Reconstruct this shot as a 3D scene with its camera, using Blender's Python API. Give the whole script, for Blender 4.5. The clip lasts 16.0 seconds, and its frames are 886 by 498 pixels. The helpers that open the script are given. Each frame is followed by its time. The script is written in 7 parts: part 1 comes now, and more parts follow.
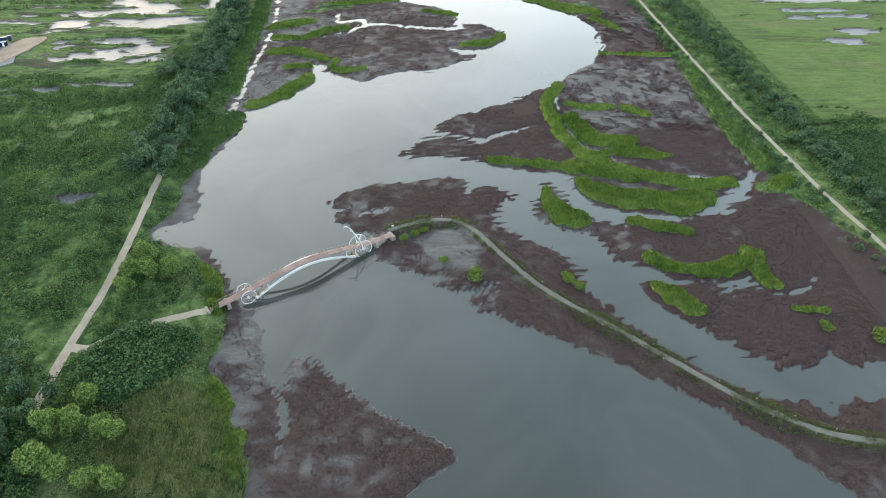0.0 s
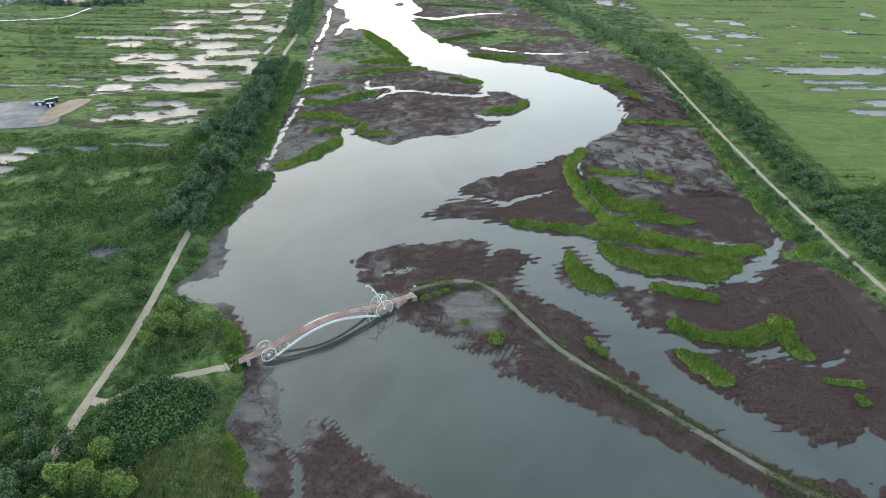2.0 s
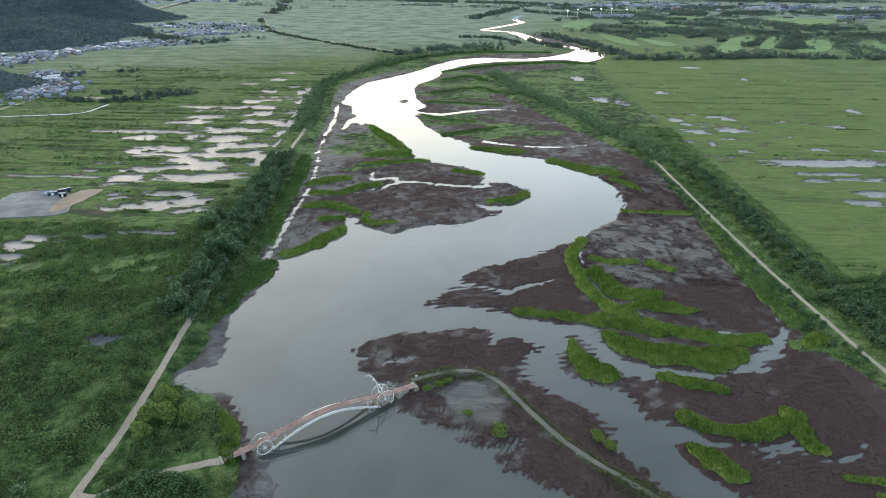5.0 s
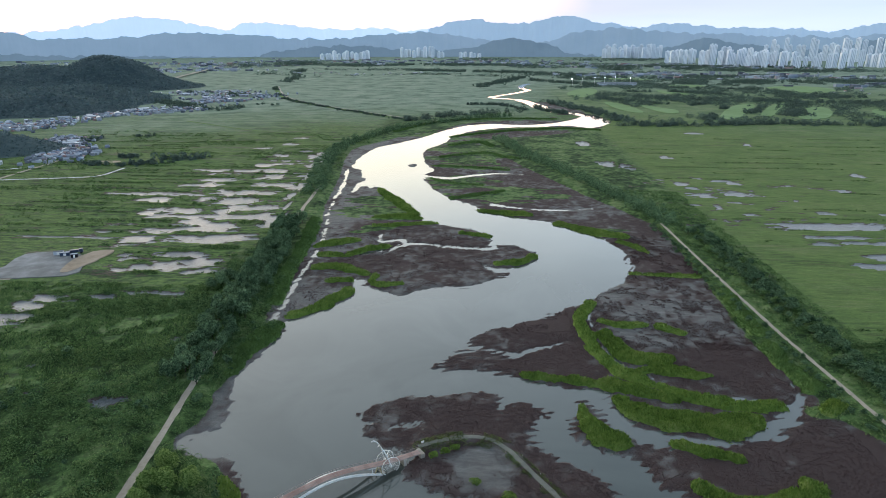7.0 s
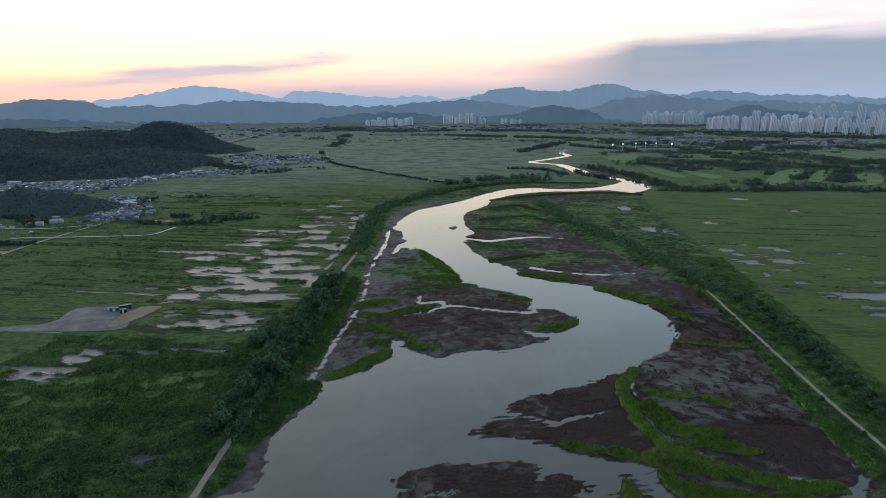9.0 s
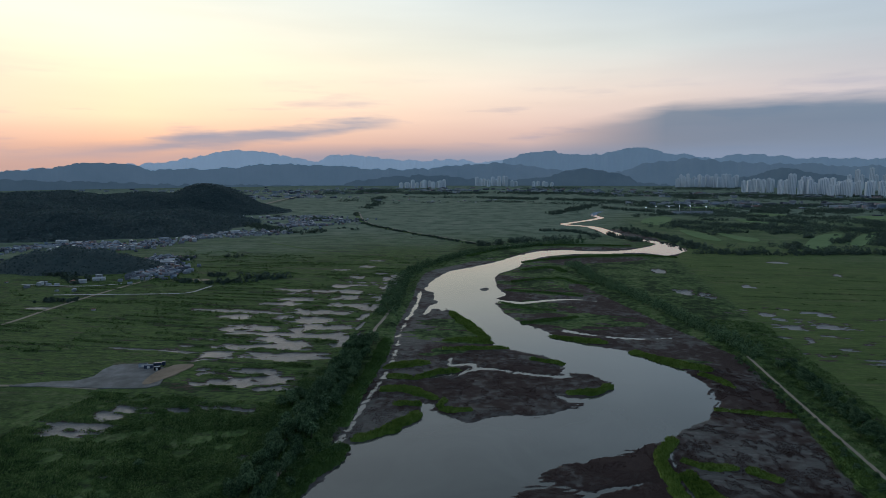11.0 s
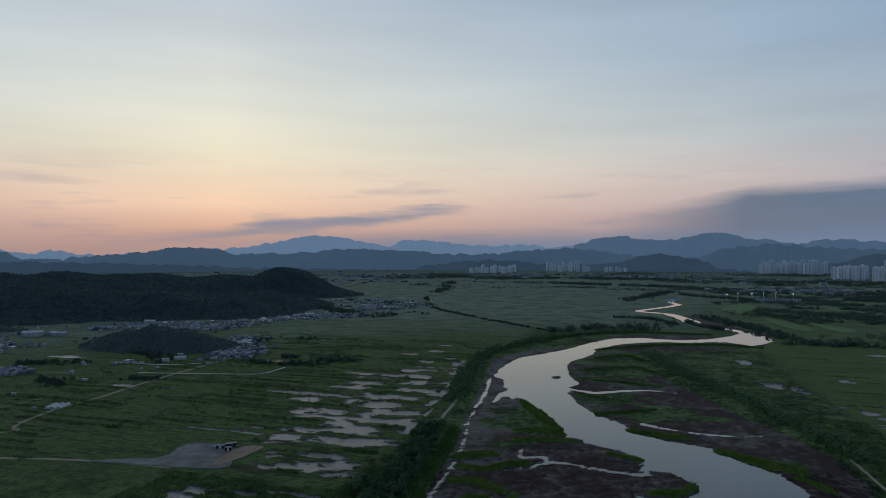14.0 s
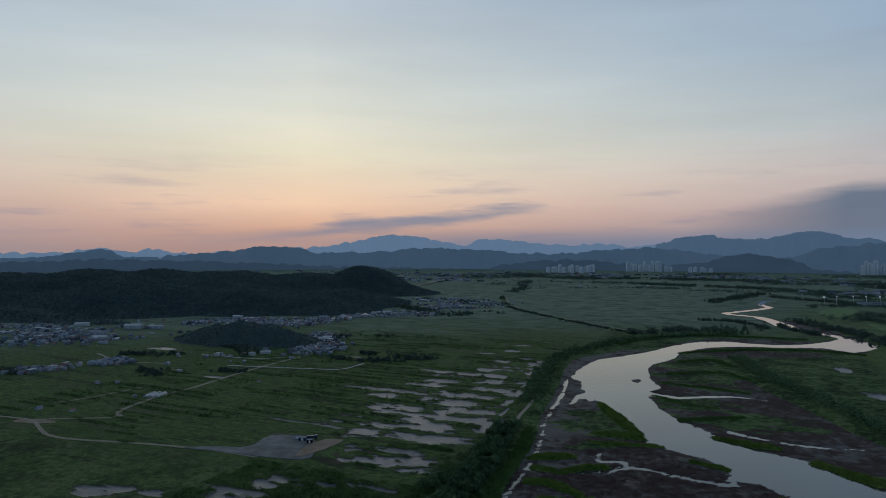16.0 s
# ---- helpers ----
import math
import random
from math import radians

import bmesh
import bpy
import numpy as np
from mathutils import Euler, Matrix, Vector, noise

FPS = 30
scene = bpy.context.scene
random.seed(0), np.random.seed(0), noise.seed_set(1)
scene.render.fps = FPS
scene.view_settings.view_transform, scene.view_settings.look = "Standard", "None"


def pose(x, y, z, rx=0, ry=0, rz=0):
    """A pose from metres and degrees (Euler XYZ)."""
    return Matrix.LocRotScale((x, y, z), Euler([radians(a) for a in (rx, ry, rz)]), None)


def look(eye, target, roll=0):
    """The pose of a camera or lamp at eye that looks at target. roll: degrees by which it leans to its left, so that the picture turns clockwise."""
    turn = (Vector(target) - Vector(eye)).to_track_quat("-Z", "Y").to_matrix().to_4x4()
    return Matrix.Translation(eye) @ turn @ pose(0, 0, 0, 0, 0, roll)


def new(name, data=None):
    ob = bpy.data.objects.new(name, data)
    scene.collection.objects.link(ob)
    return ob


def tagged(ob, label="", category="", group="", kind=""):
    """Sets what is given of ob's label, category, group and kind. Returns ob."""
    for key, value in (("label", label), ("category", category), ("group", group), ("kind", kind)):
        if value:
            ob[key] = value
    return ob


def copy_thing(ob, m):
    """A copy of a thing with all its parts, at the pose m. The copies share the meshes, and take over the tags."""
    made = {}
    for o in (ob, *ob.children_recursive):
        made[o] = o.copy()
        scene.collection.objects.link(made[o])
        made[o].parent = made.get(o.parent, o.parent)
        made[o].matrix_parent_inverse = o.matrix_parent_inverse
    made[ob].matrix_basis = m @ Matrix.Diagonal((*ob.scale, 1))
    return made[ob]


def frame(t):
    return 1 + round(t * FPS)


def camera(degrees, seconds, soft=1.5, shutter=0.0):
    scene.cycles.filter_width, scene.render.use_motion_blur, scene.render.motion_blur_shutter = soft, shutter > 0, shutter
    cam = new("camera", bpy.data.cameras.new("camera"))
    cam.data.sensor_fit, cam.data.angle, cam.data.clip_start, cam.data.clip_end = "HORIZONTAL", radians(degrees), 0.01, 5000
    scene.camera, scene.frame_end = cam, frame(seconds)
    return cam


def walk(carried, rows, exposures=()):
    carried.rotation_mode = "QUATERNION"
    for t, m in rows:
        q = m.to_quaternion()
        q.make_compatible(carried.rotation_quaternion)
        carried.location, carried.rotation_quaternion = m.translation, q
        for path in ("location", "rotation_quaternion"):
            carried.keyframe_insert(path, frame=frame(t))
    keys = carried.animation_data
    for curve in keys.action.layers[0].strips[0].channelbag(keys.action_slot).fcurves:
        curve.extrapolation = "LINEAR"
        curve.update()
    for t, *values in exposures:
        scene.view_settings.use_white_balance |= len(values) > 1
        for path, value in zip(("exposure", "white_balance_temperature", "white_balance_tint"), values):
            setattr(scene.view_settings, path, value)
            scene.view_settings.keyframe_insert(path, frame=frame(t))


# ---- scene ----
cam = camera(71.0, 16.0, soft=0.8)
PATH = [
    (0.0, pose(0, 0, 150, 51.48, -0.15, 0.00)),
    (0.5, pose(0, 0, 150, 52.90, -0.11, 0.39)),
    (1.0, pose(0, 0, 150, 54.32, -0.07, 1.55)),
    (1.5, pose(0, 0, 150, 55.73, -0.04, 2.42)),
    (2.0, pose(0, 0, 150, 57.13, -0.01, 2.38)),
    (2.5, pose(0, 0, 150, 58.47, 0.00, 2.20)),
    (3.0, pose(0, 0, 150, 59.82, -0.01, 2.11)),
    (3.5, pose(0, 0, 150, 61.16, -0.02, 2.21)),
    (4.0, pose(0, 0, 150, 62.51, -0.02, 2.35)),
    (6.5, pose(0, 0, 150, 69.51, 0.01, 3.10)),
    (7.0, pose(0, 0, 150, 70.97, 0.02, 3.37)),
    (7.5, pose(0, 0, 150, 72.41, 0.04, 4.10)),
    (8.0, pose(0, 0, 150, 73.86, 0.07, 5.31)),
    (8.5, pose(0, 0, 150, 75.29, 0.08, 6.40)),
    (9.0, pose(0, 0, 150, 76.70, 0.11, 7.11)),
    (11.5, pose(0, 0, 150, 83.74, 0.09, 10.84)),
    (12.0, pose(0, 0, 150, 85.13, 0.08, 11.58)),
    (12.5, pose(0, 0, 150, 86.53, 0.10, 12.32)),
    (13.0, pose(0, 0, 150, 87.92, 0.06, 13.29)),
    (13.5, pose(0, 0, 150, 89.28, 0.06, 14.75)),
    (14.0, pose(0, 0, 150, 90.15, -0.00, 16.53)),
    (14.5, pose(0, 0, 150, 90.15, -0.07, 18.33)),
    (15.0, pose(0, 0, 150, 90.12, -0.07, 20.16)),
    (15.5, pose(0, 0, 150, 90.10, -0.10, 21.94)),
    (16.0, pose(0, 0, 150, 90.07, -0.11, 23.52)),
]

# Dusk over a tidal creek: camera hovers 150 m up, tilts from the foot bridge to the horizon and turns left.
EXPOSURES = [(0.0, 0.3, 6050, 9), (4.0, -0.1, 5950, 9), (7.0, -0.56, 5750, 9), (9.0, -1.55, 5550, 9), (12.0, -2.48, 5200, 7), (16.0, -2.8, 5050, 7)]
walk(cam, PATH, EXPOSURES)

# ---------------------------------------------------------------- world and light
SUN_AZ = 36.0            # degrees left of straight ahead


def build_world():
    world = bpy.data.worlds.new("dusk_sky")
    scene.world = world
    world.use_nodes = True
    nt = world.node_tree
    nt.nodes.clear()
    N, L = nt.nodes.new, nt.links.new
    out, bg = N("ShaderNodeOutputWorld"), N("ShaderNodeBackground")
    L(bg.outputs[0], out.inputs[0])
    tc, sep = N("ShaderNodeTexCoord"), N("ShaderNodeSeparateXYZ")
    L(tc.outputs["Generated"], sep.inputs[0])

    def m(op, a, b=None, c=None, clamp=False):
        n = N("ShaderNodeMath")
        n.operation, n.use_clamp = op, clamp
        for i, v in enumerate((a, b, c)):
            if v is None:
                continue
            if isinstance(v, (int, float)):
                n.inputs[i].default_value = v
            else:
                L(v, n.inputs[i])
        return n.outputs[0]

    def ramp(fac, stops):
        n = N("ShaderNodeValToRGB")
        e = n.color_ramp.elements
        while len(e) < len(stops):
            e.new(0.5)
        for el, (p, c) in zip(e, stops):
            el.position, el.color = p, (*c, 1)
        L(fac, n.inputs[0])
        return n.outputs[0]

    def mix(fac, a, b, mode="MIX"):
        n = N("ShaderNodeMix")
        n.data_type, n.blend_type, n.clamp_factor = "RGBA", mode, True
        for sock, v in ((n.inputs[0], fac), (n.inputs[6], a), (n.inputs[7], b)):
            if isinstance(v, (int, float)):
                sock.default_value = v
            elif isinstance(v, tuple):
                sock.default_value = (*v, 1)
            else:
                L(v, sock)
        return n.outputs[2]

    el = m("MULTIPLY", m("ARCSINE", sep.outputs[2]), 180 / math.pi)
    az = m("MULTIPLY", m("ARCTAN2", m("MULTIPLY", sep.outputs[0], -1), sep.outputs[1]), 180 / math.pi)
    elf = m("DIVIDE", el, 60.0, clamp=True)
    # near the sunset, and away from it (scaled down by 4, then lifted)
    warm = ramp(elf, [(0.0, (0.515, 0.27, 0.169)), (0.03, (0.700, 0.37, 0.221)), (0.07, (0.978, 0.585, 0.320)), (0.14, (1.009, 0.775, 0.451)),
                      (0.22, (0.875, 0.745, 0.512)), (0.36, (0.608, 0.57, 0.493)), (0.6, (0.397, 0.395, 0.367)), (1.0, (0.093, 0.105, 0.113))])
    side = ramp(elf, [(0.0, (0.265, 0.245, 0.247)), (0.05, (0.530, 0.355, 0.285)), (0.10, (0.673, 0.495, 0.370)), (0.17, (0.551, 0.51, 0.418)),
                      (0.28, (0.413, 0.438, 0.429)), (0.45, (0.326, 0.355, 0.359)), (0.7, (0.158, 0.185, 0.195)), (1.0, (0.071, 0.086, 0.093))])
    back = ramp(elf, [(0.0, (0.20, 0.255, 0.33)), (0.25, (0.20, 0.25, 0.315)), (0.6, (0.11, 0.14, 0.17)), (1.0, (0.09, 0.105, 0.12))])
    off = m("ABSOLUTE", m("SUBTRACT", m("WRAP", m("SUBTRACT", az, SUN_AZ), 180.0, -180.0), 0.0))
    w_side = m("SMOOTH_MIN", m("DIVIDE", off, 46.0), 1.0, 0.3, clamp=True)
    w_back = m("MULTIPLY_ADD", off, 1 / 55.0, -0.8, clamp=True)
    sky = mix(w_back, mix(w_side, warm, side), back)
    # drifting cloud: long thin streaks, low over the horizon
    comb = N("ShaderNodeCombineXYZ")
    L(m("MULTIPLY", az, 0.045), comb.inputs[0])
    L(m("MULTIPLY", el, 0.36), comb.inputs[1])
    noi = N("ShaderNodeTexNoise")
    noi.inputs["Scale"].default_value, noi.inputs["Detail"].default_value = 1.6, 5
    noi.inputs["Roughness"].default_value = 0.55
    L(comb.outputs[0], noi.inputs["Vector"])
    n0 = noi.outputs[0]
    low = m("MULTIPLY", m("MULTIPLY_ADD", el, 0.9, -0.2, clamp=True), m("MULTIPLY_ADD", el, -0.22, 1.9, clamp=True), clamp=True)
    streak = m("MULTIPLY", m("MULTIPLY_ADD", n0, 7.0, -3.75, clamp=True), low)
    sky = mix(m("MULTIPLY", streak, 0.42), sky, (0.20, 0.21, 0.27))
    # one cloud bank rising away from the sunset
    top = m("MULTIPLY_ADD", m("MAXIMUM", m("ADD", az, 10.0), 0.0), -0.2, 5.6)
    edge = m("ADD", m("SUBTRACT", top, el), m("MULTIPLY_ADD", n0, 1.6, -0.8))
    bank = m("MULTIPLY", m("MULTIPLY_ADD", edge, 0.8, 0.0, clamp=True), m("MULTIPLY_ADD", az, -0.085, 0.2, clamp=True))
    bank = m("MULTIPLY", bank, m("MULTIPLY_ADD", edge, -0.07, 1.15, clamp=True))
    sky = mix(m("MULTIPLY", bank, 0.82), sky, (0.10, 0.142, 0.176))
    # a tongue of cloud across the afterglow
    ctr = m("MULTIPLY_ADD", az, -0.106, 5.25)
    thick = m("MULTIPLY_ADD", m("ABSOLUTE", m("SUBTRACT", el, ctr)), -0.8, 0.75)
    lens = m("MULTIPLY", m("MULTIPLY_ADD", az, 0.22, -3.0, clamp=True), m("MULTIPLY_ADD", az, -0.08, 3.7, clamp=True))
    tongue = m("MULTIPLY", m("MULTIPLY", m("ADD", thick, m("MULTIPLY_ADD", n0, 2.4, -1.3)), 1.6, clamp=True), lens)
    sky = mix(m("MULTIPLY", tongue, 0.74), sky, (0.18, 0.212, 0.255))
    # grey haze lying on the horizon, thin under the afterglow
    haze = m("MULTIPLY", m("MULTIPLY_ADD", el, -0.75, 1.55, clamp=True), m("MULTIPLY_ADD", az, -0.035, 1.75, clamp=True))
    sky = mix(m("MULTIPLY", haze, 0.74), sky, (0.205, 0.218, 0.255))
    # broad soft veil higher up
    noi2 = N("ShaderNodeTexNoise")
    noi2.inputs["Scale"].default_value, noi2.inputs["Detail"].default_value = 0.55, 4
    L(comb.outputs[0], noi2.inputs["Vector"])
    veil = m("MULTIPLY_ADD", noi2.outputs[0], 0.36, 0.82)
    vm = N("ShaderNodeVectorMath")
    vm.operation = "SCALE"
    L(sky, vm.inputs[0])
    L(m("MULTIPLY", veil, SKY_LIFT), vm.inputs["Scale"])
    tex = N("ShaderNodeTexSky")
    tex.sky_type, tex.sun_disc = "NISHITA", False
    tex.sun_elevation, tex.sun_rotation = radians(2.0), radians(-SUN_AZ)
    add = N("ShaderNodeVectorMath")
    add.operation = "MULTIPLY_ADD"
    L(tex.outputs[0], add.inputs[0])
    add.inputs[1].default_value = (0.015, 0.015, 0.015)
    L(vm.outputs[0], add.inputs[2])
    L(add.outputs[0], bg.inputs[0])
    bg.inputs[1].default_value = 1.0


SKY_LIFT = 6.6
build_world()
sun = new("sun", bpy.data.lights.new("sun", "SUN"))
sun.data.energy, sun.data.angle, sun.data.color = 0.4, radians(25), (1.0, 0.86, 0.74)
a, e = radians(SUN_AZ), radians(9)
sun.matrix_world = look((-math.sin(a) * 900, math.cos(a) * 900, 900 * math.tan(e)), (0, 0, 0))


# ---------------------------------------------------------------- materials
def material(name, colours, scale=1.0, rough=0.9, bump=0.3, stretch=(1, 1, 1), spread=(0.3, 0.7), island=0.0, metal=0.0, per_object=0.0, coords="object", detail=6.0, glow=0.0, leaf=0.0, sheen=0.0):
    """Noise at two scales (in metres: 1/scale and six times that) runs through the colours."""
    mat = bpy.data.materials.new(name)
    mat.use_nodes = True
    nt = mat.node_tree
    N, L = nt.nodes.new, nt.links.new
    p = nt.nodes["Principled BSDF"]
    p.inputs["Roughness"].default_value, p.inputs["Metallic"].default_value = rough, metal
    p.inputs["Specular IOR Level"].default_value = 0.5 if rough < 0.65 else 0.12
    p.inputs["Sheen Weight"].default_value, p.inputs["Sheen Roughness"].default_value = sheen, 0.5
    geo = N("ShaderNodeNewGeometry")
    if coords == "object":
        tc = N("ShaderNodeTexCoord")
        src = tc.outputs["Object"]
    else:
        src = geo.outputs["Position"]
    mp = N("ShaderNodeMapping")
    mp.inputs["Scale"].default_value = stretch
    L(src, mp.inputs[0])
    fine, broad = N("ShaderNodeTexNoise"), N("ShaderNodeTexNoise")
    for n, s in ((fine, scale), (broad, scale / 6)):
        n.inputs["Scale"].default_value, n.inputs["Detail"].default_value, n.inputs["Roughness"].default_value = s, detail, 0.6
        L(mp.outputs[0], n.inputs["Vector"])
    half = N("ShaderNodeMath")
    half.operation = "MULTIPLY_ADD"
    half.inputs[1].default_value = 0.5
    L(fine.outputs[0], half.inputs[0])
    half2 = N("ShaderNodeMath")
    half2.operation = "MULTIPLY"
    half2.inputs[1].default_value = 0.5
    L(broad.outputs[0], half2.inputs[0])
    L(half2.outputs[0], half.inputs[2])
    fac = half.outputs[0]
    for amount, node, sock in ((island, geo, "Random Per Island"), (per_object, None, "Random")):
        if amount:
            node = node or N("ShaderNodeObjectInfo")
            a = N("ShaderNodeMath")
            a.operation = "MULTIPLY_ADD"
            a.inputs[1].default_value = amount
            L(node.outputs[sock], a.inputs[0])
            b = N("ShaderNodeMath")
            b.operation = "SUBTRACT"
            b.inputs[1].default_value = amount / 2
            L(fac, b.inputs[0])
            L(b.outputs[0], a.inputs[2])
            fac = a.outputs[0]
    ramp = N("ShaderNodeValToRGB")
    e = ramp.color_ramp.elements
    while len(e) < len(colours):
        e.new(0.5)
    for i, (el, c) in enumerate(zip(e, colours)):
        el.position = spread[0] + (spread[1] - spread[0]) * i / max(1, len(colours) - 1)
        el.color = (*c, 1)
    L(fac, ramp.inputs[0])
    L(ramp.outputs[0], p.inputs["Base Color"])
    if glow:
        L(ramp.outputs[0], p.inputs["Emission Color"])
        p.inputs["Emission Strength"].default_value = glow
    if leaf:
        # light shines through the leaves
        tr, mx = N("ShaderNodeBsdfTranslucent"), N("ShaderNodeMixShader")
        mx.inputs[0].default_value = leaf
        L(ramp.outputs[0], tr.inputs[0])
        L(p.outputs[0], mx.inputs[1])
        L(tr.outputs[0], mx.inputs[2])
        L(mx.outputs[0], nt.nodes["Material Output"].inputs["Surface"])
    if bump:
        b = N("ShaderNodeBump")
        b.inputs["Strength"].default_value, b.inputs["Distance"].default_value = bump, 0.3 / scale
        L(fine.outputs[0], b.inputs["Height"])
        L(b.outputs[0], p.inputs["Normal"])
    return mat


LEAF_DARK = material("dark_leaves", [(0.044, 0.08, 0.042), (0.12, 0.195, 0.095), (0.22, 0.315, 0.155)], 0.5, 0.75, 0, island=0.6, per_object=0.2, leaf=0.4)
LEAF_MID = material("mid_green_leaves", [(0.034, 0.066, 0.022), (0.1, 0.17, 0.052), (0.2, 0.285, 0.1)], 0.5, 0.75, 0, island=0.6, per_object=0.2, leaf=0.4)
LEAF_SHRUB = material("shrub_leaves", [(0.042, 0.08, 0.026), (0.125, 0.205, 0.062), (0.23, 0.32, 0.115)], 0.5, 0.75, 0, island=0.5, per_object=0.25, leaf=0.4)
LEAF_WILLOW = material("willow_leaves", [(0.09, 0.15, 0.03), (0.21, 0.295, 0.075), (0.34, 0.42, 0.13)], 0.6, 0.7, 0, island=0.55, leaf=0.3)
LEAF_KUDZU = material("kudzu_leaves", [(0.026, 0.058, 0.02), (0.07, 0.135, 0.048), (0.17, 0.26, 0.10)], 0.7, 0.7, 0, island=0.6, leaf=0.3)
WEED = material("weed_leaves", [(0.03, 0.058, 0.02), (0.08, 0.142, 0.045), (0.155, 0.24, 0.075), (0.27, 0.33, 0.125)], 0.12, 0.85, 0, island=0.3, spread=(0.34, 0.66), coords="world", leaf=0.3)
REED = material("reed_green", [(0.064, 0.11, 0.02), (0.13, 0.20, 0.034), (0.20, 0.28, 0.055), (0.29, 0.325, 0.10)], 0.30, 0.85, 0.9, coords="world", island=0.22, leaf=0.25)
VERGE = material("dry_verge_weeds", [(0.055, 0.075, 0.026), (0.11, 0.135, 0.045), (0.18, 0.195, 0.075)], 0.4, 0.85, 0, island=0.4, coords="world", leaf=0.3)
REED_DULL = material("far_reed_green", [(0.06, 0.10, 0.028), (0.11, 0.175, 0.045), (0.165, 0.235, 0.065)], 0.25, 0.85, 0.8, coords="world")
BARK = material("bark", [(0.05, 0.04, 0.03), (0.12, 0.1, 0.08)], 2.0, 0.95, 0.5)
GRAVEL = material("gravel_path", [(0.28, 0.23, 0.175), (0.39, 0.325, 0.25), (0.48, 0.41, 0.325)], 1.2, 0.95, 0.4, coords="world")
GRAVEL_GREY = material("grey_gravel_path", [(0.10, 0.105, 0.08), (0.165, 0.16, 0.13), (0.23, 0.22, 0.18)], 1.2, 0.95, 0.4, coords="world")
CONCRETE = material("pale_concrete", [(0.24, 0.21, 0.16), (0.36, 0.315, 0.25), (0.45, 0.40, 0.33)], 0.8, 0.9, 0.3, coords="world")
STEEL = material("white_painted_steel", [(0.70, 0.66, 0.57), (0.81, 0.77, 0.69), (0.86, 0.82, 0.75)], 0.8, 0.45, 0.1)
RUST = material("ochre_painted_steel", [(0.38, 0.29, 0.12), (0.5, 0.4, 0.2)], 1.0, 0.5, 0.1)
DECKING = material("reddish_decking", [(0.27, 0.17, 0.14), (0.36, 0.24, 0.20), (0.43, 0.30, 0.25)], 1.5, 0.85, 0.3, per_object=0.3)
RAILING = material("weathered_railing", [(0.26, 0.2, 0.17), (0.42, 0.36, 0.31)], 2.0, 0.7, 0.2)
GRASS = material("pale_bank_grass", [(0.075, 0.118, 0.04), (0.155, 0.218, 0.07), (0.26, 0.31, 0.115), (0.37, 0.37, 0.18)], 0.25, 0.85, 0, island=0.35, coords="world", leaf=0.3)
SEEPWEED = material("red_seepweed", [(0.055, 0.036, 0.032), (0.088, 0.056, 0.051), (0.13, 0.086, 0.08)], 0.2, 0.9, 0, island=0.45, leaf=0.3, coords="world")
YARD = material("scraped_grey_yard", [(0.115, 0.11, 0.102), (0.21, 0.203, 0.192), (0.38, 0.373, 0.36)], 0.1, 0.85, 0.1, coords="world")
SAND = material("raw_sand", [(0.25, 0.19, 0.13), (0.36, 0.28, 0.2), (0.42, 0.34, 0.26)], 0.2, 0.95, 0.4, coords="world")
# hill canopy lightened towards blue, with sheen: haze put into the colour
HAZED_FOREST = material("hazed_hill_forest", [(0.062, 0.095, 0.098), (0.10, 0.14, 0.138), (0.145, 0.185, 0.172)], 0.09, 0.9, 0.4, coords="world", island=0.35, leaf=0.4, sheen=0.12)
# distant trees paled and given sheen to carry painted haze
HAZED_WOODS = material("hazed_far_woods", [(0.07, 0.10, 0.08), (0.10, 0.138, 0.105), (0.14, 0.18, 0.13)], 0.15, 0.9, 0, island=0.3, leaf=0.4, sheen=0.1)
FAIRWAY = material("mown_fairway", [(0.13, 0.20, 0.075), (0.175, 0.255, 0.10), (0.22, 0.30, 0.135)], 0.03, 0.9, 0.1, coords="world")
WALLS = material("pale_render_walls", [(0.24, 0.24, 0.25), (0.38, 0.38, 0.39), (0.52, 0.52, 0.5)], 0.4, 0.85, 0, per_object=0.6)
TOWER = material("apartment_walls", [(0.72, 0.75, 0.78), (0.82, 0.84, 0.86), (0.88, 0.88, 0.88)], 0.05, 0.8, 0, per_object=0.5)
TOWER_BAND = material("apartment_window_bands", [(0.46, 0.49, 0.53), (0.56, 0.59, 0.63)], 0.05, 0.4, 0)
ROOFSCAPE = material("mixed_roofs", [(0.10, 0.11, 0.13), (0.24, 0.25, 0.28), (0.5, 0.52, 0.55), (0.30, 0.19, 0.16), (0.2, 0.25, 0.32), (0.32, 0.34, 0.36)], 0.02, 0.8, 0, island=0.9, coords="world", spread=(0.15, 0.85))
ROOF_GREY = material("grey_roof", [(0.12, 0.13, 0.15), (0.26, 0.28, 0.31), (0.4, 0.42, 0.45)], 0.4, 0.7, 0, per_object=0.6)
ROOF_BLUE = material("blue_metal_roof", [(0.14, 0.18, 0.25), (0.22, 0.27, 0.34)], 0.4, 0.5, 0, per_object=0.4)
ROOF_RED = material("red_tile_roof", [(0.24, 0.12, 0.09), (0.34, 0.19, 0.15)], 0.4, 0.8, 0, per_object=0.4)
ROOF_WHITE = material("white_metal_roof", [(0.38, 0.4, 0.43), (0.58, 0.6, 0.62)], 0.4, 0.5, 0, per_object=0.4)


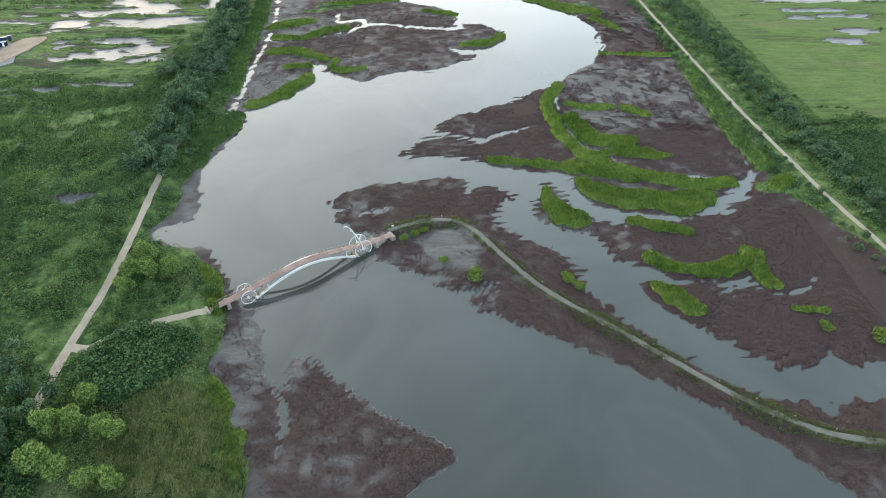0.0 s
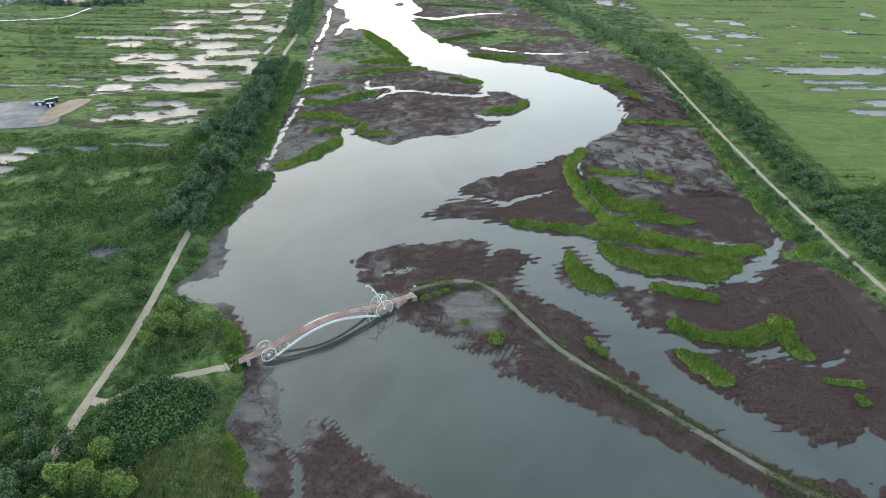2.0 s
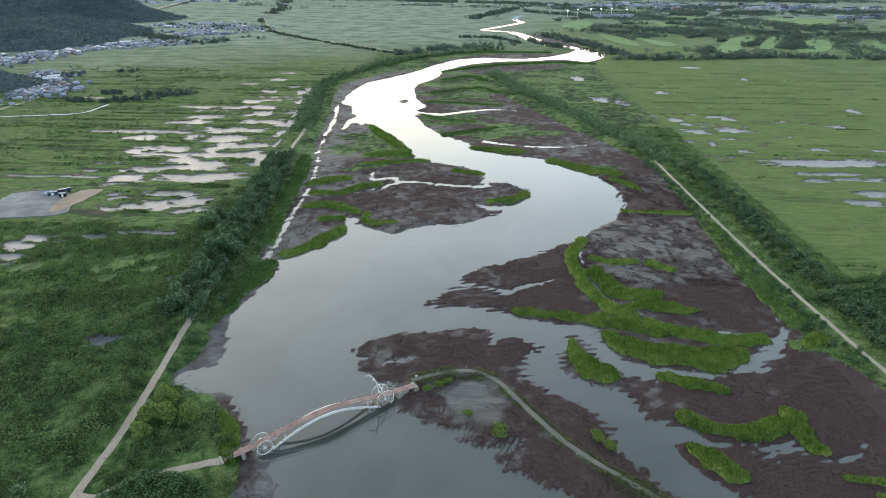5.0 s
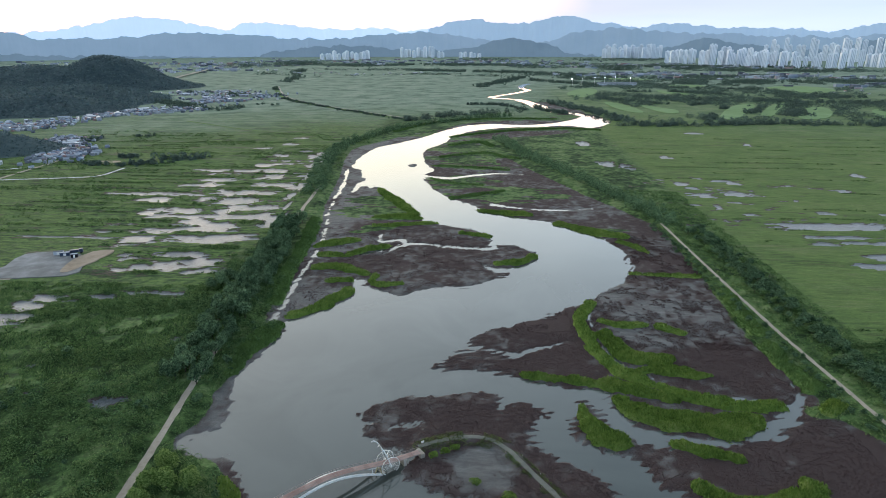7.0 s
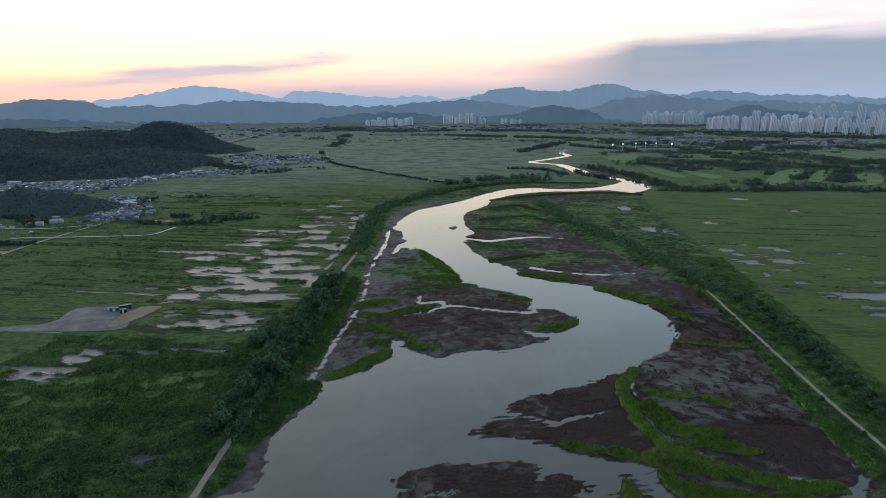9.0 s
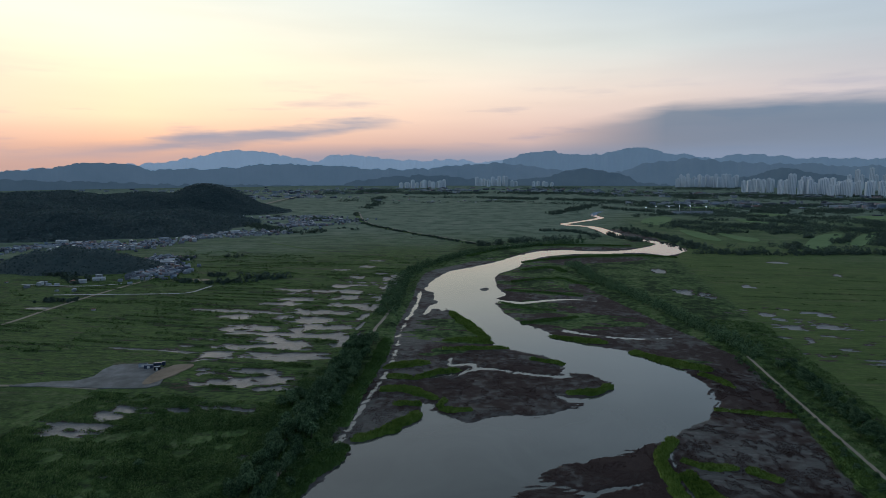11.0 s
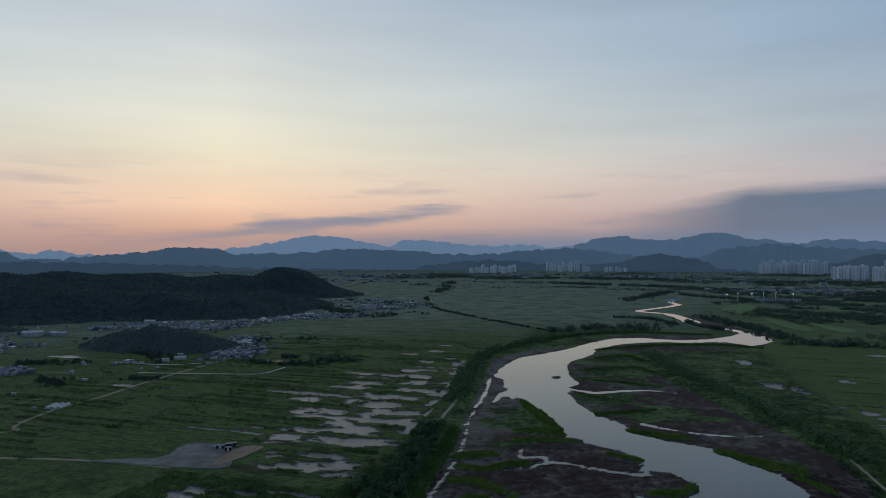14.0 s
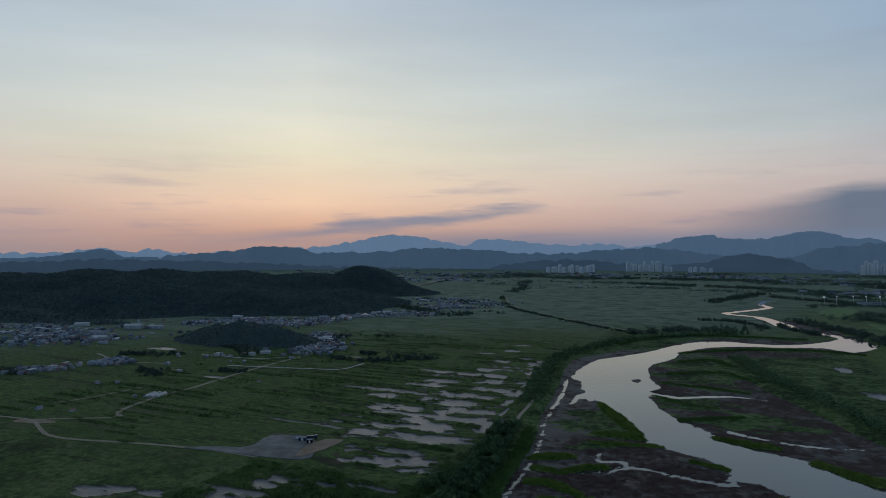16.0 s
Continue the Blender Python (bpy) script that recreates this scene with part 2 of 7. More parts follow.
def ground_material():
    mat = bpy.data.materials.new("tidal_ground")
    mat.use_nodes = True
    nt = mat.node_tree
    N, L = nt.nodes.new, nt.links.new
    p = nt.nodes["Principled BSDF"]
    pos = N("ShaderNodeNewGeometry").outputs["Position"]

    def attr(name):
        n = N("ShaderNodeAttribute")
        n.attribute_name = name
        return n.outputs["Fac"]

    def noi(scale, detail=5, rough=0.6, stretch=(1, 1, 1)):
        mp, n = N("ShaderNodeMapping"), N("ShaderNodeTexNoise")
        mp.inputs["Scale"].default_value = stretch
        L(pos, mp.inputs[0])
        L(mp.outputs[0], n.inputs["Vector"])
        n.inputs["Scale"].default_value, n.inputs["Detail"].default_value, n.inputs["Roughness"].default_value = scale, detail, rough
        return n.outputs[0]

    def m(op, a, b, c=None, clamp=False):
        n = N("ShaderNodeMath")
        n.operation, n.use_clamp = op, clamp
        for i, v in enumerate((a, b, c)):
            if isinstance(v, (int, float)):
                n.inputs[i].default_value = v
            elif v is not None:
                L(v, n.inputs[i])
        return n.outputs[0]

    def ramp(fac, stops):
        n = N("ShaderNodeValToRGB")
        e = n.color_ramp.elements
        while len(e) < len(stops):
            e.new(0.5)
        for el, (q, c) in zip(e, stops):
            el.position, el.color = q, (*c, 1)
        L(fac, n.inputs[0])
        return n.outputs[0]

    def mix(fac, a, b):
        n = N("ShaderNodeMix")
        n.data_type = "RGBA"
        L(fac, n.inputs[0])
        L(a, n.inputs[6])
        L(b, n.inputs[7])
        return n.outputs[2]

    n_fine, n_mid, n_big, n_grit = noi(1.1), noi(0.16), noi(0.022), noi(3.2, 3, 0.7)
    n_streak = noi(1.0, 5, 0.65, (0.10, 0.34, 1))
    mud = ramp(m("ADD", m("MULTIPLY", n_grit, 0.6), m("MULTIPLY", n_streak, 0.4)), [(0.36, (0.055, 0.051, 0.047)), (0.5, (0.108, 0.10, 0.091)), (0.62, (0.205, 0.193, 0.178))])
    red = ramp(m("ADD", m("MULTIPLY", n_fine, 0.2), m("MULTIPLY", n_grit, 0.8)), [(0.36, (0.033, 0.0225, 0.0195)), (0.47, (0.055, 0.038, 0.034)), (0.55, (0.075, 0.053, 0.048)), (0.62, (0.12, 0.094, 0.086))])
    r = attr("red")
    patch = m("ADD", m("ADD", m("MULTIPLY", n_mid, 0.2), m("MULTIPLY", n_streak, 0.29)), m("ADD", m("MULTIPLY", n_fine, 0.36), m("MULTIPLY", n_grit, 1.0)))
    patch = m("MULTIPLY_ADD", m("ADD", patch, m("MULTIPLY_ADD", r, 0.8, -1.39)), 6.5, 0.5, clamp=True)
    flat = mix(patch, mud, red)
    # greens: weeds and grass near, long strips out in the fields
    strips = noi(1.0, 6, 0.65, (0.007, 0.055, 1))
    rows = noi(1.0, 5, 0.7, (0.035, 0.33, 1))
    weeds = ramp(m("ADD", m("MULTIPLY", n_mid, 0.5), m("MULTIPLY", n_big, 0.5)),
                 [(0.41, (0.024, 0.042, 0.016)), (0.47, (0.05, 0.08, 0.026)), (0.53, (0.092, 0.142, 0.044)), (0.59, (0.14, 0.175, 0.07))])
    field = ramp(m("ADD", m("MULTIPLY", strips, 0.5), m("ADD", m("MULTIPLY", n_mid, 0.2), m("MULTIPLY", rows, 0.3))),
                 [(0.395, (0.10, 0.075, 0.058)), (0.43, (0.034, 0.054, 0.025)), (0.465, (0.072, 0.112, 0.036)), (0.50, (0.13, 0.185, 0.05)), (0.53, (0.05, 0.08, 0.03)), (0.56, (0.13, 0.165, 0.065)), (0.60, (0.11, 0.095, 0.065))])
    # distant paddies: haze painted in as a paler, bluer green
    hazed_paddy = ramp(m("ADD", m("MULTIPLY", strips, 0.4), m("MULTIPLY", n_big, 0.6)), [(0.42, (0.11, 0.15, 0.10)), (0.47, (0.16, 0.205, 0.14)), (0.52, (0.19, 0.24, 0.165)), (0.58, (0.235, 0.27, 0.195))])
    field = mix(attr("hazed_paddy"), field, hazed_paddy)
    mown = ramp(m("ADD", m("MULTIPLY", n_big, 0.6), m("MULTIPLY", rows, 0.4)), [(0.40, (0.095, 0.135, 0.04)), (0.5, (0.13, 0.175, 0.05)), (0.6, (0.165, 0.195, 0.065))])
    place = N("ShaderNodeSeparateXYZ")
    L(pos, place.inputs[0])
    # rough grass near the bank gives way to furrowed fields further out
    tilled = m("MAXIMUM", m("MULTIPLY_ADD", place.outputs[1], 0.014, -4.3, clamp=True), m("GREATER_THAN", place.outputs[0], 150.0))
    calm = m("MULTIPLY_ADD", place.outputs[0], 0.05, -9.2, clamp=True)
    field = mix(m("MULTIPLY", calm, m("MULTIPLY_ADD", attr("hazed_paddy"), -0.6, 0.6)), field, mown)
    green = mix(m("MULTIPLY", attr("field"), m("MULTIPLY_ADD", tilled, 0.7, 0.3)), weeds, field)
    furrow = noi(1.0, 6, 0.72, (0.06, 0.26, 1))
    furrow = m("ADD", m("MULTIPLY", furrow, tilled), m("MULTIPLY", noi(0.3, 6, 0.7), m("MULTIPLY_ADD", tilled, -1.0, 1.0)))
    # the eastern fields are mown and calmer than the rushy western ones
    coarse = m("MULTIPLY", m("MULTIPLY_ADD", calm, -1.1, 2.2), m("MULTIPLY_ADD", attr("hazed_paddy"), -0.6, 1.0))
    grain = m("MULTIPLY", m("MULTIPLY_ADD", n_fine, 1.3, 0.35), m("MULTIPLY_ADD", furrow, coarse, m("MULTIPLY_ADD", coarse, -0.5, 1.03)))
    vm = N("ShaderNodeVectorMath")
    vm.operation = "SCALE"
    L(green, vm.inputs[0])
    L(grain, vm.inputs["Scale"])
    silt = ramp(m("ADD", m("MULTIPLY", n_mid, 0.4), m("MULTIPLY", n_fine, 0.6)), [(0.35, (0.10, 0.101, 0.10)), (0.5, (0.158, 0.158, 0.156)), (0.65, (0.22, 0.22, 0.216))])
    rim = ramp(n_fine, [(0.35, (0.06, 0.042, 0.036)), (0.6, (0.12, 0.09, 0.08))])
    # pools with frayed rims, rush islets and bars of brown mud
    fray = m("ADD", m("MULTIPLY_ADD", noi(1.0, 6, 0.68, (0.075, 0.34, 1)), 1.5, -0.75), m("MULTIPLY_ADD", n_fine, 0.5, -0.25))
    flood = m("MULTIPLY", m("ADD", attr("silt"), fray), m("MULTIPLY", attr("silt"), 14.0, clamp=True))
    core = m("MULTIPLY_ADD", flood, 7.0, -2.6, clamp=True)
    silt = mix(core, rim, silt)
    flat = mix(m("MULTIPLY", flood, 8.0, clamp=True), flat, silt)
    grown = m("MULTIPLY", attr("green"), m("MULTIPLY_ADD", flood, -7.0, 2.2, clamp=True))
    col = mix(m("MULTIPLY_ADD", m("ADD", grown, m("MULTIPLY_ADD", n_fine, 0.5, -0.25)), 4.0, -1.5, clamp=True), flat, vm.outputs[0])
    L(col, p.inputs["Base Color"])
    wet = m("MULTIPLY", m("MULTIPLY_ADD", patch, -1.0, 1.0), m("MULTIPLY_ADD", attr("green"), -1.0, 1.0), clamp=True)
    L(m("MULTIPLY_ADD", core, -0.58, m("MULTIPLY_ADD", wet, -0.14, 0.92), clamp=True), p.inputs["Roughness"])
    L(m("MULTIPLY_ADD", core, 0.1, m("MULTIPLY_ADD", wet, 0.25, 0.08)), p.inputs["Specular IOR Level"])
    b = N("ShaderNodeBump")
    b.inputs["Strength"].default_value, b.inputs["Distance"].default_value = 0.5, 0.2
    L(n_grit, b.inputs["Height"])
    L(b.outputs[0], p.inputs["Normal"])
    return mat


def water_material():
    mat = bpy.data.materials.new("silty_water")
    mat.use_nodes = True
    nt = mat.node_tree
    N, L = nt.nodes.new, nt.links.new
    p = nt.nodes["Principled BSDF"]
    pos = N("ShaderNodeNewGeometry").outputs["Position"]
    big = N("ShaderNodeTexNoise")
    big.inputs["Scale"].default_value, big.inputs["Detail"].default_value, big.inputs["Distortion"].default_value = 0.014, 5, 1.6
    L(pos, big.inputs["Vector"])
    ramp = N("ShaderNodeValToRGB")
    ramp.color_ramp.elements[0].position, ramp.color_ramp.elements[0].color = 0.38, (0.05, 0.057, 0.049, 1)
    ramp.color_ramp.elements[1].position, ramp.color_ramp.elements[1].color = 0.62, (0.072, 0.078, 0.068, 1)
    L(big.outputs[0], ramp.inputs[0])
    L(ramp.outputs[0], p.inputs["Base Color"])
    p.inputs["IOR"].default_value = 1.6
    rr = N("ShaderNodeMapRange")
    rr.inputs["To Min"].default_value, rr.inputs["To Max"].default_value = 0.012, 0.035
    L(big.outputs[0], rr.inputs[0])
    L(rr.outputs[0], p.inputs["Roughness"])
    rip = N("ShaderNodeTexNoise")
    rip.inputs["Scale"].default_value, rip.inputs["Detail"].default_value = 0.5, 3
    L(pos, rip.inputs["Vector"])
    b = N("ShaderNodeBump")
    b.inputs["Strength"].default_value, b.inputs["Distance"].default_value = 0.02, 0.1
    L(rip.outputs[0], b.inputs["Height"])
    L(b.outputs[0], p.inputs["Normal"])
    return mat


# ---------------------------------------------------------------- mesh helpers
def mesh_from(name, verts, faces, mat, smooth=False):
    me = bpy.data.meshes.new(name)
    verts = np.asarray(verts, dtype=np.float32).reshape(-1, 3)
    faces = np.asarray(faces, dtype=np.int32)
    k = faces.shape[1]
    me.vertices.add(len(verts))
    me.vertices.foreach_set("co", verts.ravel())
    me.loops.add(faces.size)
    me.loops.foreach_set("vertex_index", faces.ravel())
    me.polygons.add(len(faces))
    me.polygons.foreach_set("loop_start", np.arange(0, faces.size, k, dtype=np.int32))
    me.polygons.foreach_set("loop_total", np.full(len(faces), k, dtype=np.int32))
    me.update(calc_edges=True)
    me.polygons.foreach_set("use_smooth", np.full(len(faces), smooth))
    me.materials.append(mat)
    return me


def bm_mesh(name, bm, mat, smooth=False):
    me = bpy.data.meshes.new(name)
    bmesh.ops.recalc_face_normals(bm, faces=bm.faces)
    bm.to_mesh(me)
    bm.free()
    me.materials.append(mat)
    if smooth:
        me.polygons.foreach_set("use_smooth", np.full(len(me.polygons), True))
    return me


def part(name, me, parent, label=""):
    ob = new(name, me)
    ob.parent = parent
    return tagged(ob, label)


def hash2(ix, iy, seed):
    h = (ix * 374761393 + iy * 668265263 + seed * 974634777) & 0xFFFFFFFF
    h = ((h ^ (h >> 13)) * 1274126177) & 0xFFFFFFFF
    h = h ^ (h >> 16)
    return (h & 0xFFFF) / 65535.0


def vnoise(x, y, scale, seed=0):
    """Smooth value noise, -1 to 1, with blobs of about scale metres."""
    x, y = np.asarray(x) / scale, np.asarray(y) / scale
    ix, iy = np.floor(x).astype(np.int64), np.floor(y).astype(np.int64)
    fx, fy = x - ix, y - iy
    fx, fy = fx * fx * (3 - 2 * fx), fy * fy * (3 - 2 * fy)
    a, b = hash2(ix, iy, seed), hash2(ix + 1, iy, seed)
    c, d = hash2(ix, iy + 1, seed), hash2(ix + 1, iy + 1, seed)
    return ((a * (1 - fx) + b * fx) * (1 - fy) + (c * (1 - fx) + d * fx) * fy) * 2 - 1


def fbm(x, y, scale, octaves=3, seed=0):
    return sum(vnoise(x, y, scale / 2 ** k, seed + 17 * k) / 2 ** k for k in range(octaves)) / (2 - 2 ** (1 - octaves))


def smooth(v, lo, hi):
    v = np.clip((v - lo) / (hi - lo), 0, 1)
    return v * v * (3 - 2 * v)


def soften(pts, closed=False, times=2):
    p = np.asarray(pts, float)
    for _ in range(times):
        q = np.roll(p, -1, 0) if closed else p[1:]
        r = p if closed else p[:-1]
        new_p = np.empty((2 * len(r), 2))
        new_p[0::2], new_p[1::2] = 0.75 * r + 0.25 * q, 0.25 * r + 0.75 * q
        p = new_p if closed else np.vstack([p[:1], new_p, p[-1:]])
    return p


def line_distance(X, Y, pts, widths=None):
    """Distance to a line (less its half width, which may change along it)."""
    best = np.full(X.shape, 1e9)
    n = len(pts)
    w = np.zeros(n) if widths is None else np.interp(np.linspace(0, 1, n), np.linspace(0, 1, len(widths)), widths)
    for i in range(n - 1):
        ax, ay = pts[i]
        dx, dy = pts[i + 1] - pts[i]
        t = np.clip(((X - ax) * dx + (Y - ay) * dy) / (dx * dx + dy * dy + 1e-9), 0, 1)
        best = np.minimum(best, np.hypot(X - ax - t * dx, Y - ay - t * dy) - (w[i] + t * (w[i + 1] - w[i])))
    return best


def inside_distance(X, Y, pts):
    """Signed distance to a closed outline, positive inside."""
    closed = np.vstack([pts, pts[:1]])
    d = line_distance(X, Y, closed)
    odd = np.zeros(X.shape, bool)
    for (ax, ay), (bx, by) in zip(closed[:-1], closed[1:]):
        if ay != by:
            odd ^= ((ay > Y) != (by > Y)) & (X < (bx - ax) * (Y - ay) / (by - ay) + ax)
    return np.where(odd, d, -d)


def boxed(X, Y, pts, margin, fn, outside):
    """fn on the part of a grid near pts only."""
    out = np.full(X.shape, outside, float)
    (x0, y0), (x1, y1) = pts.min(0) - margin, pts.max(0) + margin
    cx = (X[0] >= x0) & (X[0] <= x1)
    cy = (Y[:, 0] >= y0) & (Y[:, 0] <= y1)
    if cx.any() and cy.any():
        ix = np.ix_(cy, cx)
        out[ix] = fn(X[ix], Y[ix], pts)
    return out


# ---------------------------------------------------------------- the plan, in metres
SHORE_A = [(-18.9, 68.4), (-11, 83.2), (-6.8, 87.8), (-1, 92), (4.7, 95.7), (5.4, 98.9), (-1, 102.1), (-10, 107.7), (-22, 115.6), (-31.5, 124), (-39.6, 131.3),
    (-46.5, 134.8), (-47.7, 128.9), (-49.1, 123.6), (-52.3, 124), (-54.8, 128.9), (-57.9, 134.8), (-57.9, 139.7), (-62.1, 147.4), (-66.6, 154.1), (-70.6, 158.4),
    (-76.9, 167.2), (-84.1, 178.3), (-89.3, 185), (-91.2, 189.9), (-99.2, 188.8), (-103.9, 189.9), (-115.3, 195.6), (-115.3, 200.1), (-108.8, 204.3), (-100.5, 207.1),
    (-104.9, 223.8), (-110.7, 247.1), (-109.3, 257.4), (-106.3, 271.1), (-103.9, 288.8), (-103.1, 297.1)]
SHORE_B = [(-107.2, 303.7), (-102.1, 308.2), (-90.8, 320.7), (-80.2, 333.1), (-74.5, 344.2), (-78, 359.3), (-82.5, 371.5), (-72.8, 370.9), (-70, 358.7), (-59.9, 355.5),
    (-46, 342), (-36.8, 353.7), (-23.3, 360.7), (-14.8, 361.9), (-9, 358.5), (5.1, 372.2), (23.9, 386), (9, 390.5), (4.5, 402.1), (13.6, 394.9), (22.4, 396.4),
    (34.1, 401.2), (44.5, 419.7), (40.4, 434), (26.5, 446.2), (17.3, 448.4), (9.6, 436.5), (10.6, 450.8), (9.9, 463), (3.3, 478.5), (-12.6, 486.9), (-38.6, 498.2),
    (-50.5, 510.8), (-64.6, 543.6), (-78.8, 576.3), (-93.3, 603.7), (-109.9, 638.4)]
SHORE_C = [(-109, 619), (-124, 636), (-125, 606), (-127, 601), (-130, 643), (-122, 663), (-132, 680), (-138, 716), (-154, 726), (-155, 768), (-149, 859), (-122, 898),
    (-94, 947), (-72, 1000), (-47, 1058), (-19, 1102), (21, 1119), (80, 1107), (116, 1124), (155, 1157), (189, 1216), (198, 1242), (177, 1287), (144, 1295), (120, 1354),
    (104, 1468), (76, 1573), (104, 1575), (140, 1446), (158, 1326), (194, 1288), (229, 1262), (233, 1193), (241, 1154), (192, 1072), (179, 1085), (149, 1111)]
SHORE_D = [(108, 1088), (49, 1078), (10, 1055), (-18, 1028), (-30, 984), (-43, 966), (-52, 898), (-70, 868), (-76, 832), (-71, 773), (-60, 734), (-50, 715), (-68, 680),
    (-54, 648), (-43, 610), (-26, 584), (-9, 564), (7, 541), (36, 520), (59, 510), (76, 496), (95, 473), (105, 443), (106, 418), (103, 392), (97, 380), (85, 366),
    (74, 354), (66, 345)]
SHORE_E = [(72.9, 352), (63, 340.7), (55.7, 334.4), (36.6, 319.5), (20.5, 309), (2.2, 298.9), (-4.2, 283.2), (-11.9, 271.5), (-19.2, 263.1), (-22.2, 258.8),
    (-11.4, 257.8), (-3.4, 258.9), (4.7, 257.9), (20.5, 252.2), (30.7, 247.7), (43.6, 246.3), (53.9, 245.3)]
SHORE_F = [(60, 242.9), (57.8, 237.1), (63.1, 224.4), (66.6, 215), (77.9, 214.2), (88.9, 211), (107, 216), (114.3, 223.7), (126.5, 226.9), (131.6, 237.4),
    (116.6, 238.3), (107.5, 242.1), (128.2, 242.2), (131.6, 237.4), (138.7, 239.4), (143.2, 255.9), (145.1, 255.9), (142.2, 238.4), (135.4, 232.8), (130.7, 226.9),
    (134.8, 226), (119.5, 217.7), (124.9, 212.8), (108, 211.9), (96.8, 205.8), (76.5, 208.5), (74.5, 204.6), (64.3, 205.7), (54.7, 217.9), (50.9, 233.4), (46.3, 237.1),
    (43, 224.3), (38, 212.4), (42.4, 206.8), (52.1, 201.8), (60.2, 196.2), (65, 187.2), (67.9, 180.4)]
SHORE_G = [(76.2, 179.4), (82.7, 172.3), (88.3, 170.2), (104.7, 169.9), (111, 170.2), (115.2, 167.8), (105.4, 166.2), (101.3, 163.2), (97.8, 167.7), (91.6, 167.7),
    (77.7, 169.2), (68.8, 170.7), (73.4, 164.6), (75.5, 157.3), (80.8, 151.8), (85.8, 146.4), (89.2, 142.6), (95.3, 138.8), (100, 132.1), (104.7, 134), (103.7, 129.7),
    (109.4, 128.8), (118.9, 130.2), (125.7, 136.9), (126.5, 131.2), (133.9, 131.7), (142, 134), (190, 140), (195, 60), (150, -400), (-120, -400), (-70, 20)]
SHORE = SHORE_A + SHORE_B + SHORE_C + SHORE_D + SHORE_E + SHORE_F + SHORE_G
SPIT_A = [(-47.2, 219.7), (-44.9, 226.2), (-35.6, 232.1), (-23.4, 235.4), (-10.8, 238.7), (4.5, 240.2), (12.6, 238.4), (9.7, 225.1), (17, 234.2), (29.3, 230.5),
    (28, 223.4), (22.9, 217.4), (22.6, 205.6), (27.8, 199.1), (38.3, 191.7), (47.2, 184.7), (52.6, 176.1), (50.2, 170.7), (55.7, 160.1), (58.1, 154.5), (62.6, 148.5),
    (68.3, 141.2), (75.5, 133.9), (84.9, 124.7), (92.9, 118.3), (103.6, 115.6), (110, 115), (114.4, 109.8), (118.1, 114.6), (132.3, 116.7), (155.7, 118.4), (230, 118),
    (230, 50)]
SPIT_B = [(154, 82.7), (125.8, 68.5), (113.7, 83.4), (106.5, 88.6), (101.6, 93.8), (95.1, 99.9), (87, 107.3), (78.3, 115.1), (71.4, 120.4), (64.3, 125.8), (56.6, 130.3),
    (48.7, 135.8), (40.3, 139.9), (28.1, 147.1), (17.1, 153.8), (8.5, 158.3), (13.7, 163), (22, 167.5), (13.8, 165.3), (3.6, 164.1), (-2.5, 166.5), (1.6, 171.5),
    (-6.7, 172.7), (-14.1, 175.9), (-23.6, 181.1), (-26.3, 188), (-20.7, 195.2), (-29.8, 196.6), (-36, 201.9), (-42.3, 206.1), (-44, 212.2)]
SPIT = SPIT_A + SPIT_B
CREEK_SPIT = [(-43.4, 214.6), (-33.5, 211.4), (-29, 213), (-19.7, 217.2)]
CREEK_MUD = [(-49.3, 124), (-48.1, 118), (-44.6, 108.9), (-44.6, 103.3), (-44.4, 96.2)]
CREEK_LEFT = [(-112.8, 303.4), (-112.5, 319.8), (-114.7, 344.3), (-115.8, 372.1), (-116.3, 403.7), (-118.9, 440), (-124.2, 482.2), (-133, 522.7), (-138.8, 569.7),
    (-141.9, 637), (-155.3, 719.4)]
CREEK_MID = [(13.7, 436.6), (-11.2, 435.6), (-34.6, 443.6), (-51.7, 445.5), (-57.5, 440), (-67.4, 420.9)]
CREEK_MID2 = [(-68.6, 429.4), (-75.9, 423), (-91, 416.4), (-106.3, 412.2), (-118.3, 411.7)]
CREEK_MID3 = [(-53.9, 445.4), (-59.4, 455.9), (-75, 444.5), (-77, 466.4)]
CREEK_FAR = [(-64.8, 680.5), (-35.8, 670.6), (-11.2, 686.5), (20.8, 703.5), (49.4, 696)]
CREEK_FAR2 = [(11.2, 564.7), (37.8, 550.2), (72.8, 544.5), (102, 553.9)]
CREEK_RIGHT = [(-5.9, 281.4), (7.8, 280.3), (20.3, 273.9), (27.7, 280.4), (50.6, 292.7)]
CREEK_S = [(66.5, 342.3), (61.7, 319.7), (64.8, 299.2), (66.6, 274.7), (72.7, 262.5), (86.9, 253)]
CREEK_BEND = [(88.8, 469.1), (100.8, 451.9), (106.3, 427), (102.7, 396.5)]
CREEK_TAIL = [(112.7, 169.3), (119, 164.7), (126.2, 162.7), (133.6, 166.9), (137.2, 173.1)]
FAR_REACH = [(76, 1573), (13.8, 1613.4), (58.6, 1678.1), (116.8, 1783.8), (141.3, 1841.2), (115.7, 1899.3), (132.1, 2031.3), (155.1, 2080.2)]
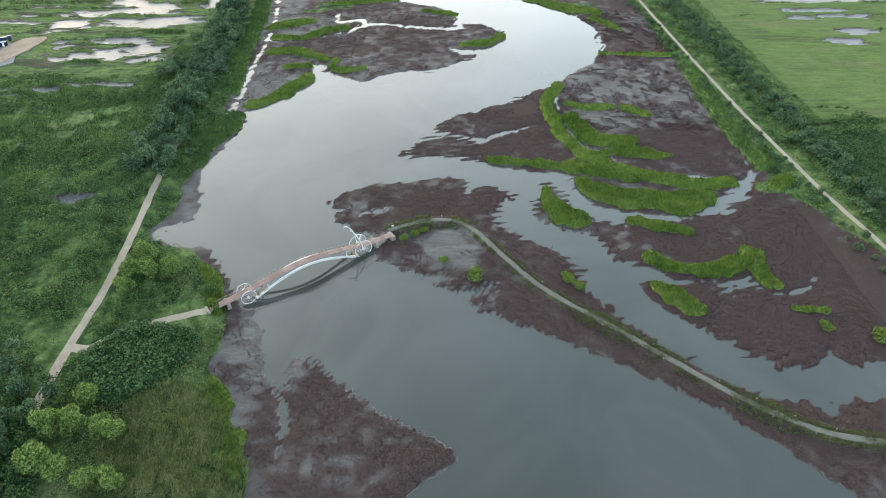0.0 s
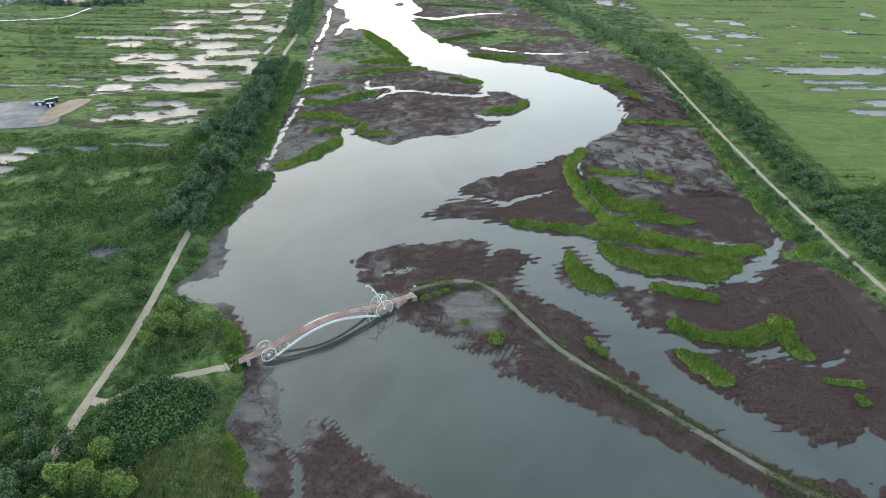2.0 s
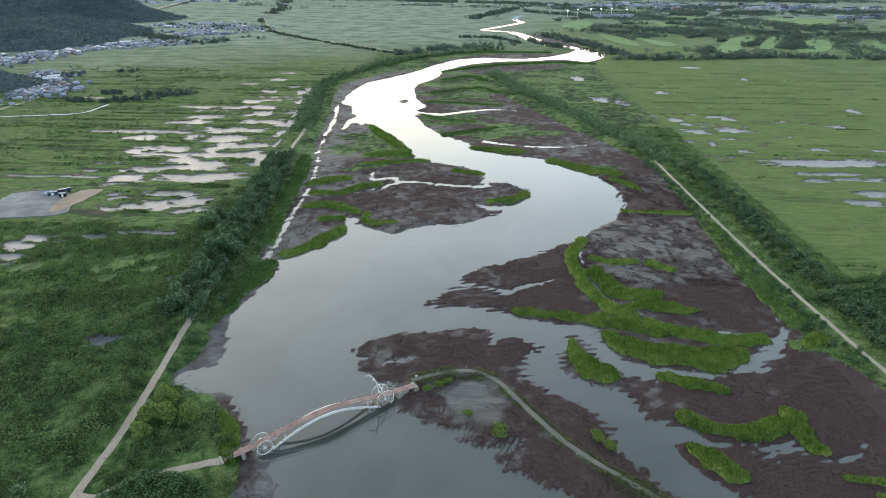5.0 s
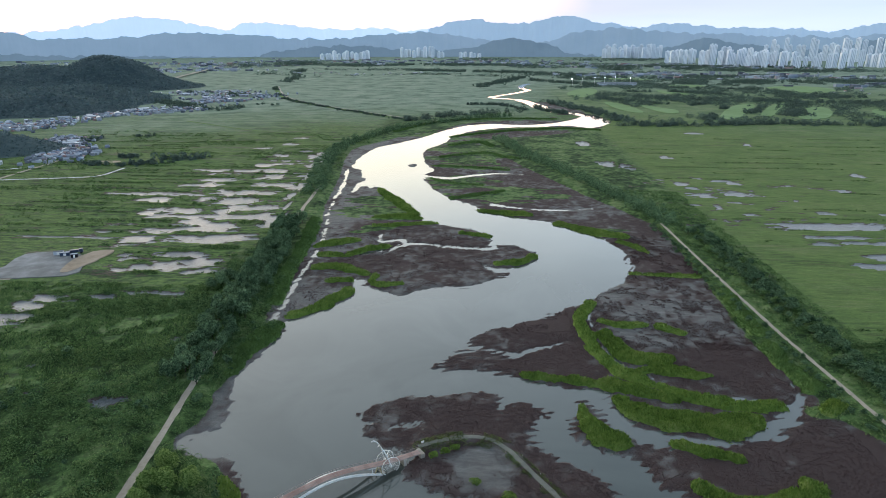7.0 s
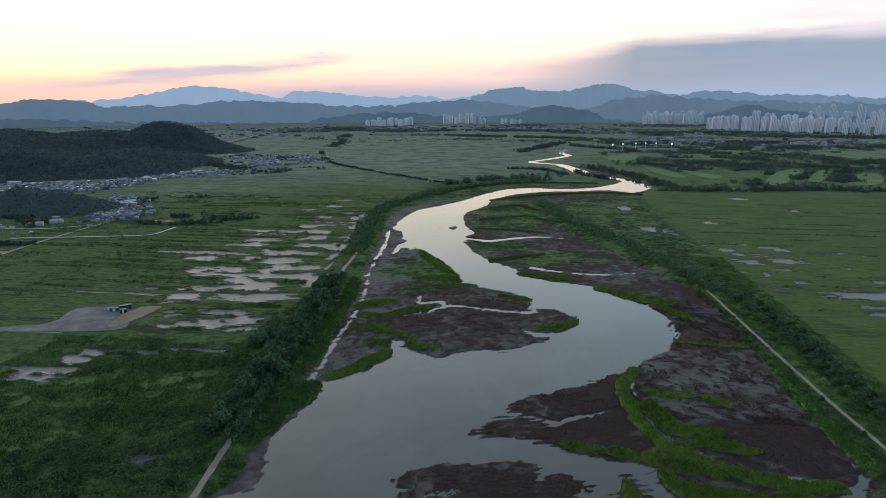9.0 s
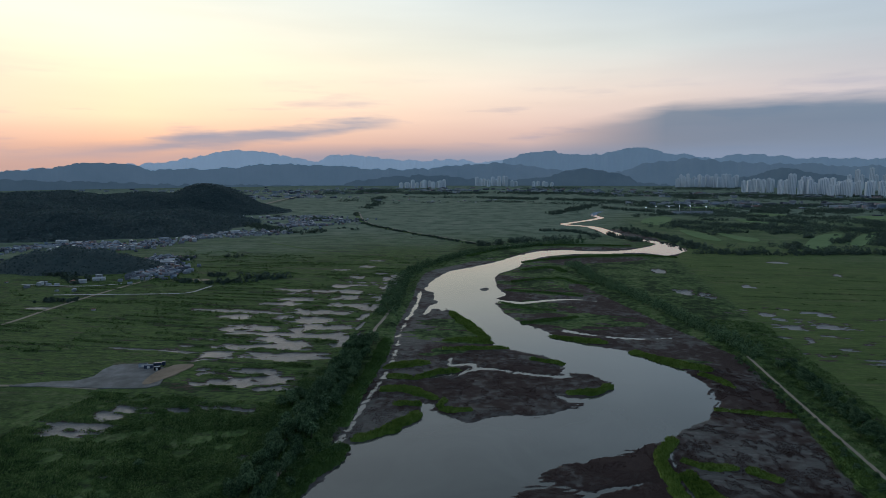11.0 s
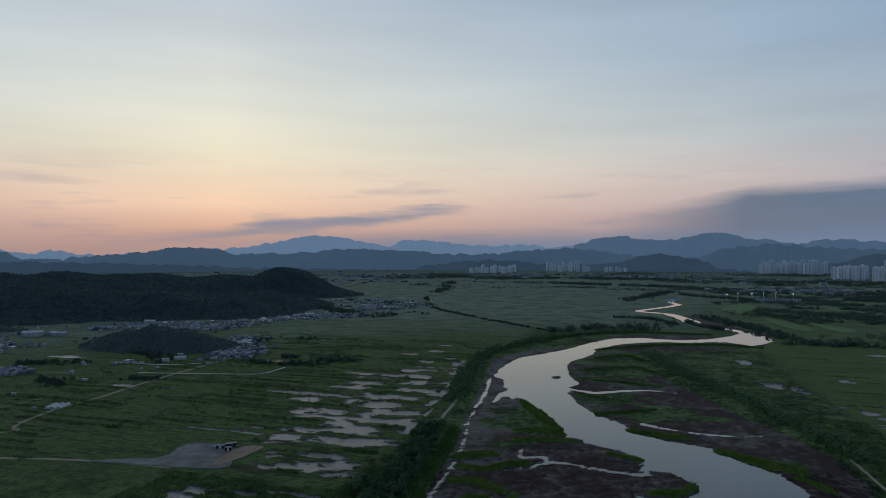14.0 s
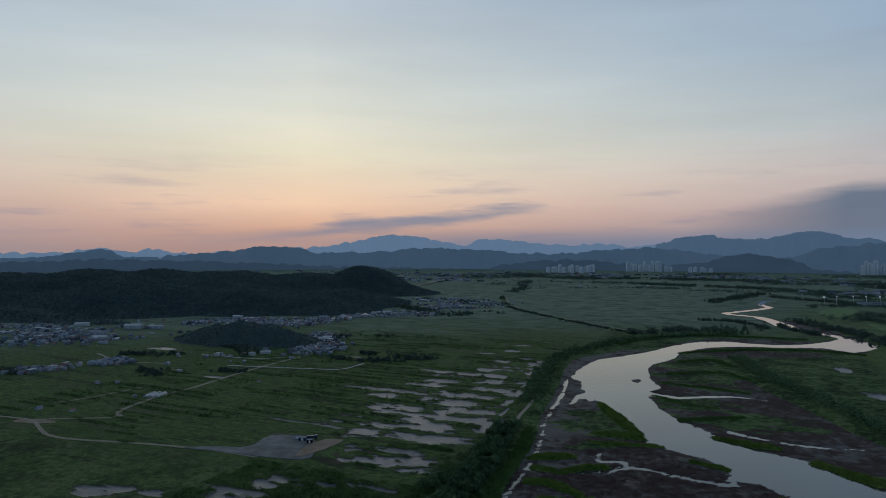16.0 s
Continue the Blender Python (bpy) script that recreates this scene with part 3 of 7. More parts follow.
CREEKS = [(CREEK_MUD, (1.8, 1.2, 1.4, 0.9, 0.5)), (CREEK_LEFT, (2.0, 1.1, 0.8, 0.55, 0.7, 1.0, 1.4)), (CREEK_MID, (2.2, 2.4, 2.0, 2.4, 1.2)),
          (CREEK_MID2, (1.5, 1.2, 1.0)), (CREEK_MID3, (2.2, 1.6, 1.0)), (CREEK_FAR, (8.0, 6.0, 3.6, 2.0, 1.2)), (CREEK_FAR2, (3.0, 1.7, 1.2, 0.8)),
          (CREEK_RIGHT, (2.6, 1.8, 1.5, 1.0, 0.6)), (CREEK_S, (0.8, 0.8, 0.6)), (CREEK_BEND, (1.0, 1.6, 2.4)), (CREEK_TAIL, (1.5, 0.9, 0.6)), (FAR_REACH, (11.0, 8.0, 9.0, 9.0, 7.0))]
GREEN_LEFT_A = [(-47.6, 68.3), (-50.9, 85.2), (-50.6, 91.9), (-55.4, 98.8), (-53.3, 103.3), (-59.3, 106.1), (-62, 113.9), (-68.5, 120.1), (-73.1, 131.2), (-70.1, 138.4),
    (-72.6, 151.4), (-77.7, 162.7), (-80.9, 171.9), (-86.3, 178.3), (-93.6, 185), (-104.4, 191.3), (-113.7, 193.8), (-118.3, 200.1), (-114.8, 205.1), (-110.6, 211.1),
    (-113.4, 223.7), (-114.1, 247.1), (-111.6, 262.7), (-109.3, 276.8), (-107.3, 290.7), (-104.3, 298.4), (-108, 304.9), (-116.5, 306.2), (-120.7, 329.6),
    (-123.2, 357.5), (-122.4, 393.9), (-123.8, 436.3), (-131.5, 500.3)]
GREEN_LEFT_B = [(-137, 522), (-144, 570), (-153, 662), (-172, 786), (-175, 856), (-145, 911), (-112, 983), (-77, 1030), (-102, 980), (-69, 1031), (-20, 1131),
    (52, 1159), (116, 1178), (175, 1316), (124, 1398), (70, 1602), (40, 1750), (-300, 1750), (-300, -450), (-50, -450), (-48, 20)]
GREEN_LEFT = GREEN_LEFT_A + GREEN_LEFT_B
GREEN_RIGHT = [(177.6, 152), (172.5, 169.5), (166.7, 189.3), (160.9, 204.1), (152.4, 227), (138.8, 226.9), (138.7, 236), (149.8, 238.4), (145.4, 253.3), (144.7, 280.9),
    (140.6, 302.9), (143.1, 334.9), (143.9, 359.1), (145.7, 376.7), (147.1, 400.7), (147.3, 444.2), (147.1, 502.7), (139, 517), (127, 552), (108, 590), (79, 672),
    (47, 754), (22, 840), (21, 726), (-7, 858), (9, 931), (44, 960), (116, 993), (178, 1045), (238, 1116), (255, 1254), (201, 1338), (147, 1522), (147, 1750),
    (300, 1750), (300, -450), (200, -450), (190, 60)]
PATH_LEFT = [(-117.5, 111), (-118.6, 128.8), (-118.8, 140.8), (-118.8, 162.6), (-121.5, 195.6), (-127.1, 241.1), (-129.4, 273.8)]
PATH_LEFT_FAR = [(-154.7, 509.7), (-159.2, 539.6), (-159.9, 568.8), (-165.1, 623.8)]
PATH_BRANCH = [(-118.5, 135.4), (-112.1, 133.9), (-107.2, 139.6), (-99, 144.7), (-90, 148.5), (-84, 150.6), (-78.8, 152.3)]
PATH_SPIT = [(-21.3, 198.5), (-14.3, 202.4), (-5.2, 205.5), (2.9, 206.3), (10.9, 201.7), (17.3, 192.4), (25.1, 179.3), (34.1, 166), (42.9, 157.2), (53, 148.5),
    (62.5, 140), (74.1, 129.2), (83.4, 120.4), (92.5, 113.2), (100.2, 107.9), (108.1, 104.1), (115, 102.1), (123.5, 100.8), (140, 99.1)]
ROAD_RIGHT = [(151.5, 502.7), (152.9, 450.1), (154.5, 400.7), (156.5, 350.8), (158.2, 309.7), (160.7, 278.1), (162.9, 250.8), (165.8, 217.5), (169.7, 194.7),
    (172.5, 169.5)]
TRACK_FIELD = [(-612, 344), (-577, 351), (-544, 355), (-514, 340), (-491, 330), (-464, 329), (-400, 346), (-360, 352), (-335, 355), (-300, 356)]
TRACK_VILLAGE = [(-484, 392), (-502, 404), (-510, 435), (-517, 465), (-512, 501), (-521, 560), (-525, 614), (-526, 710), (-523, 733), (-552, 827), (-583, 886), (-623, 929), (-577, 959)]
CANAL = [(-622, 1910), (-530, 1650), (-467, 1518), (-344, 1372), (-233, 1263), (-127, 1156), (-71.5, 1143.8)]
FIELD_LINE = [(-534, 1119), (-410, 1032), (-336, 992), (-242, 959)]
WALL_LINE = [(-569, 618), (-515, 630), (-451, 644), (-419, 653), (-418, 686), (-417, 700)]
WALL_BACK = [(-660, 668), (-627, 669), (-574, 668), (-537, 694)]
TRACK_SIDE = [(-544, 355), (-521, 369), (-491, 384), (-484, 396)]
TRACK_PLOTS = [(-585, 400), (-573, 430), (-570, 452), (-565, 489)]
TRACK_ROW = [(-806, 617), (-771, 603), (-722, 582), (-650, 600)]
EXPRESSWAY = [(-900, 1800), (-1087, 2190), (-1166, 2588), (-1270, 3091), (-1362, 3572)]
PATHS = [(PATH_LEFT, 3.0, 2.1), (PATH_LEFT_FAR, 3.2, 2.1), (PATH_BRANCH, 3.6, 2.0), (PATH_SPIT, 2.6, 1.5), (ROAD_RIGHT, 2.8, 2.2)]
REEDS = [
    ([(66.2, 340.7), (57.0, 319.6), (57.8, 295.9), (61.2, 275.9), (67.0, 260.8), (78.7, 252.0), (89.7, 243.0), (101.0, 237.3), (115.4, 234.5), (129.8, 236.0)], (4.5, 3.6, 4, 4.2, 4.6, 4.2, 4)),
    ([(22.8, 255.3), (39.0, 252.3), (57.1, 249.3), (72.0, 244.9), (83.6, 239.1)], (2, 4, 4.5, 4, 5)),
    ([(61.0, 238.1), (68.4, 226.6), (77.6, 223.6), (91.6, 221.0), (100.3, 217.7), (113.4, 224.6)], (3, 6, 7, 7, 8, 4)),
    ([(45.2, 234.3), (46.6, 220.0), (51.2, 210.9), (58.6, 206.5)], (1.0, 4, 7, 4.5)),
    ([(78.2, 207.8), (86.8, 203.1), (99.0, 198.2)], (2.5, 4, 2)),
    ([(78.1, 182.8), (87.8, 175.5), (100.2, 174.9), (115.0, 180.6)], (1.5, 3.5, 3.5, 3.5)),
    ([(118.4, 183.9), (117.4, 171.8), (120.6, 167.5)], (5, 4.5, 2)),
    ([(78.1, 166.7), (83.3, 160.2), (86.6, 155.1)], (3.5, 5, 4)),
    ([(73.8, 260.8), (87.1, 265.8), (99.1, 259.4), (110.0, 259.4)], (2, 5, 4, 1)),
    ([(67.4, 316.1), (78.6, 309.3), (91.2, 311.4)], (2, 3.5, 3)),
    ([(67.8, 299.2), (71.0, 283.6), (77.3, 271.9), (91.9, 274.8)], (4, 5, 6, 5)),
    ([(98.4, 309.4), (108.9, 302.7)], (3, 2.5)),
    ([(121.7, 154.6), (132.2, 154.1)], (2, 2.2)),
    ([(-105.2, 311.7), (-92.2, 323.1), (-82.6, 339.8), (-78.0, 351.1)], (2.5, 5, 5, 4)),
    ([(-97.4, 364.5), (-82.6, 368.1)], (2, 3.5)),
    ([(-109.6, 389.1), (-93.7, 391.2), (-79.7, 382.7), (-72.6, 378.1)], (4, 4.5, 4, 2.5)),
    ([(-66.2, 375.4), (-68.2, 364.7), (-58.9, 359.6), (-47.4, 363.1)], (2.5, 2.5, 3, 2)),
    ([(-119.5, 433.6), (-104.7, 443.3), (-92.7, 447.8)], (4, 7, 3)),
    ([(-94.6, 413.8), (-81.0, 428.9), (-69.5, 435.7)], (2, 4.5, 5)),
    ([(-113.1, 415.4), (-99.1, 416.0)], (3, 3)),
    ([(-90.0, 512.5), (-66.5, 516.8), (-51.7, 514.1)], (3, 6, 5)),
    ([(-86.0, 486.8), (-59.0, 492.6), (-36.2, 498.3)], (3, 5, 3)),
    ([(-100.6, 614.8), (-78.3, 572.3), (-55.3, 526.0)], (4, 7, 5)),
    ([(15.0, 403.6), (28.7, 406.4), (39.2, 418.3)], (3, 4.5, 4)),
    ([(-12.2, 472.0), (7.7, 465.7)], (3, 4)),
    ([(0.9, 542.7), (20.6, 532.7), (44.8, 528.4)], (3, 6, 4)),
    ([(66.2, 502.7), (86.6, 483.5), (112.9, 470.2)], (4, 7, 7)),
    ([(108.0, 456.2), (117.9, 443.6), (123.3, 431.4)], (4, 4, 2)),
    ([(101.5, 389.2), (120.2, 386.9), (143.7, 385.9)], (2.5, 2.5, 2)),
    ([(-54, 90), (-58, 98), (-57, 104)], (1.5, 2.5, 1.5)),
    ([(-61, 106), (-66, 116), (-70, 124)], (2, 3.4, 1.5)),
    ([(-76, 152), (-82, 166), (-88, 176)], (2, 3, 2)),
    ([(146, 232), (152, 236)], (4, 5)),
]
REEDS_BANK = [([(-119, 330), (-126, 365), (-126, 400), (-130, 440), (-138, 500)], (4, 5, 5, 5, 5)), ([(-108, 300), (-111, 280), (-113, 262), (-115, 247)], (4.5, 5, 4, 3)),
              ([(147, 300), (149, 330), (150, 360)], (3, 4, 3)), ([(150, 250), (147, 275), (147, 290)], (5, 4, 3))]
REEDS_FAR = [
    ([(-26, 584), (2, 601), (24, 614)], (6, 8, 4)),
    ([(-55, 675), (-35, 649), (2, 638)], (5, 8, 4)),
    ([(-50, 793), (1, 836), (51, 780)], (8, 9, 5)),
    ([(-39, 888), (1, 931), (17, 873)], (7, 12, 8)),
    ([(-53, 738), (1, 731), (34, 717)], (6, 7, 5)),
    ([(-136, 1002), (-72, 1152), (53, 1183), (138, 1188)], (6, 8, 7, 6)),
    ([(-43, 966), (47, 1038), (144, 1069), (196, 1046)], (9, 11, 10, 7)),
]
BELT_LEFT = [(-128, 232), (-130, 247), (-132, 280), (-134, 312), (-138, 357), (-144, 425), (-152, 486)]
BELT_LEFT_FAR = [(-162, 590), (-178, 689), (-193, 785), (-192, 886), (-162, 970), (-121, 1064), (-78, 1112), (-10, 1180), (60, 1230)]
BELT_RIGHT = [(164, 482), (168, 427), (169, 368), (168, 320), (173, 287), (172, 253), (174, 225), (176, 193), (181, 172), (186, 150), (190, 130), (193, 112)]
BELT_RIGHT_FAR = [(24, 942), (50, 814), (84, 730), (107, 660), (126, 602), (142, 552), (152, 494)]
WILLOWS = [(-107.9, 103.2), (-101.9, 112.8), (-93.7, 103.2), (-89.2, 101.9), (-106.1, 91.8), (-90.6, 87.3), (-84.5, 86.7), (-100.1, 90.2), (-109, 178.5), (-110.7, 168),
    (-104.7, 168.5), (-97.1, 170.5), (-110.5, 161), (-102, 104.1)]
MOUND = [(-108, 121), (-107, 134), (-101, 139.5), (-95.5, 141.5), (-86, 140.8), (-79.9, 138.8), (-78.8, 131.8), (-87.4, 120), (-93.2, 113), (-101, 115)]
BUSHES = [(12, 171, 1.6), (1, 180, 0.9), (46, 170, 1.2), (49, 166, 1.1), (-15, 194, 0.8), (-11, 196.5, 0.9), (-7, 199, 0.8), (128, 146, 1.0), (144, 141, 1.6)]
DARK_TREES = [(-82, 160, 0.62), (-108, 166, 0.6), (-104, 170, 0.55), (-99, 168, 0.5), (-113, 176, 0.6), (-96, 160, 0.5), (-80, 162, 0.5), (-109, 154, 0.8), (-107, 148, 0.75), (-104, 155, 0.7), (-101, 158, 0.5), (-125, 170, 0.65), (-126, 181, 0.7), (-127, 191, 0.6), (-114, 240, 0.7), (-135, 205, 0.6), (-150, 196, 0.6), (-170, 245, 0.7),
              (-160, 352, 1.1), (-156, 346, 1.0), (-163, 345, 1.0), (-158, 360, 1.0), (-152, 355, 1.0), (-118, 107, 0.8), (-124, 112, 0.8), (-113, 99, 0.7), (-121, 101, 0.9), (-128, 104, 0.9), (-110, 90, 0.7), (-116, 88, 0.9), (-123, 92, 0.9), (-113, 82, 0.8), (-108, 84, 0.6), (-131, 116, 0.8), (-118, 121, 0.6), (-108, 112, 0.7), (-117, 96, 0.9), (-126, 128, 0.7)]
POOLS_NEAR = [(-324, 583, 45.5, 8.3), (-319, 562, 13.2, 6.7), (-305, 561, 10.3, 8.9), (-261, 525, 15.2, 9.8), (-293, 520, 10.9, 11.7), (-223, 562, 21.8, 17.7),
    (-221, 536, 18.2, 15.2), (-192, 539, 14, 15.4), (-257, 506, 37.4, 6.5), (-213, 508, 54.9, 10.2), (-217, 477, 21.6, 14.1), (-238, 488, 14.3, 9.5),
    (-173, 494, 11, 17.7), (-261, 464, 17.4, 6.4), (-262, 441, 15.5, 13.2), (-231, 447, 14.4, 7.5), (-197, 447, 27.5, 11.2), (-211, 440, 19, 5.8),
    (-315, 444, 48.1, 2.6), (-300, 459, 9.8, 3.1), (-206, 408, 26.6, 7.1), (-195, 396, 18.5, 4.9), (-208, 379, 8.8, 4.5), (-252, 406, 7.1, 4.4), (-249, 396, 4, 7.4)]
POOLS_FAR = [(-184, 378, 12.5, 6.8), (-254, 330, 13.2, 3.6), (-262, 320, 11, 4.8), (-240, 325, 5.9, 2.2), (-225, 332, 8.5, 4.1), (-198, 339, 19.1, 2.8),
    (-255, 303, 9.7, 4), (-294, 626, 25.8, 9.4), (-278, 650, 20, 8.6), (-217, 630, 30.6, 10.8), (-228, 666, 15.2, 14.9), (-224, 595, 24.6, 9.8), (-254, 596, 9.8, 9.8),
    (-260, 565, 9.4, 9), (-305, 698, 28.3, 6.5), (-268, 698, 17.7, 8.1), (-237, 700, 15.9, 13.1), (-260, 733, 11.8, 10.6), (-206, 799, 12, 20.8), (-200, 744, 7.4, 25.5),
    (-191, 671, 4.1, 24.2), (-185, 622, 6.4, 15.8), (-184, 583, 4.2, 18.9), (-176, 545, 2.9, 20.9), (-170, 514, 3.8, 15.1), (-258, 792, 13.9, 10.2)]
POOLS_RIGHT = [(282, 507, 49.3, 11.7), (324, 510, 23.5, 10.9), (281, 477, 27.1, 4.8), (296, 463, 24, 4.6), (261, 460, 9.5, 4.5), (286, 429, 13.5, 9.4),
    (267, 412, 15.2, 6.3), (219, 608, 12.2, 9.9), (256, 614, 23.1, 8.9), (214, 656, 8.9, 10), (262, 674, 10.1, 7.5), (269, 664, 9, 7.3), (239, 539, 8.2, 6),
    (178, 502, 8.3, 4.4), (308, 546, 6.9, 4.1), (358, 547, 8.9, 4.1), (177, 728, 9, 8.6), (153, 758, 13.2, 18.6), (177, 748, 11.1, 9), (149, 910, 8.9, 25.9),
    (238, 809, 8.7, 10.4), (341, 1020, 17.1, 9.6), (383, 915, 5.3, 13), (368, 631, 9.4, 9.2), (422, 706, 5.2, 11.3)]
POOLS_LOOSE = [(-156, 221, 9, 6), (-140, 300, 3, 2), (-757, 689, 24, 11), (-537, 560, 16, 6), (-351, 264, 17, 8), (-337, 273, 12, 8), (-316, 277, 11, 6), (-261, 301, 16, 7), (-268, 302, 24, 6), (-268, 291, 22, 5), (-154, 280, 5, 4), (-256, 327, 10, 5), (-259, 316, 10, 5), (-273, 887, 12, 10), (-273, 939, 11, 8), (-301, 847, 20, 7), (-233, 829, 11.5, 8.5), (-212, 250, 4, 2), (-195, 226, 5, 2)]
POOLS = POOLS_NEAR + POOLS_FAR + POOLS_RIGHT + POOLS_LOOSE
TINT = [(105, 345, 36, 44, -0.22), (100, 300, 30, 14, -0.1), (105, 190, 30, 14, -0.16), (3, 190, 12, 10, -0.9), (-66, 130, 11, 32, -0.28), (-58, 105, 8, 20, -0.15), (-100, 335, 16, 30, -0.3), (-150, 800, 40, 120, -0.25), (-120, 500, 22, 90, -0.4), (0, 226, 40, 14, 0.35),
        (30, 312, 30, 22, 0.5), (20, 265, 40, 12, 0.3), (125, 260, 25, 22, 0.3), (50, 135, 60, 30, 0.2), (125, 185, 35, 45, 0.3), (70, 600, 60, 60, 0.1), (110, 100, 30, 18, 0.3), (-95, 195, 18, 12, -0.5), (-110, 230, 8, 40, -0.3), (138, 172, 32, 46, 0.45), (112, 140, 40, 24, 0.35), (75, 120, 40, 20, 0.2)]
BARE = [(-156, 221, 7, 4)]
SALT_GREEN = [(-5, 850, 70, 130), (-25, 640, 45, 45), (90, 1060, 110, 30), (30, 600, 50, 30), (-90, 540, 35, 60), (80, 480, 40, 22), (-100, 1020, 60, 60), (120, 1230, 90, 60)]
ISLETS = [(-81, 742, 6.5), (-58, 735, 2.5)]
MEADOWS = [(-200, 296, 52, 34), (-225, 240, 30, 22), (-185, 250, 20, 12)]
POOL_FIELDS = [(-215, 510, 85, 90, 0.2), (-235, 650, 80, 80, 0.2), (-205, 395, 50, 26, 0.25), (-230, 760, 50, 70, 0.3), (260, 600, 90, 90, 0.12)]
THICKETS = [(-249, 301, 24, 7), (-224, 310, 22, 6), (-195, 315, 24, 8), (-169, 324, 16, 10), (-160, 353, 11, 14), (-217, 418, 14, 4), (-192, 425, 16, 4), (-231, 348, 14, 3), (-172, 480, 14, 6), (-190, 490, 12, 4), (-200, 255, 26, 6), (-170, 262, 18, 8)]
HILL_BUMPS = [(-1130, 1900, 84, 150, 170), (-1020, 1880, 30, 130, 110), (-1300, 1800, 58, 260, 220), (-1500, 1650, 62, 300, 260), (-1680, 1500, 64, 320, 260), (-1850, 1400, 70, 300, 260),
              (-1350, 1420, 50, 260, 200), (-1070, 1230, 50, 140, 120), (-1380, 1080, 66, 210, 140), (-890, 1290, 30, 110, 110),
              (-960, 1460, 42, 150, 150), (-1210, 1150, 50, 140, 110), (-1500, 1250, 46, 330, 160), (-1950, 1150, 78, 330, 260)]
KNOLL_BUMPS = [(-705, 800, 31, 42, 52), (-655, 802, 28, 40, 50), (-755, 795, 25, 42, 46), (-615, 812, 19, 36, 44), (-790, 800, 15, 36, 40)]
SPUR_BUMPS = [(-1900, 800, 40, 420, 120), (-1450, 880, 22, 300, 60)]
FAR_RANGE = [(-180, 0.54), (-60, 0.2), (-30.47, 0.84), (-27.5, 0.27), (-24.47, 0.49), (-20.5, 0.5), (-17.96, 0.73), (-15.35, 0.87), (-13.15, 0.62), (-10.84, 0.9),
    (-9.57, 1.04), (-8.08, 1.41), (-7.06, 1.5), (-5.75, 1.25), (-3.73, 0.9), (-1.2, 1.01), (0.54, 1.31), (2.79, 1.03), (4.63, 0.4), (6.52, 0.35), (9.42, 0.55),
    (12.4, 0.4), (15.95, 0.76), (18.53, 1.02), (20.09, 0.96), (21.64, 0.28), (23.52, 0.75), (25.82, 1.16), (27.9, 1.41), (28.93, 1.36), (31.5, 0.73), (34.29, 0.31),
    (45.97, -0.36), (47.29, -0.31), (48.8, 0.07), (50.28, -0.26), (52.52, 0.06), (54.66, -0.22), (56.9, -0.31), (59.03, -0.22), (80, -0.1), (180, 0.54)]
MID_RANGE = [(-180, -0.31), (-60, 0.2), (-30.63, -0.01), (-26.84, -0.17), (-22.6, -0.01), (-18.47, 0.08), (-14.08, 0.31), (-10.87, 0.63), (-10.29, 0.47), (-8.83, 0.38),
    (-6.93, -0.06), (-5.76, -0.66), (0.54, -0.32), (2.78, 0.01), (5.1, 0.3), (7.48, 0.15), (12.4, -0.37), (17.49, -0.23), (22.69, 0.13), (25.81, 0.22), (27.89, -0.15),
    (35.04, -0.31), (36.54, 0.1), (38.01, 0.24), (40.43, 0.19), (42.32, -0.16), (48.16, -0.64), (50.69, -0.5), (52.32, -0.04), (54.28, -0.4), (59.03, -0.73), (80, -0.5),
    (180, -0.31)]
NEAR_RANGE = [(-180, -0.54), (-60, -0.6), (-30.68, -0.24), (-29.4, -0.4), (-27.73, -1.05), (-24.74, -1.17), (-21.5, -0.77), (-19.36, -0.26), (-17.67, -0.35),
    (-16, -1.02), (-10.13, -1.74), (-7.25, -1.53), (-6.54, -1.1), (-4.96, -0.57), (-2.9, -0.26), (-1.21, -0.55), (0.98, -1.14), (6.52, -1.35), (10.4, -0.87),
    (14.42, -0.99), (17.49, -1.32), (20.08, -1.85), (33.02, -1.54), (40.43, -1.21), (47.29, -0.98), (51.51, -0.86), (55.42, -0.93), (59.03, -1.02), (80, -0.5),
    (180, -0.54)]
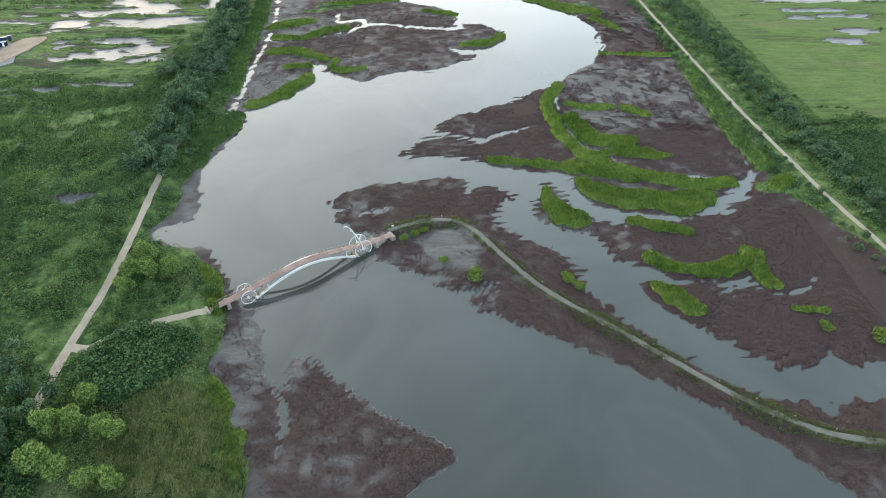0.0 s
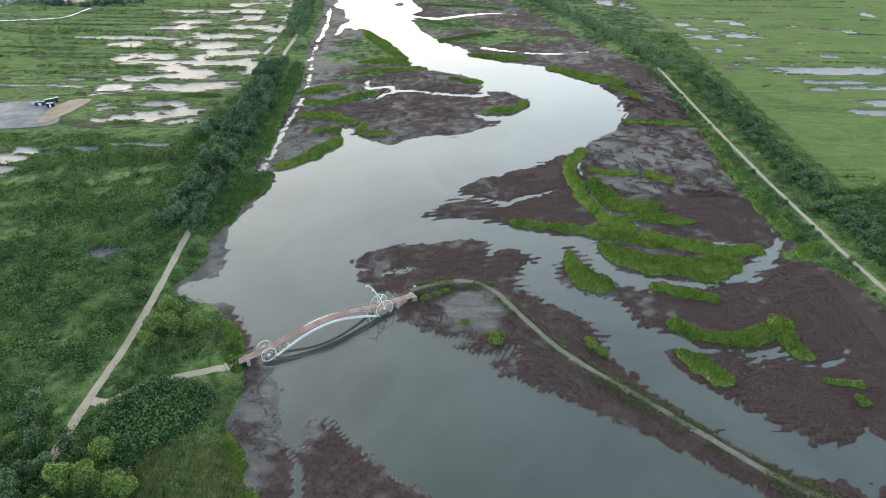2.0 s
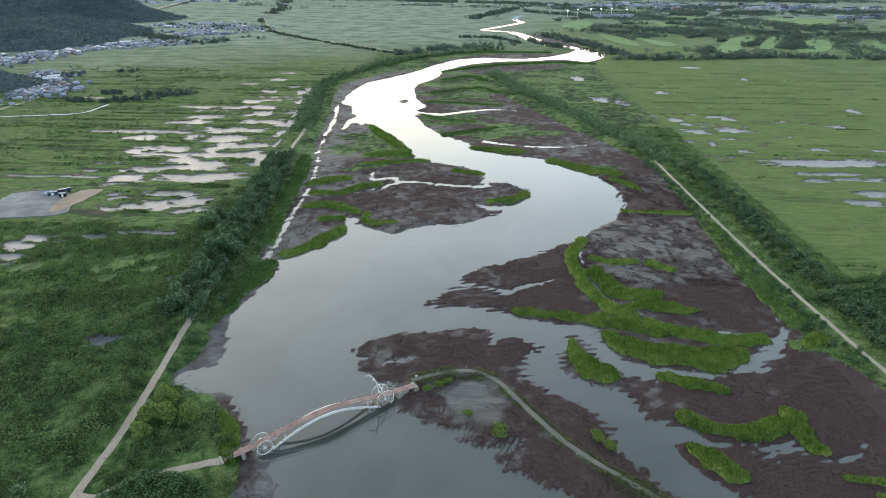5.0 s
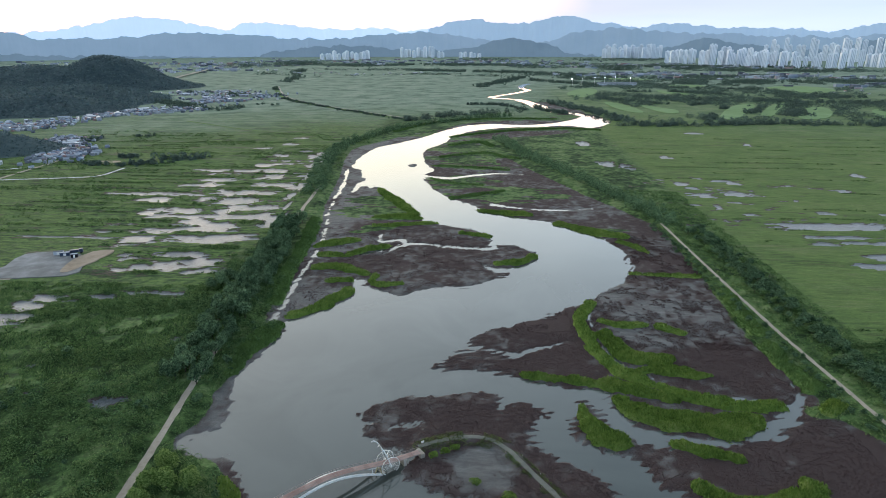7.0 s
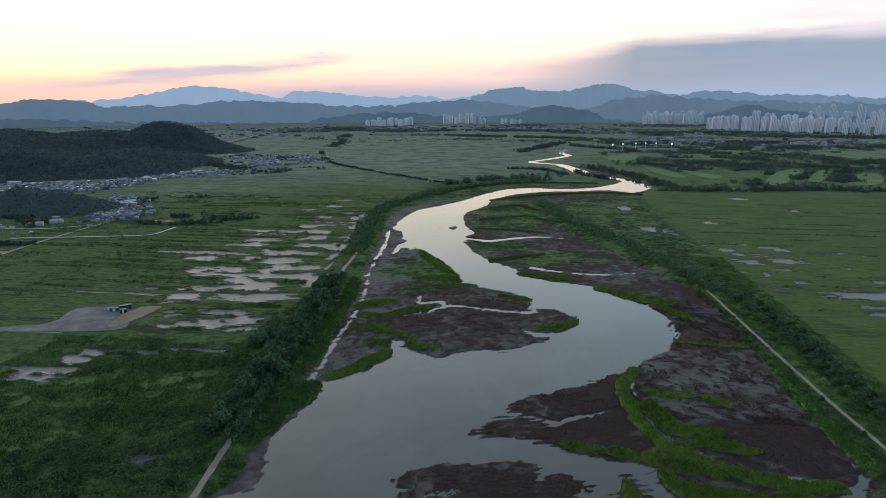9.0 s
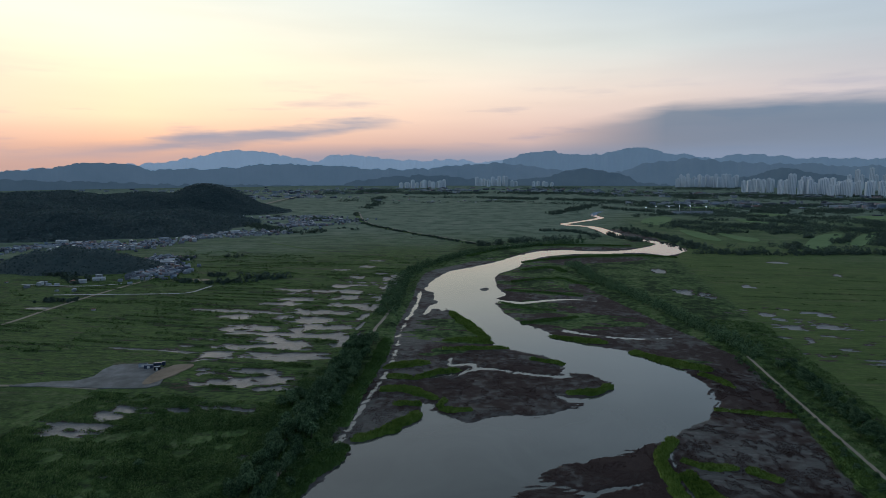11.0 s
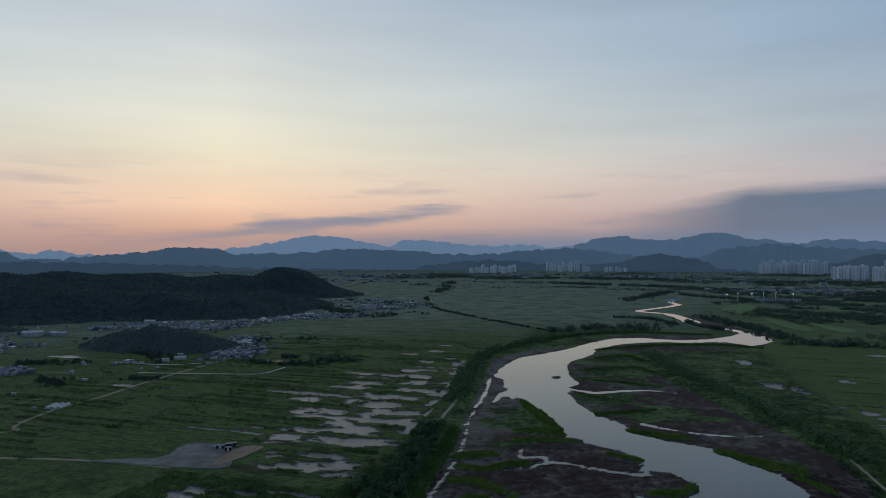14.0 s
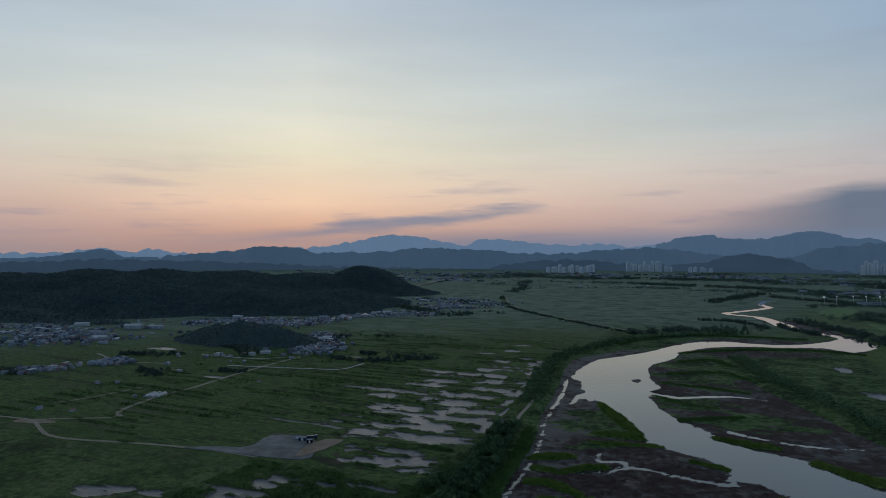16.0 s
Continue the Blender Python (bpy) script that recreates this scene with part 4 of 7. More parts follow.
TREE_LINES = [([(241, 1104), (366, 1118), (494, 1139), (623, 1146), (800, 1120), (950, 1080)], 9, 9), ([(102, 1468), (157, 1285), (176, 1259)], 6, 8), ([(172, 2249), (273, 2121), (344, 2050), (330, 1950)], 14, 9),
              ([(160, 1500), (177, 1451), (222, 1343), (250, 1220), (264, 1166)], 12, 8), ([(481, 2167), (678, 2110), (942, 2212), (1194, 2237), (1500, 2200)], 24, 10), ([(400, 1640), (442, 1613), (550, 1542), (667, 1554), (818, 1520), (1000, 1480)], 12, 9),
              ([(416, 1183), (522, 1396)], 5, 7), ([(503, 1233), (560, 1330), (614, 1439)], 8, 8), ([(600, 1240), (660, 1370), (733, 1510)], 14, 9), ([(290, 1597), (367, 1522), (438, 1420), (519, 1488)], 7, 7),
              ([(-28, 1430), (49, 1438), (93, 1329)], 6, 6), ([(-4, 1926), (93, 2241), (191, 2513)], 14, 7), ([(-300, 2850), (-57, 2775), (182, 2709), (388, 2531)], 30, 9), ([(859, 2998), (1153, 2883), (1504, 2828)], 40, 11),
              ([(500, 3150), (900, 3250), (1500, 3150)], 45, 10), ([(300, 2400), (520, 2380), (760, 2420), (1100, 2500)], 26, 9), ([(-700, 3250), (-200, 3400), (300, 3300)], 40, 9), 
              ([(540, 2970), (582, 2900), (680, 2960)], 30, 22), ([(-640, 1270), (-560, 1290), (-470, 1400)], 12, 7), ([(-399, 755), (-380, 757), (-350, 769)], 7, 8), ([(-588, 875), (-570, 925), (-516, 935)], 7, 6),
              ([(-487, 725), (-444, 719), (-382, 737)], 6, 5), ([(-465, 768), (-443, 771)], 5, 5), ([(-136, 1140), (-60, 1230), (30, 1265), (70, 1290)], 10, 10), ([(-620, 1900), (-530, 1640), (-460, 1505), (-335, 1360), (-225, 1250), (-130, 1150)], 5, 3),
              ([(-780, 620), (-740, 640), (-690, 655)], 7, 6), ([(-810, 460), (-780, 478), (-760, 485)], 9, 7), ([(700, 1700), (820, 1650), (960, 1660)], 14, 8),
              ([(520, 1960), (640, 1900), (800, 1880)], 10, 8), ([(840, 1300), (900, 1420), (940, 1540)], 16, 9), ([(400, 1800), (470, 1760), (560, 1790), (640, 1720)], 8, 7), ([(-560, 590), (-520, 600)], 6, 4), ([(-650, 560), (-600, 540)], 7, 4),
              ([(-700, 760), (-600, 700)], 10, 5), ([(-1154, 3100), (-1039, 3302), (-891, 3455)], 60, 22), ([(-640, 2100), (-700, 2400), (-800, 2800)], 14, 8), ([(-800, 1700), (-700, 1690), (-600, 1600)], 12, 7), ([(-830, 1480), (-700, 1420), (-620, 1340)], 16, 7)]
FAIRWAYS = [[(216, 1666), (263, 1849), (329, 1917), (332, 1799), (262, 1594)], [(284, 1527), (323, 1467), (338, 1305), (311, 1283), (285, 1371)], [(348, 1470), (392, 1382), (415, 1343), (389, 1273), (361, 1307)],
            [(495, 1873), (551, 1751), (539, 1668), (486, 1727)], [(442, 1202), (520, 1375), (585, 1471), (628, 1475), (521, 1278), (472, 1189)], [(541, 1263), (638, 1442), (696, 1506), (727, 1510), (624, 1336), (556, 1239)],
            [(588, 1202), (652, 1339), (723, 1429), (747, 1399), (678, 1252), (628, 1206)], [(824, 1966), (976, 2024), (1032, 1927), (934, 1741), (849, 1816)], [(740, 1230), (830, 1400), (890, 1390), (800, 1210)],
            [(560, 2020), (660, 2060), (700, 1990), (600, 1930)], [(420, 2350), (560, 2350), (620, 2260), (470, 2230)]]
SAND_STRIPS = [(-540, 352, 22, 6), (-470, 735, 26, 10)]
SETTLEMENTS = [([(-765, 1015), (-765, 1138), (-713, 1191), (-692, 1266), (-621, 1307)], 24, 105, 10), ([(-960, 1606), (-830, 1540), (-770, 1690), (-690, 1700), (-617, 1624), (-560, 1600)], 34, 80, 16),
               ([(-625, 900), (-580, 830), (-537, 765)], 16, 16, 8), ([(-1223, 744), (-1103, 728), (-1030, 761), (-914, 736), (-1008, 640)], 36, 26, 26), ([(-765, 490), (-759, 523), (-745, 558), (-722, 582)], 9, 26, 2),
               ([(-1000, 915), (-900, 1010), (-860, 1020)], 26, 14, 5), ([(-600, 1454), (-674, 1546)], 24, 18, 4), ([(-540, 730), (-615, 690), (-660, 640)], 24, 14, 1), ([(-1200, 560), (-1050, 600)], 40, 10, 6),
               ([(500, 2500), (900, 2450), (1300, 2500)], 90, 20, 14), ([(-900, 2700), (-500, 2500), (-200, 2650)], 60, 16, 10), ([(900, 1900), (1200, 1800), (1500, 1900)], 80, 14, 8)]
GREENHOUSE_ROWS = [(-816, 1009, 20), (-785, 1020, 20), (-600, 800, 20), (-528, 463, 70)]
TOWER_ROWS = [(-10.5, -15.1, 4400, 84, 19, 24), (-15.7, -17.8, 3730, 74, 7, 22), (-18.4, -20.3, 3600, 104, 7, 22), (-20.4, -23.3, 3580, 80, 9, 24), (-21.8, -28.2, 3480, 66, 15, 22), (-23.0, -33.0, 4400, 122, 24, 24), (-28.4, -33.5, 3700, 80, 12, 24),
              (13.9, 9.9, 4090, 49, 12, 22), (7.0, 4.2, 4420, 66, 9, 22), (4.2, 3.4, 4400, 48, 3, 20), (1.7, 0.2, 4400, 42, 5, 20)]


# ---------------------------------------------------------------- the ground: one sheet to the horizon
def axis(lo, fine_lo, fine_hi, hi, step, growth):
    mid = np.arange(fine_lo, fine_hi + 0.01, step)

    def run(length):
        out, d, s = [], 0.0, step
        while d < length:
            s *= growth
            d += s
            out.append(d)
        return np.array(out)
    return np.concatenate([fine_lo - run(fine_lo - lo)[::-1], mid, fine_hi + run(hi - fine_hi)])


XS = axis(-5200, -190, 190, 5200, 1.1, 1.022)
YS = axis(-3000, 75, 440, 5600, 1.1, 1.0125)
GX, GY = np.meshgrid(XS, YS)


def build_height():
    X, Y = GX, GY
    water = soften(SHORE, True, 1)
    sd = boxed(X, Y, water, 60, inside_distance, -60.0)
    spit = boxed(X, Y, soften(SPIT, True, 1), 40, inside_distance, -40.0)
    for pts, width in CREEKS:
        d = boxed(X, Y, soften(pts), 30, lambda x, y, q: line_distance(x, y, q, width), 60.0)
        sd = np.maximum(sd, -d)
    land = np.maximum(-sd, np.minimum(spit, 60))
    d = boxed(X, Y, soften(CREEK_SPIT), 20, lambda x, y, q: line_distance(x, y, q, (1.8, 1.4, 0.5)), 60.0)
    land = np.minimum(land, d)
    ragged = fbm(X, Y, 9.0, 3, 5) * 1.4 + (np.abs(vnoise(X - 0.5 * Y, Y * 0.5, 3.2, 9)) * 2.4 + np.abs(vnoise(X, Y, 2.4, 19)) * 0.9 - 1.2) * (1 - smooth(Y, 480, 800))
    # plants creep out over the mud in fingers
    upper = smooth(Y + 1.04 * X, 205, 219)
    phase = ((Y + 1.6 * X) / 3.7) * (1 - upper) + ((Y - 0.3 * X) / 3.9) * upper + vnoise(X, Y, 9.0, 23) * 0.55
    ragged += (np.abs(phase % 1 - 0.5) * 2 - 0.55) * (4.2 + 3.0 * vnoise(X, Y, 6.0, 29)) * smooth(Y, 95, 120) * smooth(X, -66, -46) * (1 - smooth(Y, 330, 480)) * smooth(vnoise(X, Y, 22.0, 33), -0.35, 0.2) * (1 - smooth(Y, 238, 262) * np.maximum(smooth(X, 40, 50), smooth(-X, 60, 72)))
    ragged = ragged * np.clip(0.6 + Y / 500, 0.8, 2.5)
    land = land + ragged
    # loose clods of turf left standing off the muddy shore
    land += 2.6 * smooth(vnoise(X, Y, 2.7, 47) + 0.4 * vnoise(X, Y, 1.6, 49), 0.25, 0.8) * smooth(land, -5.0, -1.0) * (1 - smooth(Y, 260, 330))
    gl = boxed(X, Y, soften(GREEN_LEFT, True, 1), 50, inside_distance, -50.0)
    gr = boxed(X, Y, soften(GREEN_RIGHT, True, 1), 50, inside_distance, -50.0)
    # beyond the creek's corridor everything is green
    inner = (X > -200) & (X < 210) & (Y > -420) & (Y < 1500)
    gl = np.where(~inner & (gl < 0) & (gr < 0), 50.0, gl)
    green = np.maximum(gl, gr) + fbm(X, Y, 7.0, 2, 21) * 1.6
    green = np.minimum(green, land - 0.5)
    h = np.where(land > 0, 0.6 * (1 - np.exp(-np.maximum(land, 0) / 3.0)), np.maximum(land * 0.22, -1.4))
    h += np.where(land > 1.0, fbm(X, Y, 14.0, 3, 3) * 0.22, 0)
    bank = smooth(green, 0, 7)
    near = 1 - smooth(np.hypot(X, Y), 500, 1100)
    tall = smooth(fbm(X, Y, 26.0, 3, 31), -0.25, 0.5)
    lumps = (np.abs(vnoise(X, Y, 3.4, 41)) * 0.9 + np.abs(vnoise(X, Y, 1.9, 43)) * 0.5) * (0.35 + 1.0 * tall) * near
    field = np.maximum(smooth(-X, 190, 260), smooth(X, 178, 200))
    field = np.maximum(field, smooth(Y, 1050, 1300))
    field = np.maximum(field, smooth(np.where(X < -125, Y + X * 0.5, -1e3), 190, 260) * smooth(-X, 150, 185))
    for x, y, rx, ry in MEADOWS:
        field = np.maximum(field, 0.85 * smooth(1.15 - np.hypot((X - x) / rx, (Y - y) / ry) + fbm(X, Y, 18.0, 3, 37) * 0.35, 0.0, 0.3))
    h += bank * (1.3 * (1 - 0.75 * field) + lumps * (1 - 0.9 * field))
    # shallow pools out in the fields
    silt = np.zeros_like(h)
    for x, y, rx, ry in POOLS:
        q = np.array([(x - rx * 1.6, y - ry * 1.6), (x + rx * 1.6, y + ry * 1.6)])

        def dip(px, py, _):
            """0 to 1: first the silty margin, then the water itself."""
            u = 1.05 - (np.abs((px - x) / rx) ** 3.5 + np.abs((py - y) / ry) ** 3.5) ** (1 / 3.5) + 0.8 * fbm(px / 2.4, py, max(ry * 0.7, 2.5), 4, 57) * 0.8 + vnoise(px, py * 2.2, 7.5, 58) * 0.3 + vnoise(px, py * 2, 3.6, 59) * 0.2
            return smooth(u, 0.0, 0.55)
        silt = np.maximum(silt, boxed(X, Y, q, 6, dip, 0.0))
    for x, y, rx, ry, density in POOL_FIELDS:
        q = np.array([(x - rx * 1.5, y - ry * 1.5), (x + rx * 1.5, y + ry * 1.5)])

        def flood(px, py, _):
            fall = np.exp(-((px - x) / rx) ** 4 - ((py - y) / ry) ** 4)
            v = vnoise(px, py * 2.7, 27.0, 81) * 0.6 + vnoise(px, py * 2.0, 11.0, 83) * 0.45 + vnoise(px, py * 1.6, 5.0, 85) * 0.3
            return smooth(v + density * fall - 0.30, 0.0, 0.75) * np.minimum(1, fall * 1.6)
        silt = np.maximum(silt, boxed(X, Y, q, 6, flood, 0.0) * smooth(bank, 0.9, 1.0) * np.maximum(smooth(-X - 0.05 * Y, 146, 154), X > 100))
    h = h * (1 - smooth(silt, 0.1, 0.5)) + (0.2 - 0.1 * smooth(silt, 0.3, 0.8)) * smooth(silt, 0.1, 0.5)
    verge = np.zeros_like(h)
    for pts, width, level in PATHS:
        d = boxed(X, Y, soften(pts), 25, line_distance, 25.0)
        k = 1 - smooth(d, width * 0.5 + 0.4, width * 0.5 + 3.2)
        h = h * (1 - k) + level * k
        verge = np.maximum(verge, 1 - smooth(d, width * 0.5 + 0.6, width * 0.5 + 2.6 + fbm(X, Y, 6.0, 2, 77)))
    far = smooth(np.hypot(X, Y), 2600, 5200)
    h = h + far * 4
    for x, y, r in ISLETS:
        h = np.maximum(h, 0.75 - 0.9 * np.hypot((X - x) / r, (Y - y) / (1.7 * r)) + fbm(X, Y, 6.0, 2, 3) * 0.25)
        land = np.maximum(land, 2.0 - 3 * np.hypot((X - x) / r, (Y - y) / (1.7 * r)))
    red = smooth(land, -0.3, 0.5) * (0.66 + 0.3 * fbm(X, Y, 40.0, 3, 71) + 0.3 * fbm(X, Y, 9.0, 3, 73) + 0.2 * vnoise(X, Y, 3.0, 75))
    for x, y, rx, ry, v in TINT:
        red += v * np.exp(-((X - x) / rx) ** 2 - ((Y - y) / ry) ** 2)
    g = np.maximum(smooth(green, -0.6, 1.4), verge * (0.32 + 0.3 * vnoise(X, Y, 5.0, 55)))
    g = np.where((h < 0.12) & (silt < 0.05), 0, g)
    # green saltmarsh combed into strips along the far reaches
    for x, y, rx, ry in SALT_GREEN:
        u = 1 - ((X - x) / rx) ** 2 - ((Y - y) / ry) ** 2
        comb = vnoise(X + 0.25 * Y, Y * 5.0, 38.0, 87) * 0.7 + vnoise(X, Y * 3.0, 12.0, 89) * 0.45
        g = np.maximum(g, np.where(h > 0.2, 0.9 * smooth(u * 0.7 + comb, 0.1, 0.35) * (u > -0.6), 0))
    # scraped pads and sandbanks stay bare
    for x, y, rx, ry in BARE:
        g = g * smooth(np.hypot((X - x) / rx, (Y - y) / ry) + fbm(X, Y, 9.0, 2, 3) * 0.25, 0.85, 1.1)
    # the last mask grows with distance, for the haze painted over far paddies
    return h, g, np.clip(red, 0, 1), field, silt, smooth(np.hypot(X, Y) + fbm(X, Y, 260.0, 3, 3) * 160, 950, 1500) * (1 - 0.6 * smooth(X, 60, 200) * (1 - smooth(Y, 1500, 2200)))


H, GREEN, RED, FIELD, SILT, HAZED_PADDY = build_height()


def ground(x, y):
    """Height of the ground at a place."""
    i = np.clip(np.searchsorted(XS, x) - 1, 0, len(XS) - 2)
    j = np.clip(np.searchsorted(YS, y) - 1, 0, len(YS) - 2)
    u, v = (x - XS[i]) / (XS[i + 1] - XS[i]), (y - YS[j]) / (YS[j + 1] - YS[j])
    return (H[j, i] * (1 - u) + H[j, i + 1] * u) * (1 - v) + (H[j + 1, i] * (1 - u) + H[j + 1, i + 1] * u) * v


def sample(grid, x, y):
    i = np.clip(np.searchsorted(XS, x), 0, len(XS) - 1)
    j = np.clip(np.searchsorted(YS, y), 0, len(YS) - 1)
    return grid[j, i]


def grid_faces(nx, ny):
    idx = np.arange(nx * ny).reshape(ny, nx)
    return np.stack([idx[:-1, :-1], idx[:-1, 1:], idx[1:, 1:], idx[1:, :-1]], -1).reshape(-1, 4)


def build_ground():
    me = mesh_from("ground", np.stack([GX, GY, H], -1), grid_faces(len(XS), len(YS)), ground_material(), True)
    for name, grid in (("green", GREEN), ("red", RED), ("field", FIELD), ("silt", SILT), ("hazed_paddy", HAZED_PADDY)):
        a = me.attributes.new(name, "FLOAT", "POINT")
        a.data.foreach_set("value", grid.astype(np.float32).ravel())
    tagged(new("ground", me), "flat grassland, red saltmarsh and grey mudflats", "ground", kind="structure")


build_ground()
xs, ys = np.linspace(-640, 520, 30), np.linspace(-460, 2300, 60)
wx, wy = np.meshgrid(xs, ys)
tagged(new("water", mesh_from("water", np.stack([wx, wy, np.zeros_like(wx)], -1), grid_faces(30, 60), water_material(), True)),
       "still grey silty water of a winding tidal creek", "water", kind="structure")


# ---------------------------------------------------------------- paths
def ribbon(name, pts, width, level, mat, label, kind="structure", lift=0.1, ragged=0.22):
    p = soften(pts, times=3)
    seg = np.hypot(*np.diff(p, axis=0).T)
    s = np.concatenate([[0], np.cumsum(seg)])
    t = np.arange(0, s[-1], 1.5)
    c = np.stack([np.interp(t, s, p[:, 0]), np.interp(t, s, p[:, 1])], 1)
    d = np.gradient(c, axis=0)
    d /= np.linalg.norm(d, axis=1)[:, None] + 1e-9
    nrm = np.stack([-d[:, 1], d[:, 0]], 1)
    rows = []
    for k in (-0.5, -0.22, 0.22, 0.5):
        q = c + nrm * (k * width + np.sign(k) * ragged * vnoise(t, t * 0 + 7 * k, 4.0, 3)[:, None] * (abs(k) > 0.4))
        z = np.full(len(t), level + lift) + (0.07 if abs(k) < 0.4 else -0.05)
        rows.append(np.column_stack([q, z]))
    v = np.stack(rows, 1)
    ob = new(name, mesh_from(name, v, grid_faces(4, len(t)), mat, True))
    return tagged(ob, label, "path", kind=kind)


ribbon("path", PATH_LEFT, 3.0, 2.1, GRAVEL, "pale dirt track along the grassy dike")
ribbon("path", PATH_LEFT_FAR, 3.2, 2.1, GRAVEL, "pale dirt track between dike and trees")
ribbon("path", PATH_BRANCH, 3.2, 2.0, GRAVEL, "grey gravel path down to the footbridge")
ribbon("path", PATH_SPIT, 2.1, 1.5, GRAVEL_GREY, "grey gravel path on a low embankment between the marshes")
ribbon("road", ROAD_RIGHT, 2.2, 2.2, GRAVEL, "pale concrete farm road on the dike")
ribbon("track", TRACK_FIELD, 3.4, 0.85, GRAVEL, "winding farm track across the meadow", lift=0.25)
ribbon("track", TRACK_VILLAGE, 4.5, 0.85, GRAVEL, "farm road leading to the village", lift=0.3)
ribbon("canal", CANAL, 12.0, 0.9, REED_DULL, "overgrown straight drainage canal", lift=0.5)
ribbon("canal_road", [(x + 7, y + 9) for x, y in CANAL], 4.5, 0.9, CONCRETE, "pale service road beside the canal", lift=0.6)
ribbon("canal", FIELD_LINE, 6.0, 0.9, REED_DULL, "overgrown ditch across the paddies", lift=0.5)
ribbon("canal", WALL_BACK, 2.6, 0.9, ROOF_WHITE, "pale concrete irrigation channel behind the plots", lift=1.0)
ribbon("track", TRACK_SIDE, 3.0, 0.85, GRAVEL, "farm track between the plots", lift=0.3)
ribbon("track", TRACK_PLOTS, 2.6, 0.85, GRAVEL, "narrow track through the vegetable plots", lift=0.3)
ribbon("track", TRACK_ROW, 4.0, 0.85, GRAVEL, "farm road past a row of houses", lift=0.3)
ribbon("road", EXPRESSWAY, 16.0, 1.0, CONCRETE, "pale raised expressway crossing the far plain", lift=4.0)
ribbon("canal", WALL_LINE, 3.2, 0.9, ROOF_WHITE, "pale concrete irrigation channel", lift=1.0)


# ---------------------------------------------------------------- reed beds
def reed_bed(pts, widths, height=1.7, mat=REED, step=None, label="bright green reed bed standing on the mudflat"):
    p = soften(pts)
    w = max(widths)
    (x0, y0), (x1, y1) = p.min(0) - w - 3, p.max(0) + w + 3
    dist = math.hypot((x0 + x1) / 2, (y0 + y1) / 2)
    step = step or max(0.75, dist / 330)
    xs, ys = np.arange(x0, x1, step), np.arange(y0, y1, step)
    X, Y = np.meshgrid(xs, ys)
    X = X + (vnoise(X * 9.1, Y * 9.1, 1.0, 2)) * step * 0.3
    Y = Y + (vnoise(X * 9.1, Y * 9.1, 1.0, 4)) * step * 0.3
    d = -line_distance(X, Y, p, widths) + fbm(X, Y, max(9.0, step * 5), 3, 13) * min(3.2, w * 0.7) + vnoise(X, Y, max(2.2, 2 * step), 8) * 0.5
    base = ground(X, Y)
    z = base + height * smooth(d, -0.2, 1.6) * (0.8 + 0.25 * vnoise(X, Y, 5.0, 61)) + (np.abs(vnoise(X, Y, 1.7, 63)) - 0.3) * 0.55 * smooth(d, 0, 1) - 0.25
    keep = d > -0.3
    f = grid_faces(len(xs), len(ys))
    f = f[keep.ravel()[f].any(1)]
    if len(f) == 0:
        return
    used = np.unique(f)
    remap = np.full(X.size, -1)
    remap[used] = np.arange(len(used))
    v = np.stack([X, Y, z], -1).reshape(-1, 3)[used]
    f = remap[f]
    # upright blades over the whole bed
    g = np.random.default_rng(int(abs(x0 * 7 + y0)))
    top = v[(d.ravel()[used] > 0.1)]
    per = int(np.clip(9 if dist < 300 else 4 if dist < 600 else 1, 1, 9) * step * step + 0.6)
    c = np.repeat(top, per, 0) + g.uniform(-0.5, 0.5, (len(top) * per, 3)) * (step, step, 0.2)
    tall, wide, turn = g.uniform(0.5, 1.1, len(c)) * max(1, step * 0.7), g.uniform(0.16, 0.34, len(c)) * max(1, step), g.uniform(0, math.pi, len(c))
    side = np.stack([np.cos(turn) * wide, np.sin(turn) * wide, np.zeros(len(c))], 1)
    tip = np.stack([g.normal(0, 0.22, len(c)), g.normal(0, 0.22, len(c)), tall], 1)
    blades = np.stack([c - side, c + side, c + side * 0.25 + tip, c - side * 0.25 + tip], 1).reshape(-1, 3)
    f = np.vstack([f, len(v) + np.arange(len(blades)).reshape(-1, 4)])
    ob = new("reed_bed", mesh_from("reed_bed", np.vstack([v, blades]), f, mat, False))
    tagged(ob, label, "reeds", kind="stuff")


for pts, widths in REEDS:
    reed_bed(pts, widths)
for pts, widths in REEDS_BANK:
    reed_bed(pts, widths, 1.5, REED_DULL, label="dull green reeds below the dike")
for pts, widths in REEDS_FAR:
    reed_bed(pts, tuple(0.6 * w for w in widths), 0.8, REED_DULL, label="dull green reeds along the far creek bank")


# ---------------------------------------------------------------- leaves and trees
def leaf_quads(c, n, size, rng, lean=0.6):
    """A quad for each centre c, facing n with a random lean."""
    k = len(c)
    n = n + rng.normal(0, lean, (k, 3))
    n /= np.linalg.norm(n, axis=1)[:, None] + 1e-9
    r = rng.normal(0, 1, (k, 3))
    u = np.cross(n, r)
    u /= np.linalg.norm(u, axis=1)[:, None] + 1e-9
    v = np.cross(n, u)
    s = (size * rng.uniform(0.6, 1.25, k))[:, None]
    a = rng.uniform(0.45, 0.8, (k, 1))
    verts = np.stack([c - u * s * 0.5, c + v * s * a * 0.5 + n * s * 0.08, c + u * s * 0.5, c - v * s * a * 0.5 + n * s * 0.08], 1)
    return verts.reshape(-1, 3), np.arange(4 * k).reshape(-1, 4)


def dome_points(k, rng, low=-0.35):
    z = rng.uniform(low, 1, k)
    a = rng.uniform(0, 2 * math.pi, k)
    r = np.sqrt(1 - z * z)
    return np.stack([r * np.cos(a), r * np.sin(a), z], 1)


